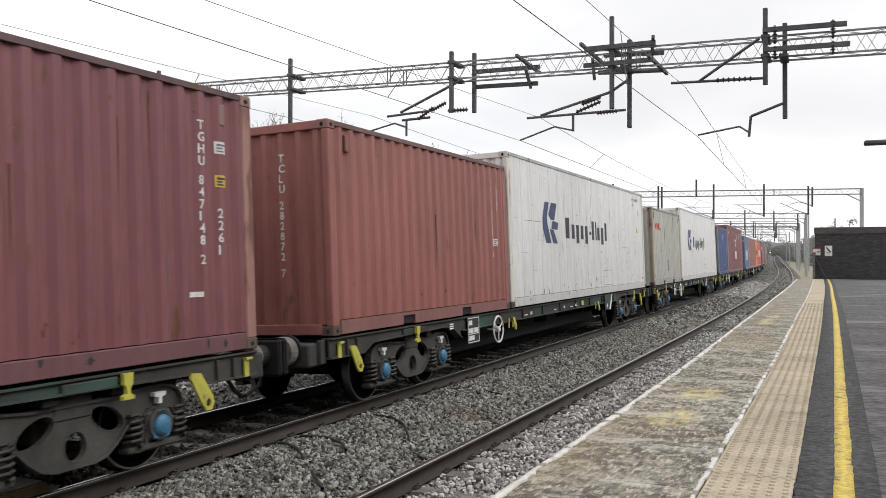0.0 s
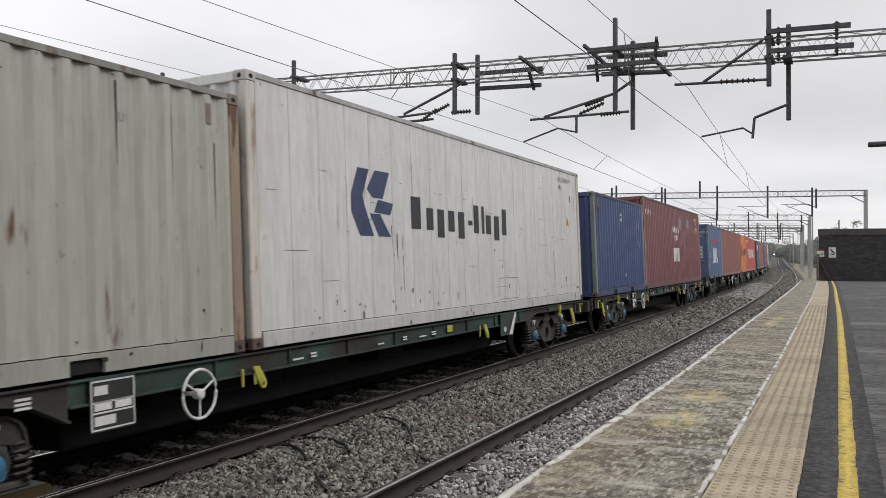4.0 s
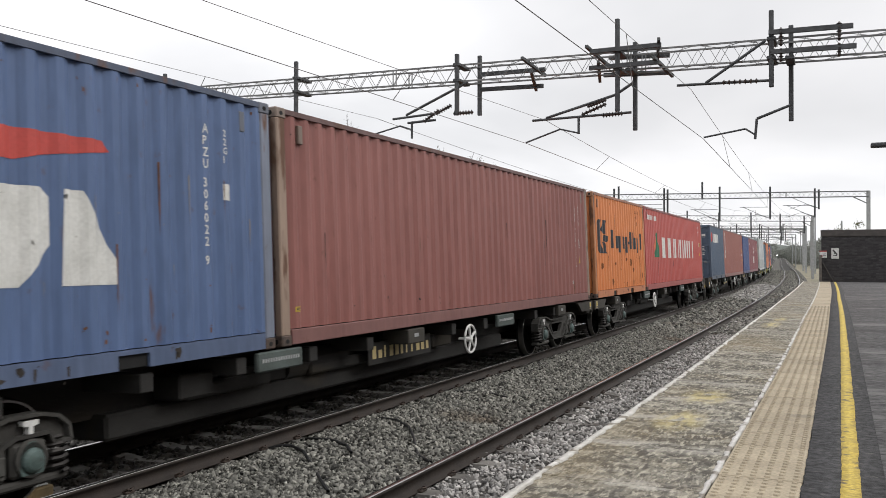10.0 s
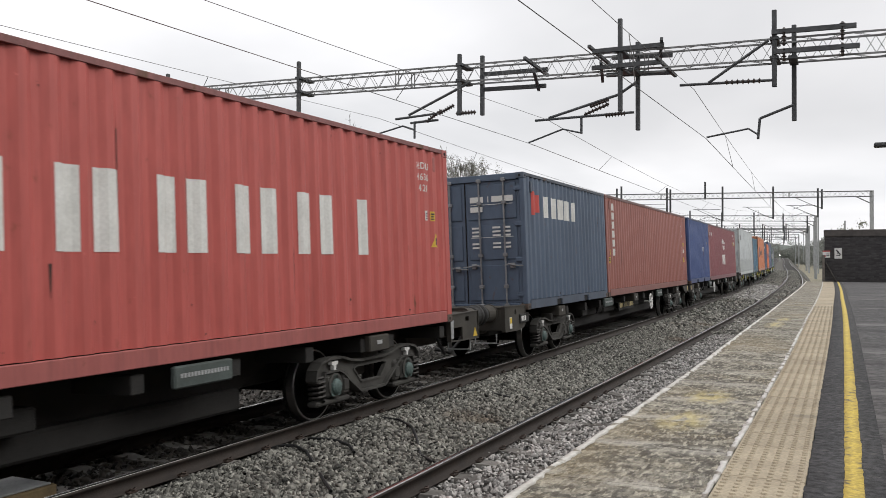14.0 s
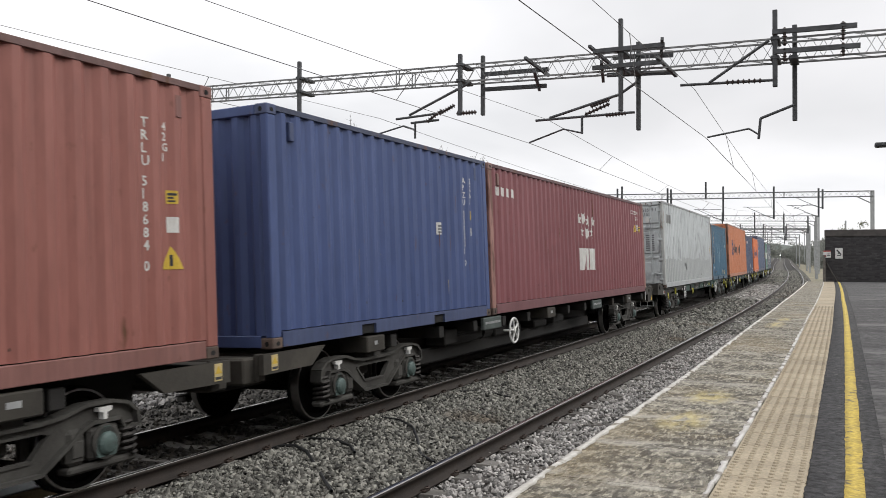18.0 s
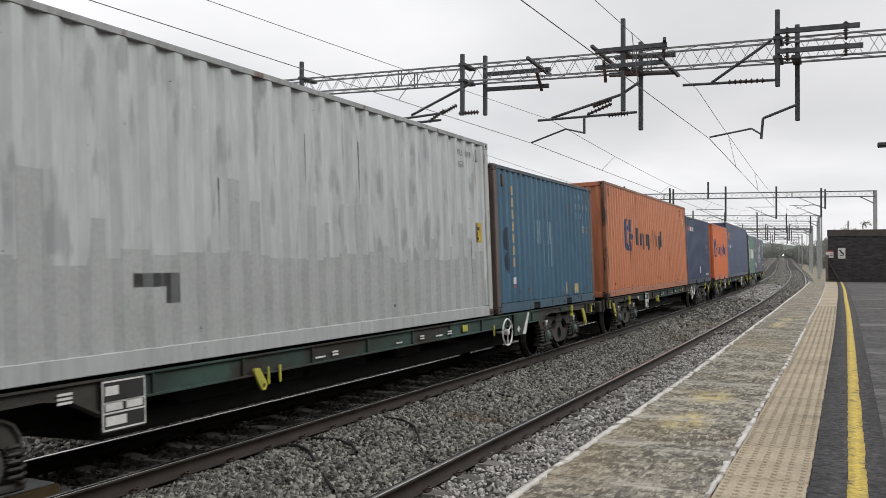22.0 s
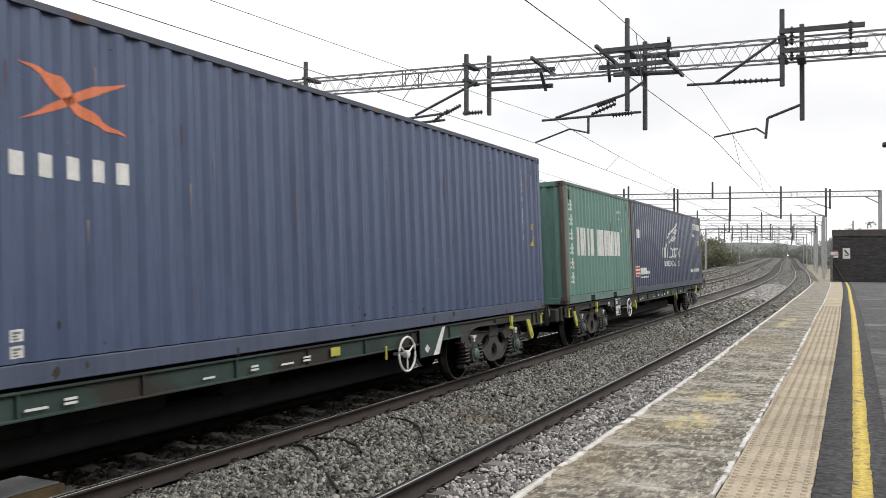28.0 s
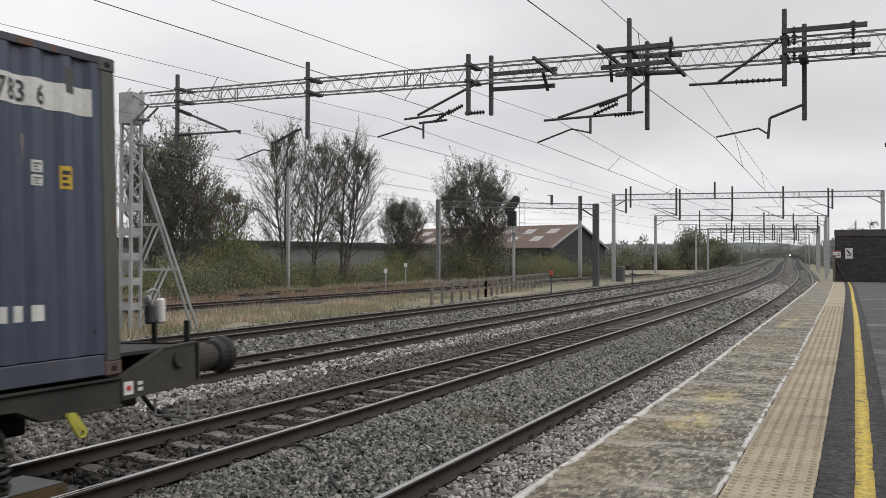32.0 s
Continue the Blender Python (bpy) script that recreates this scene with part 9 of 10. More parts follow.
def tree(x, y, h, width, seed, leafy, stems=((0.0, 1.0),), low=0.16, label="", spread=0.13, size=0.085):
    """Tapered leaders of the given lean and share of the height, rising limbs, side branches, fine twigs and thin leaves in clumps."""
    rng = random.Random(seed)
    root = tagged(new("birch_tree"), label, "tree", "trees beside the sidings")
    root.matrix_basis = pose(x, y, -0.45)
    trunk, limb, tips = bmesh.new(), bmesh.new(), []

    def shoot(bm, p, d, length, r, r1, n, bend, rise_, sides):
        """A wandering tapered shoot; gives its joints as (place, way, share)."""
        out = []
        for i in range(n):
            q = p + d * (length / n)
            a, b = r + (r1 - r) * i / n, r + (r1 - r) * (i + 1) / n
            rod(bm, p, q, a, sides, b, False)
            p = q
            d = (d + Vector((rng.uniform(-1, 1), rng.uniform(-1, 1), rng.uniform(-0.6, 0.6) + rise_)) * bend).normalized()
            out.append((p, d, (i + 1) / n))
        return out

    for lean, share in stems:
        top = h * share
        d0 = Vector((lean * 0.9, lean * 0.44 + rng.uniform(-0.04, 0.04), 1)).normalized()
        wide = width * (0.5 if len(stems) == 1 else 0.40) * (0.6 + 0.4 * share)
        turn = rng.uniform(0, 6.28)
        for p, d, u in shoot(trunk, Vector((lean * 0.5, 0, 0)), d0, top, 0.03 + top * 0.011, 0.018, 13, 0.05, 0.1 + abs(lean), 6):
            if u < low:
                continue
            reach = wide * (math.sin(math.pi * (0.10 + 0.86 * u)) ** 0.8)
            for _ in range(3):
                turn += 2.4 + rng.uniform(-0.4, 0.4)
                e = radians(rng.uniform(28, 48) + 18 * u)
                w = Vector((math.cos(turn) * math.cos(e), math.sin(turn) * math.cos(e), math.sin(e)))
                ln_ = max(0.6, reach / math.cos(e) * rng.uniform(0.55, 1.15))
                for q, wd, v in shoot(limb, p, w, ln_, 0.022 + ln_ * 0.007, 0.012, 5, 0.20, 0.45, 4):
                    if v < 0.3:
                        continue
                    for _s in range(2):
                        k = Vector((rng.uniform(-1, 1), rng.uniform(-1, 1), rng.uniform(-0.4, 0.8)))
                        for g, gd, gv in shoot(limb, q, (wd + k * 0.75).normalized(), ln_ * 0.34 * (1.25 - v * 0.5) + 0.25, 0.014, 0.009, 3, 0.22, 0.3, 3):
                            tips.append(tuple(g))
                            for _t in range(2):
                                kk = Vector((rng.uniform(-1, 1), rng.uniform(-1, 1), rng.uniform(-0.7, 0.7)))
                                tw = g + (gd + kk * 0.9).normalized() * rng.uniform(0.18, 0.5)
                                rod(limb, g, tw, 0.010, 3, 0.007, False)
                                tips.append(tuple(tw))
    part("trunk", trunk, M_BARK, root)
    part("branchwork", limb, M_BARK, root)
    if leafy:
        clumps = [p for p in tips if noise.noise(Vector(p) * 0.7 + Vector((seed, 0, 0))) + rng.uniform(-0.15, 0.15) > 0.22 - leafy * 0.09]
        put("crown", leaves_mesh("crown", clumps or tips[:20], (spread, spread, spread), 2 if leafy < 3 else 3, size, M_LEAF, seed), root, "thin autumn leaves in clumps with many gaps")
    return root


THIN, DENSE = "tall airy birch with few leaves beside the sidings", "tall leafy tree with dark thinning crown beside the sidings"
tree(-40.8, 43.9, 9.1, 7.4, 11, 4, ((0.04, 1.0), (-0.12, 0.9), (0.12, 0.7)), 0.2, DENSE)
tree(-44.0, 44.6, 8.5, 7.0, 12, 4, ((0.0, 1.0), (0.08, 0.8)), 0.2, DENSE)
tree(-44.6, 52.4, 6.4, 6.0, 24, 3, ((0.06, 1.0), (-0.1, 0.9)), 0.12, "small leafy tree among the scrub")
tree(-44.6, 60.7, 11.7, 8.2, 13, 2.4, ((-0.08, 0.9), (0.03, 1.0)), 0.16, DENSE)
tree(-43.0, 62.4, 11.0, 7.6, 14, 2.4, ((0.02, 1.0), (0.10, 0.9)), 0.18, DENSE)
tree(-41.9, 65.4, 11.8, 8.2, 15, 0.8, ((-0.03, 1.0), (0.08, 0.92), (0.24, 0.92)), 0.22, THIN)
tree(-45.8, 83.9, 7.4, 6.0, 19, 4, ((0.0, 1.0), (0.12, 0.9), (-0.12, 0.9)), 0.15, "small round leafy tree beside the sidings")
tree(-40.0, 90.9, 11.9, 9.5, 16, 4, ((0.0, 1.0), (0.13, 0.88), (-0.16, 0.86)), 0.12, DENSE)
tree(-38.7, 90.4, 9.6, 6.8, 17, 4, ((0.0, 1.0), (0.12, 0.9)), 0.10, DENSE)
tree(-42.9, 92.4, 9.4, 7.8, 18, 4, ((0.0, 1.0), (-0.14, 0.9)), 0.10, DENSE)


def bush(x, y, w, h, seed, material=M_BUSH, label="dense bramble and scrub bush at the line's edge", n=170, per=26, size=0.095):
    rng = random.Random(seed)
    root = tagged(new("bush"), label, "bush", "bushes beside the sidings")
    root.matrix_basis = pose(x, y, -0.45)
    pts = []
    for _ in range(n):
        a, r, z = rng.uniform(0, 6.283), math.sqrt(rng.random()), rng.random()
        top = h * (1 - 0.65 * r * r) * rng.uniform(0.65, 1.1)
        pts.append((math.cos(a) * r * w / 2, math.sin(a) * r * w / 2, z * top))
    bm = bmesh.new()
    for p in pts[::4]:
        rod(bm, (p[0] * 0.2, p[1] * 0.2, 0), p, 0.03, 4, 0.008, False)
    part("stem_growth", bm, M_BARK, root)
    put("foliage", leaves_mesh("foliage", pts, (w * 0.045 + 0.1, w * 0.045 + 0.1, h * 0.05 + 0.08), per, size, material, seed), root)
    return root


M_YELLEAF = mat("yellowing_willow_leaves", (0.20, 0.205, 0.09), (0.14, 0.15, 0.07), 0.4, 0.8, 0, 0, islands=0.4, world_space=True, thin=0.45)
rng_b = random.Random(77)
for x, y, w, h in ((-37.5, 44.5, 5, 3.0), (-40.6, 49.0, 5.2, 6.4), (-43.2, 50.5, 6, 5.0), (-41.0, 53.0, 6, 3.4), (-44.0, 47.0, 6, 2.8), (-43, 57, 6, 2.8), (-42.5, 61, 6, 2.4), (-42, 65.5, 6, 2.4), (-42.0, 70.5, 6, 2.6), (-43.5, 75.5, 6, 3.0), (-44.5, 80.5, 6, 3.6), (-41, 86.0, 7, 5.0), (-38.6, 88.5, 7, 5.6),
                       (-36.5, 91.5, 6, 4.8), (-35.6, 95.5, 6, 3.6), (-35, 100, 7, 4.0), (-36.5, 105.0, 7, 4.6), (-34.5, 109, 6, 3.4), (-38.8, 40.5, 5, 2.6), (-34.6, 38.0, 4.4, 2.8), (-42, 38, 6, 3), (-31.8, 113, 5, 2.6), (-48.5, 70, 8, 2.4), (-50, 77, 8, 2.6), (-46.4, 84.5, 6.0, 5.4), (-39.8, 88.6, 8.0, 7.6), (-42.6, 87.4, 6.0, 5.0), (-44.2, 48.0, 7.0, 4.6), (-46.5, 57.0, 6.0, 4.0)):
    k = rng_b.randint(0, 999)
    warm = rng_b.random() < 0.25 or (x, y) in ((-40.6, 49.0), (-38.8, 40.5))
    bush(x, y, w, h, k, M_YELLEAF if warm else M_BUSH, "scrub bush with yellowing leaves" if warm else "dense dark bramble and scrub bush")


def blades(name, count, x0, x1, y0, y1, h, material, label, seed, clump=0.5):
    rng = np.random.RandomState(seed)
    x, y = rng.uniform(x0, x1, count), y0 + (y1 - y0) * rng.uniform(0, 1, count) ** 1.3
    keep = np.sin(x * 1.3 + y * 0.5) + np.sin(y * 0.9 - x * 0.4) + np.sin(y * 2.3 + x * 2.9) + rng.normal(0, 0.6, count) > -clump * 2
    x, y = x[keep], y[keep]
    n = len(x)
    a, t = rng.uniform(0, 6.283, n), rng.normal(0, 0.45, n)
    hh = h * rng.uniform(0.45, 1.25, n)
    w = 0.022 * rng.uniform(0.7, 1.6, n)
    b = np.stack([x, y, np.full(n, -0.46)], 1)
    u = np.stack([np.cos(a), np.sin(a), np.zeros(n)], 1)
    tip = b + np.stack([np.cos(a + 1.2) * np.sin(t) * hh, np.sin(a + 1.2) * np.sin(t) * hh, np.cos(t) * hh], 1)
    v = np.stack([b - u * w[:, None], b + u * w[:, None], tip], 1)
    tagged(put(name, sheet(name, v.reshape(-1, 3), np.arange(n * 3).reshape(n, 3), material)), label, "grass", kind="stuff")


blades("grass", 15000, -25.2, -19.6, 18, 39, 0.34, M_GRASS, "pale dry grass strip between the lines", 1)
blades("grass", 8000, -26.0, -22.4, 39, 62, 0.3, M_GRASS, "pale dry grass behind the fence", 7)
blades("grass", 16000, -36.2, -35.0, 24, 110, 0.6, M_GRASS, "rough grass before the bushes", 2)
blades("weeds", 30000, -35.2, -29.5, 24, 80, 0.52, M_REED, "red-brown dead weeds over the disused siding", 3, 0.05)
blades("weeds", 3000, -26.4, -24.6, 24, 70, 0.4, M_REED, "brown weeds along the siding", 4, 0.1)
blades("grass", 5000, -31, -24, 62, 130, 0.4, M_GRASS, "pale dry grass further along the line", 5)

# ---- fence, signal and lineside equipment ----
fence = tagged(new("ramp_fence"), "grey weathered post-and-rail timber fence", "fence")
FP = [Vector((-20.2, 40.1, -0.45)), Vector((-21.4, 50.0, -0.45)), Vector((-26.0, 75.0, -0.45))]
for a, b in zip(FP, FP[1:]):
    n = max(2, round((b - a).length / 1.65))
    for i in range(n + 1):
        p = a.lerp(b, i / n)
        bm = bmesh.new()
        box(bm, p.x - 0.07, p.x + 0.07, p.y - 0.07, p.y + 0.07, p.z, p.z + 1.16, 0.012)
        part("fence_post", bm, M_TIMBER, fence)
    for z in (0.62, 1.12):
        bm = bmesh.new()
        beam(bm, a + Vector((0, 0, z)), b + Vector((0, 0, z)), 0.06, 0.13)
        part("fence_rail", bm, M_TIMBER, fence)

sig = tagged(new("railway_signal"), "dark colour-light signal on a pale tubular post with ladder", "signal")
sig.matrix_basis = pose(-32.1, 81.9, -0.45)
bm = bmesh.new()
rod(bm, (0.1, 0, 0), (0.1, 0, 6.2), 0.15, 12)
part("post", bm, M_GALV, sig)
bm = bmesh.new()
for x in (-0.16, 0.16):
    beam(bm, (x - 0.62, -0.2, 0), (x - 0.28, -0.2, 5.7), 0.05, 0.05)
for i in range(16):
    k = (i + 0.5) / 16
    beam(bm, (-0.78 + 0.34 * k, -0.2, 5.7 * k), (-0.46 + 0.34 * k, -0.2, 5.7 * k), 0.03, 0.03)
part("ladder", bm, M_OLE_L, sig)
bm = bmesh.new()
box(bm, -0.50, 0.40, -0.25, 0.1, 5.75, 7.25, 0.04)
head = part("signal_head", bm, M_BOARD, sig)
bm = bmesh.new()
for z in (6.1, 6.6):
    lathe(bm, (-0.05, -0.25, z), (0, -1, 0), [(0, 0.13), (0.18, 0.12), (0.18, 0.10), (0.02, 0.09)], 12)
part("lamp_hood", bm, M_BOARD, head)
bm = bmesh.new()
capsule = [(0.40 * math.cos(t), 0.66 * (1 if math.sin(t) >= 0 else -1) + 0.40 * math.sin(t)) for t in [math.pi * (2 * k + 1) / 20 for k in range(20)]]
tmp = bmesh.new()
plate(tmp, capsule, [], -0.22, 0.12)
merge(bm, tmp, pose(0.02, -0.05, 7.85) @ Matrix.Rotation(radians(33), 4, "Y") @ Matrix.Rotation(radians(90), 4, "Z"))
part("route_indicator", bm, M_BOARD, sig, "black round-ended route indicator set aslant")
bm = bmesh.new()
box(bm, -0.5, 1.25, -0.4, 0.5, 5.05, 5.12)
part("platform_grating", bm, M_GALV, sig)
bm = bmesh.new()
for x in (0.62, 1.2):
    beam(bm, (x, 0.3, 5.1), (x, 0.3, 8.2), 0.035, 0.035)
for z in (6.1, 7.0, 8.1):
    beam(bm, (0.55, 0.3, z), (1.25, 0.3, z), 0.035, 0.035)
part("cage_rail", bm, M_OLE_L, sig)


def simple_post(name, x, y, h, w, material, label, cat, head=None):
    root = tagged(new(name), label, cat)
    root.matrix_basis = pose(x, y, -0.45)
    bm = bmesh.new()
    box(bm, -w / 2, w / 2, -w / 2, w / 2, 0, h, w * 0.1)
    part("post", bm, material, root)
    if head:
        mt_, hw, hh, z = head
        bm = bmesh.new()
        box(bm, -hw / 2, hw / 2, -0.08, 0.03, z, z + hh, 0.02)
        part("head", bm, mt_, root)
    return root


simple_post("marker_post", -15.9, 46.5, 1.9, 0.07, M_OLE, "thin dark post with a faded red marker", "marker", (M_RED_MARKER, 0.22, 0.30, 1.5))
simple_post("marker_post", -15.6, 64.1, 2.2, 0.09, M_OLE, "thin dark lineside post with a cross piece", "marker", (M_OLE, 0.5, 0.08, 1.3))
simple_post("marker_post", -28.9, 50.5, 1.75, 0.08, M_GALV, "short white-topped lineside post", "marker", (M_WHITE, 0.22, 0.3, 1.45))
simple_post("marker_post", -33.4, 61.6, 2.1, 0.08, M_GALV, "short white-topped lineside post", "marker", (M_WHITE, 0.26, 0.3, 1.75))
simple_post("overhead_line_mast", -38.9, 53.3, 9.2, 0.22, M_GALV, "slim pale mast among the trees", "mast")
simple_post("overhead_line_mast", -32.8, 107.1, 10.5, 0.4, M_GALV, "pale galvanised mast beside the sidings", "mast")
simple_post("equipment_case", -23.7, 92.0, 1.7, 0.9, M_OLE, "grey lineside equipment cabinet", "cabinet")

sid = tagged(new("siding_portal"), "light dark-legged portal over the sidings", "gantry", "overhead line portals")
sid.matrix_basis = trk_pose(74.8)
truss(sid, -28.1, -13.0, 6.9, 6.39, 7.45, 6.78, 0.4, 0.03, 20, M_OLE_L, False)
for x, mt_, zt, hw_ in ((-13.0, M_OLE, 6.85, 0.26), (-28.1, M_OLE_L, 7.6, 0.17)):
    bm = bmesh.new()
    box(bm, x - hw_, x + hw_, -0.2, 0.2, -0.5, zt, 0.02)
    part("mast", bm, mt_, sid)
bm = bmesh.new()
beam(bm, (-13.0, 0, 5.6), (-14.4, 0, 6.5), 0.12, 0.12)
box(bm, -14.45, -14.25, -0.1, 0.1, 5.4, 7.57)
box(bm, -17.1, -16.9, -0.1, 0.1, 6.8, 7.7)
beam(bm, (-17.4, 0, 7.7), (-16.9, 0, 7.7), 0.06, 0.06)
part("drop_post", bm, M_OLE, sid)

# ---- sheds behind the trees ----
shed = tagged(new("shed"), "long dark shed with a brown sheeted roof and pale rooflights", "building")
GA, GB = Vector((-39.5, 115.4, 0)), Vector((-35.6, 129.2, 0))
along = Vector((-(GB - GA).y, (GB - GA).x, 0)).normalized()
LEN, EAVE, RIDGE = 31.0, 3.6, 6.9
mid = (GA + GB) / 2


def up(p, z):
    return Vector((p.x, p.y, z))


bm = bmesh.new()
for o in (Vector((0, 0, 0)), along * LEN):
    bm.faces.new([bm.verts.new(v) for v in (up(GA + o, -0.6), up(GB + o, -0.6), up(GB + o, EAVE), up(mid + o, RIDGE), up(GA + o, EAVE))])
for g in (GA, GB):
    bm.faces.new([bm.verts.new(v) for v in (up(g, -0.6), up(g + along * LEN, -0.6), up(g + along * LEN, EAVE), up(g, EAVE))])
part("wall", bm, M_WALL_D, shed, "dark cladding")
for g in (GA, GB):
    out = (g - mid) * 0.06
    bm = bmesh.new()
    n = 40
    for i in range(n):
        a, b = along * (-0.3 + (LEN + 0.6) * i / n), along * (-0.3 + (LEN + 0.6) * (i + 0.96) / n)
        vs = [bm.verts.new(v) for v in (up(mid + a, RIDGE + 0.1), up(mid + b, RIDGE + 0.1), up(g + out + b, EAVE - 0.1), up(g + out + a, EAVE - 0.1))]
        vt = [bm.verts.new(v.co + Vector((0, 0, 0.08))) for v in vs]
        bm.faces.new(vs[::-1])
        bm.faces.new(vt)
        for k in range(4):
            bm.faces.new((vs[k], vs[(k + 1) % 4], vt[(k + 1) % 4], vt[k]))
    part("roof", bm, M_ROOF, shed, "weathered brown profiled roof sheets")
for i in range(7):
    for row, f in ((0, 0.2), (1, 0.55)):
        a = along * (2.2 + i * 4.2 + (1.2 if row else 0))
        g = GA
        p, q = mid.lerp(g, f), mid.lerp(g, f + 0.22)
        zp, zq = RIDGE + (EAVE - RIDGE) * f + 0.24, RIDGE + (EAVE - RIDGE) * (f + 0.22) + 0.24
        bm = bmesh.new()
        vs = [bm.verts.new(v) for v in (up(p + a, zp), up(p + a + along * 1.7, zp), up(q + a + along * 1.7, zq), up(q + a, zq))]
        vt = [bm.verts.new(v.co - Vector((0, 0, 0.10))) for v in vs]
        bm.faces.new(vs)
        for k in range(4):
            bm.faces.new((vs[k], vs[(k + 1) % 4], vt[(k + 1) % 4], vt[k]))
        part("rooflight", bm, M_ROOFLIGHT, shed)
bm = bmesh.new()
for t in range(2):
    e = (GA, GB)[t]
    beam(bm, up(mid - along * 0.35, RIDGE + 0.12), up(e - along * 0.35 + (e - mid) * 0.06, EAVE - 0.06), 0.08, 0.3)
part("bargeboard", bm, M_ROOFLIGHT, shed)

block = tagged(new("warehouse"), "long low grey warehouse behind the birches", "building")
bm = bmesh.new()
WA, WB = Vector((-66, 62, 0)), Vector((-54, 112, 0))
dv = (WB - WA).normalized()
nv = Vector((-dv.y, dv.x, 0))
vs = [WA, WB, WB + nv * 16, WA + nv * 16]
lo, hi = [bm.verts.new(up(v, -0.6)) for v in vs], [bm.verts.new(up(v, 4.0)) for v in vs]
for k in range(4):
    bm.faces.new((lo[k], lo[(k + 1) % 4], hi[(k + 1) % 4], hi[k]))
part("wall", bm, M_WALL_G, block)
bm = bmesh.new()
bm.faces.new([bm.verts.new(up(v, 4.02)) for v in vs])
part("roof", bm, M_WALL_D, block)
bm = bmesh.new()
beam(bm, up(WA - nv * 0.45, 3.75), up(WB - nv * 0.45, 3.75), 0.3, 0.5)
part("fascia", bm, M_WALL_D, block, "dark fascia band")

# ---- far trees along the line and the hills ----


def far_woods(name, spots_, material, label, seed, per=60, size=0.9, loose=0.8):
    rng = random.Random(seed)
    pts = []
    for x, y, w, h in spots_:
        for _ in range(60):
            a, r = rng.uniform(0, 6.283), math.sqrt(rng.random())
            pts.append((x + math.cos(a) * r * w / 2, y + math.sin(a) * r * w / 2, -0.5 + rng.random() * h * (1 - 0.55 * r * r)))
    tagged(put(name, leaves_mesh(name, pts, (loose, loose, loose * 0.75), per, size, material, seed)), label, "trees", kind="stuff")


rng_f = random.Random(9)
line_l = []
for i in range(34):
    s = 150 + i * 11
    o = -32 - rng_f.uniform(0, 10) - max(0, 230 - s) * 0.12
    p = trk(s, o)
    line_l.append((p.x, p.y, rng_f.uniform(8, 14), rng_f.uniform(4.5, 8) * (0.8 if s < 200 else 1.0 + (s - 200) / 300)))
for i in range(20):
    s = 240 + i * 16
    p = trk(s, 16 + rng_f.uniform(0, 8))
    line_l.append((p.x, p.y, rng_f.uniform(8, 14), rng_f.uniform(5, 9) * (1 + (s - 240) / 400)))
for i in range(40):
    line_l.append((-110 + i * 3.4 + rng_f.uniform(-3, 3), 560 + rng_f.uniform(-30, 40), 16, rng_f.uniform(9, 15)))
far_woods("far_trees", line_l, M_FARTREE, "distant trees along the curve, haze put into their pale leaf colour", 4, 26, 0.5)
p = trk(205, -27)
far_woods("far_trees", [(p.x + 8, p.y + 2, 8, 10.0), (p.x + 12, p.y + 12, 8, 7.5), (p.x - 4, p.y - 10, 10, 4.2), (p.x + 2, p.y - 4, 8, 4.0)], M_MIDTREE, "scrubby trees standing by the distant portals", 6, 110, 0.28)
far_woods("far_trees", [(-0.6, 62, 1.7, 5.0), (0.5, 62.6, 1.7, 5.3), (1.5, 62.4, 1.5, 5.0)], M_MIDTREE, "dull bush tops behind the brick wall", 8, 90, 0.07, 0.16)


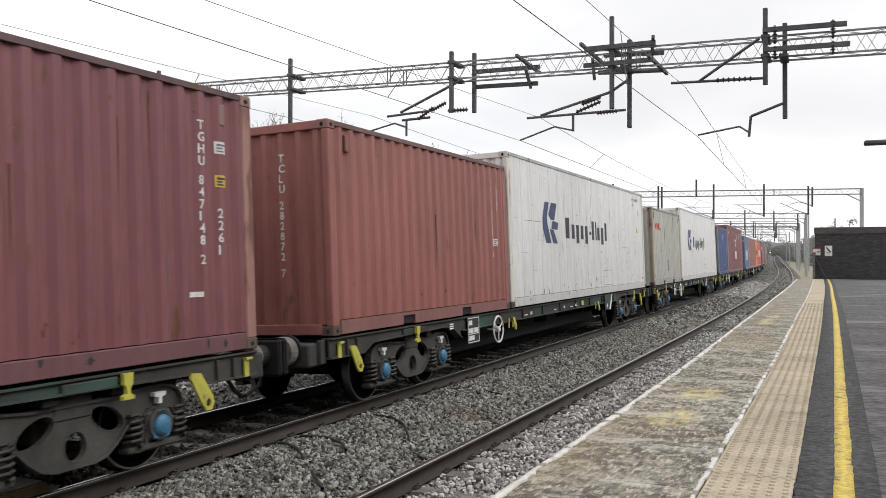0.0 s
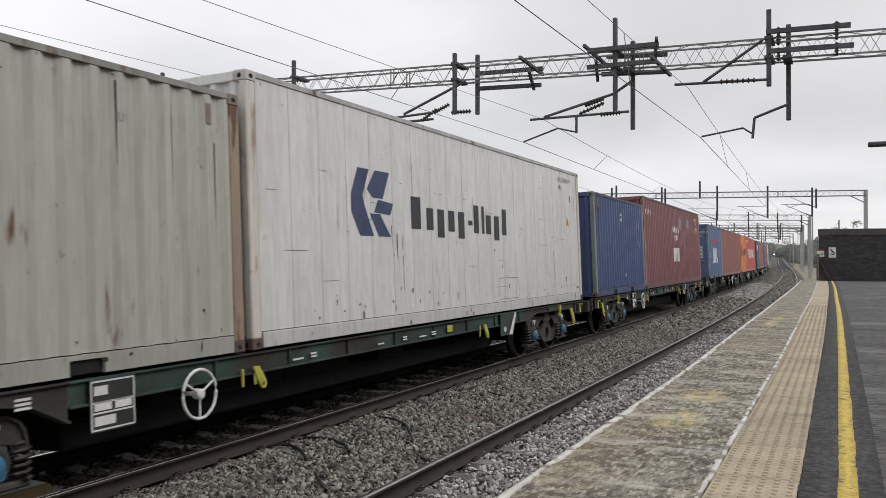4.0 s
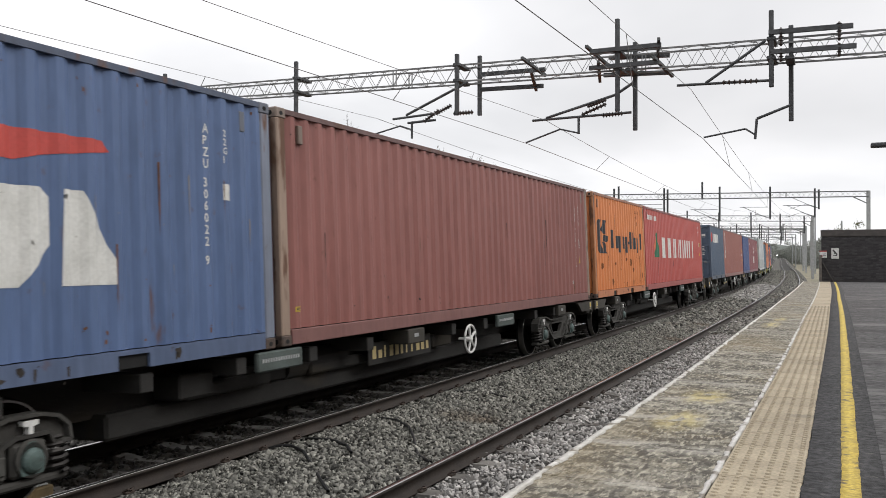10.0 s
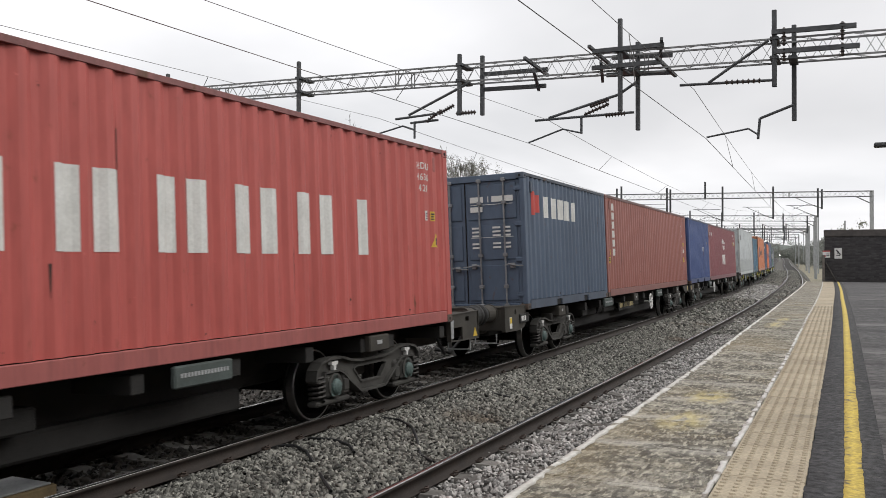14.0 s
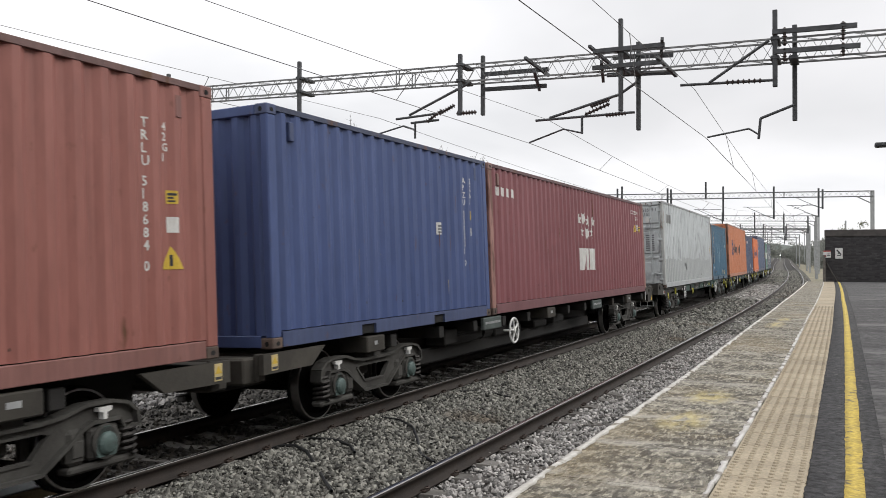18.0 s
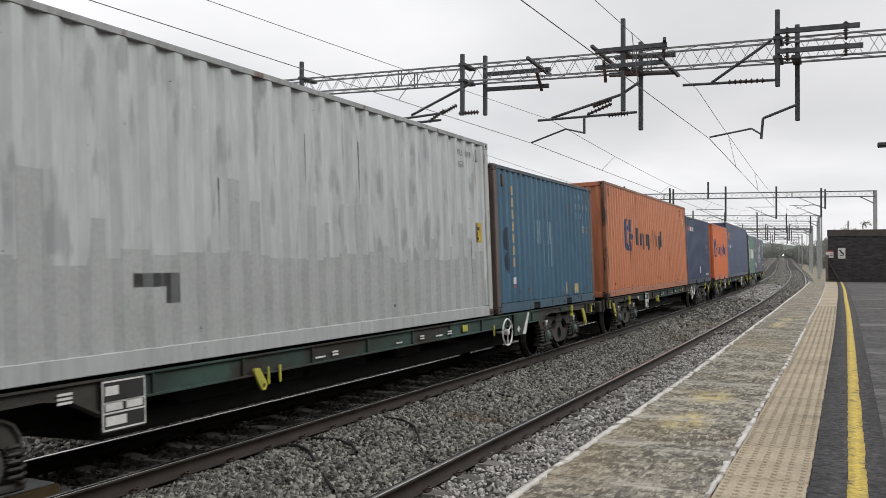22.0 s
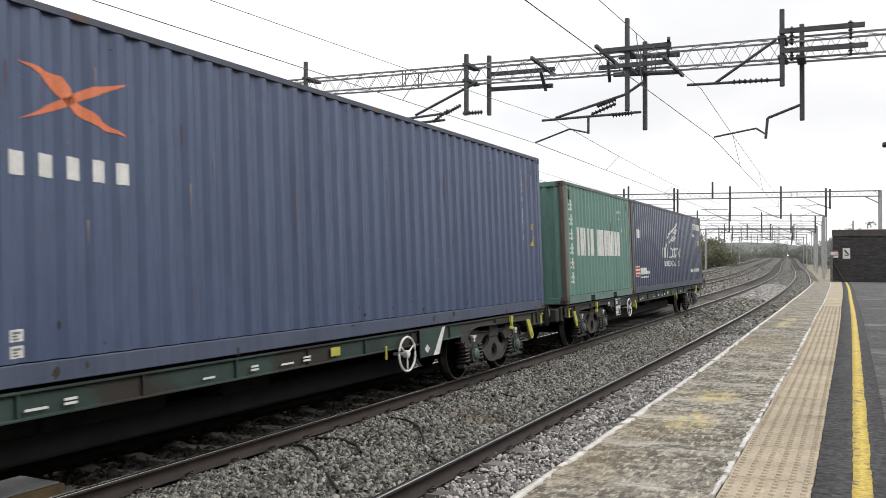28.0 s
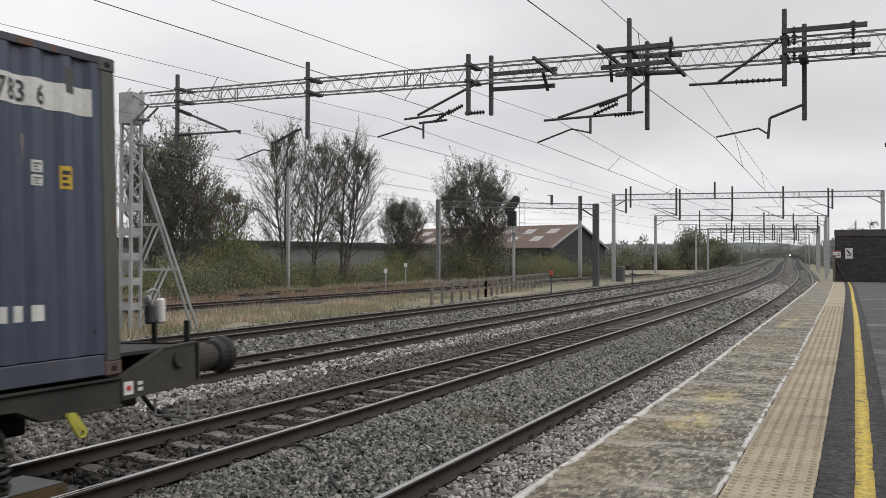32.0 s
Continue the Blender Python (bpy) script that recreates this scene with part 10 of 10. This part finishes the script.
def hills(name, r, base, amp, material, label, seed):
    vs, fs = [], []
    n = 120
    for i in range(n + 1):
        a = radians(60 + 130 * i / n)
        h = base + amp * (noise.noise(Vector((i * 0.09, seed, 0))) + 0.5 * noise.noise(Vector((i * 0.31, seed, 3))) + 0.25 * noise.noise(Vector((i * 1.3, seed, 7))))
        x, y = r * math.cos(a), r * math.sin(a)
        vs += [(x, y, -2), (x * 1.05, y * 1.05, h), (x * 1.5, y * 1.5, h * 0.6)]
    for i in range(n):
        for k in range(2):
            fs.append((i * 3 + k, i * 3 + 3 + k, i * 3 + 4 + k, i * 3 + 1 + k))
    tagged(put(name, sheet(name, vs, fs, material, True)), label, "hill", kind="structure")


far_sig = tagged(new("distant_signal"), "far white signal lamp on a slim post", "signal")
far_sig.matrix_basis = pose(-21.9, 299.2, 0.21)
bm = bmesh.new()
box(bm, -0.1, 0.1, -0.1, 0.1, -0.6, 4.2, 0.01)
part("post", bm, M_GALV, far_sig)
bm = bmesh.new()
box(bm, -0.25, 0.25, 0.0, 0.2, 2.6, 3.7, 0.03)
part("backplate", bm, M_BOARD, far_sig)
bm = bmesh.new()
lathe(bm, (0, -0.02, 3.2), (0, -1, 0), [(0, 0.20), (0.05, 0.18), (0.09, 0.10)], 14)
part("lamp", bm, M_LAMP_GLOW, far_sig, "lit white lamp")

hills("backdrop", 700, 10, 4, M_FIELD, "low green fields in the distance", 2.0)
hills("backdrop", 1500, 30, 9, M_HILL, "hazy wooded hills on the horizon", 5.0)


# ---- the train runs towards and past the camera ----


def run_at(t):
    return float(np.interp(t, range(len(RUN)), RUN))


def vehicle_pose(start, t_run):
    """A vehicle rides on its two bogies, leaning with the track's cant."""
    a, b = trk(start + t_run + BOGIE_Y[0]), trk(start + t_run + BOGIE_Y[1])
    d = (b - a).normalized()
    turn = math.atan2(-d.x, d.y)
    o = a - d * BOGIE_Y[0]
    return Matrix.Translation(o) @ Matrix.Rotation(turn, 4, "Z") @ Matrix.Rotation(-math.atan(CANT), 4, "Y")


def motions():
    for v, root in enumerate(WAGONS):
        rows = [(t, vehicle_pose(START[v], RUN[t])) for t in range(33)]
        walk(root, rows)
        for veh, at, ob in LOADS:
            if veh == v:
                walk(ob, [(t, m @ Matrix.Translation((0, at, DECK))) for t, m in rows])
    times = [k / 15 for k in range(481)]
    angle = [(RUN[0] - run_at(t)) / WHEEL_R for t in times]
    for w, y in SPINNERS:
        walk(w, [(t, Matrix.Translation((0, y, WHEEL_R)) @ Matrix.Rotation(a, 4, "X")) for t, a in zip(times, angle)])


motions()
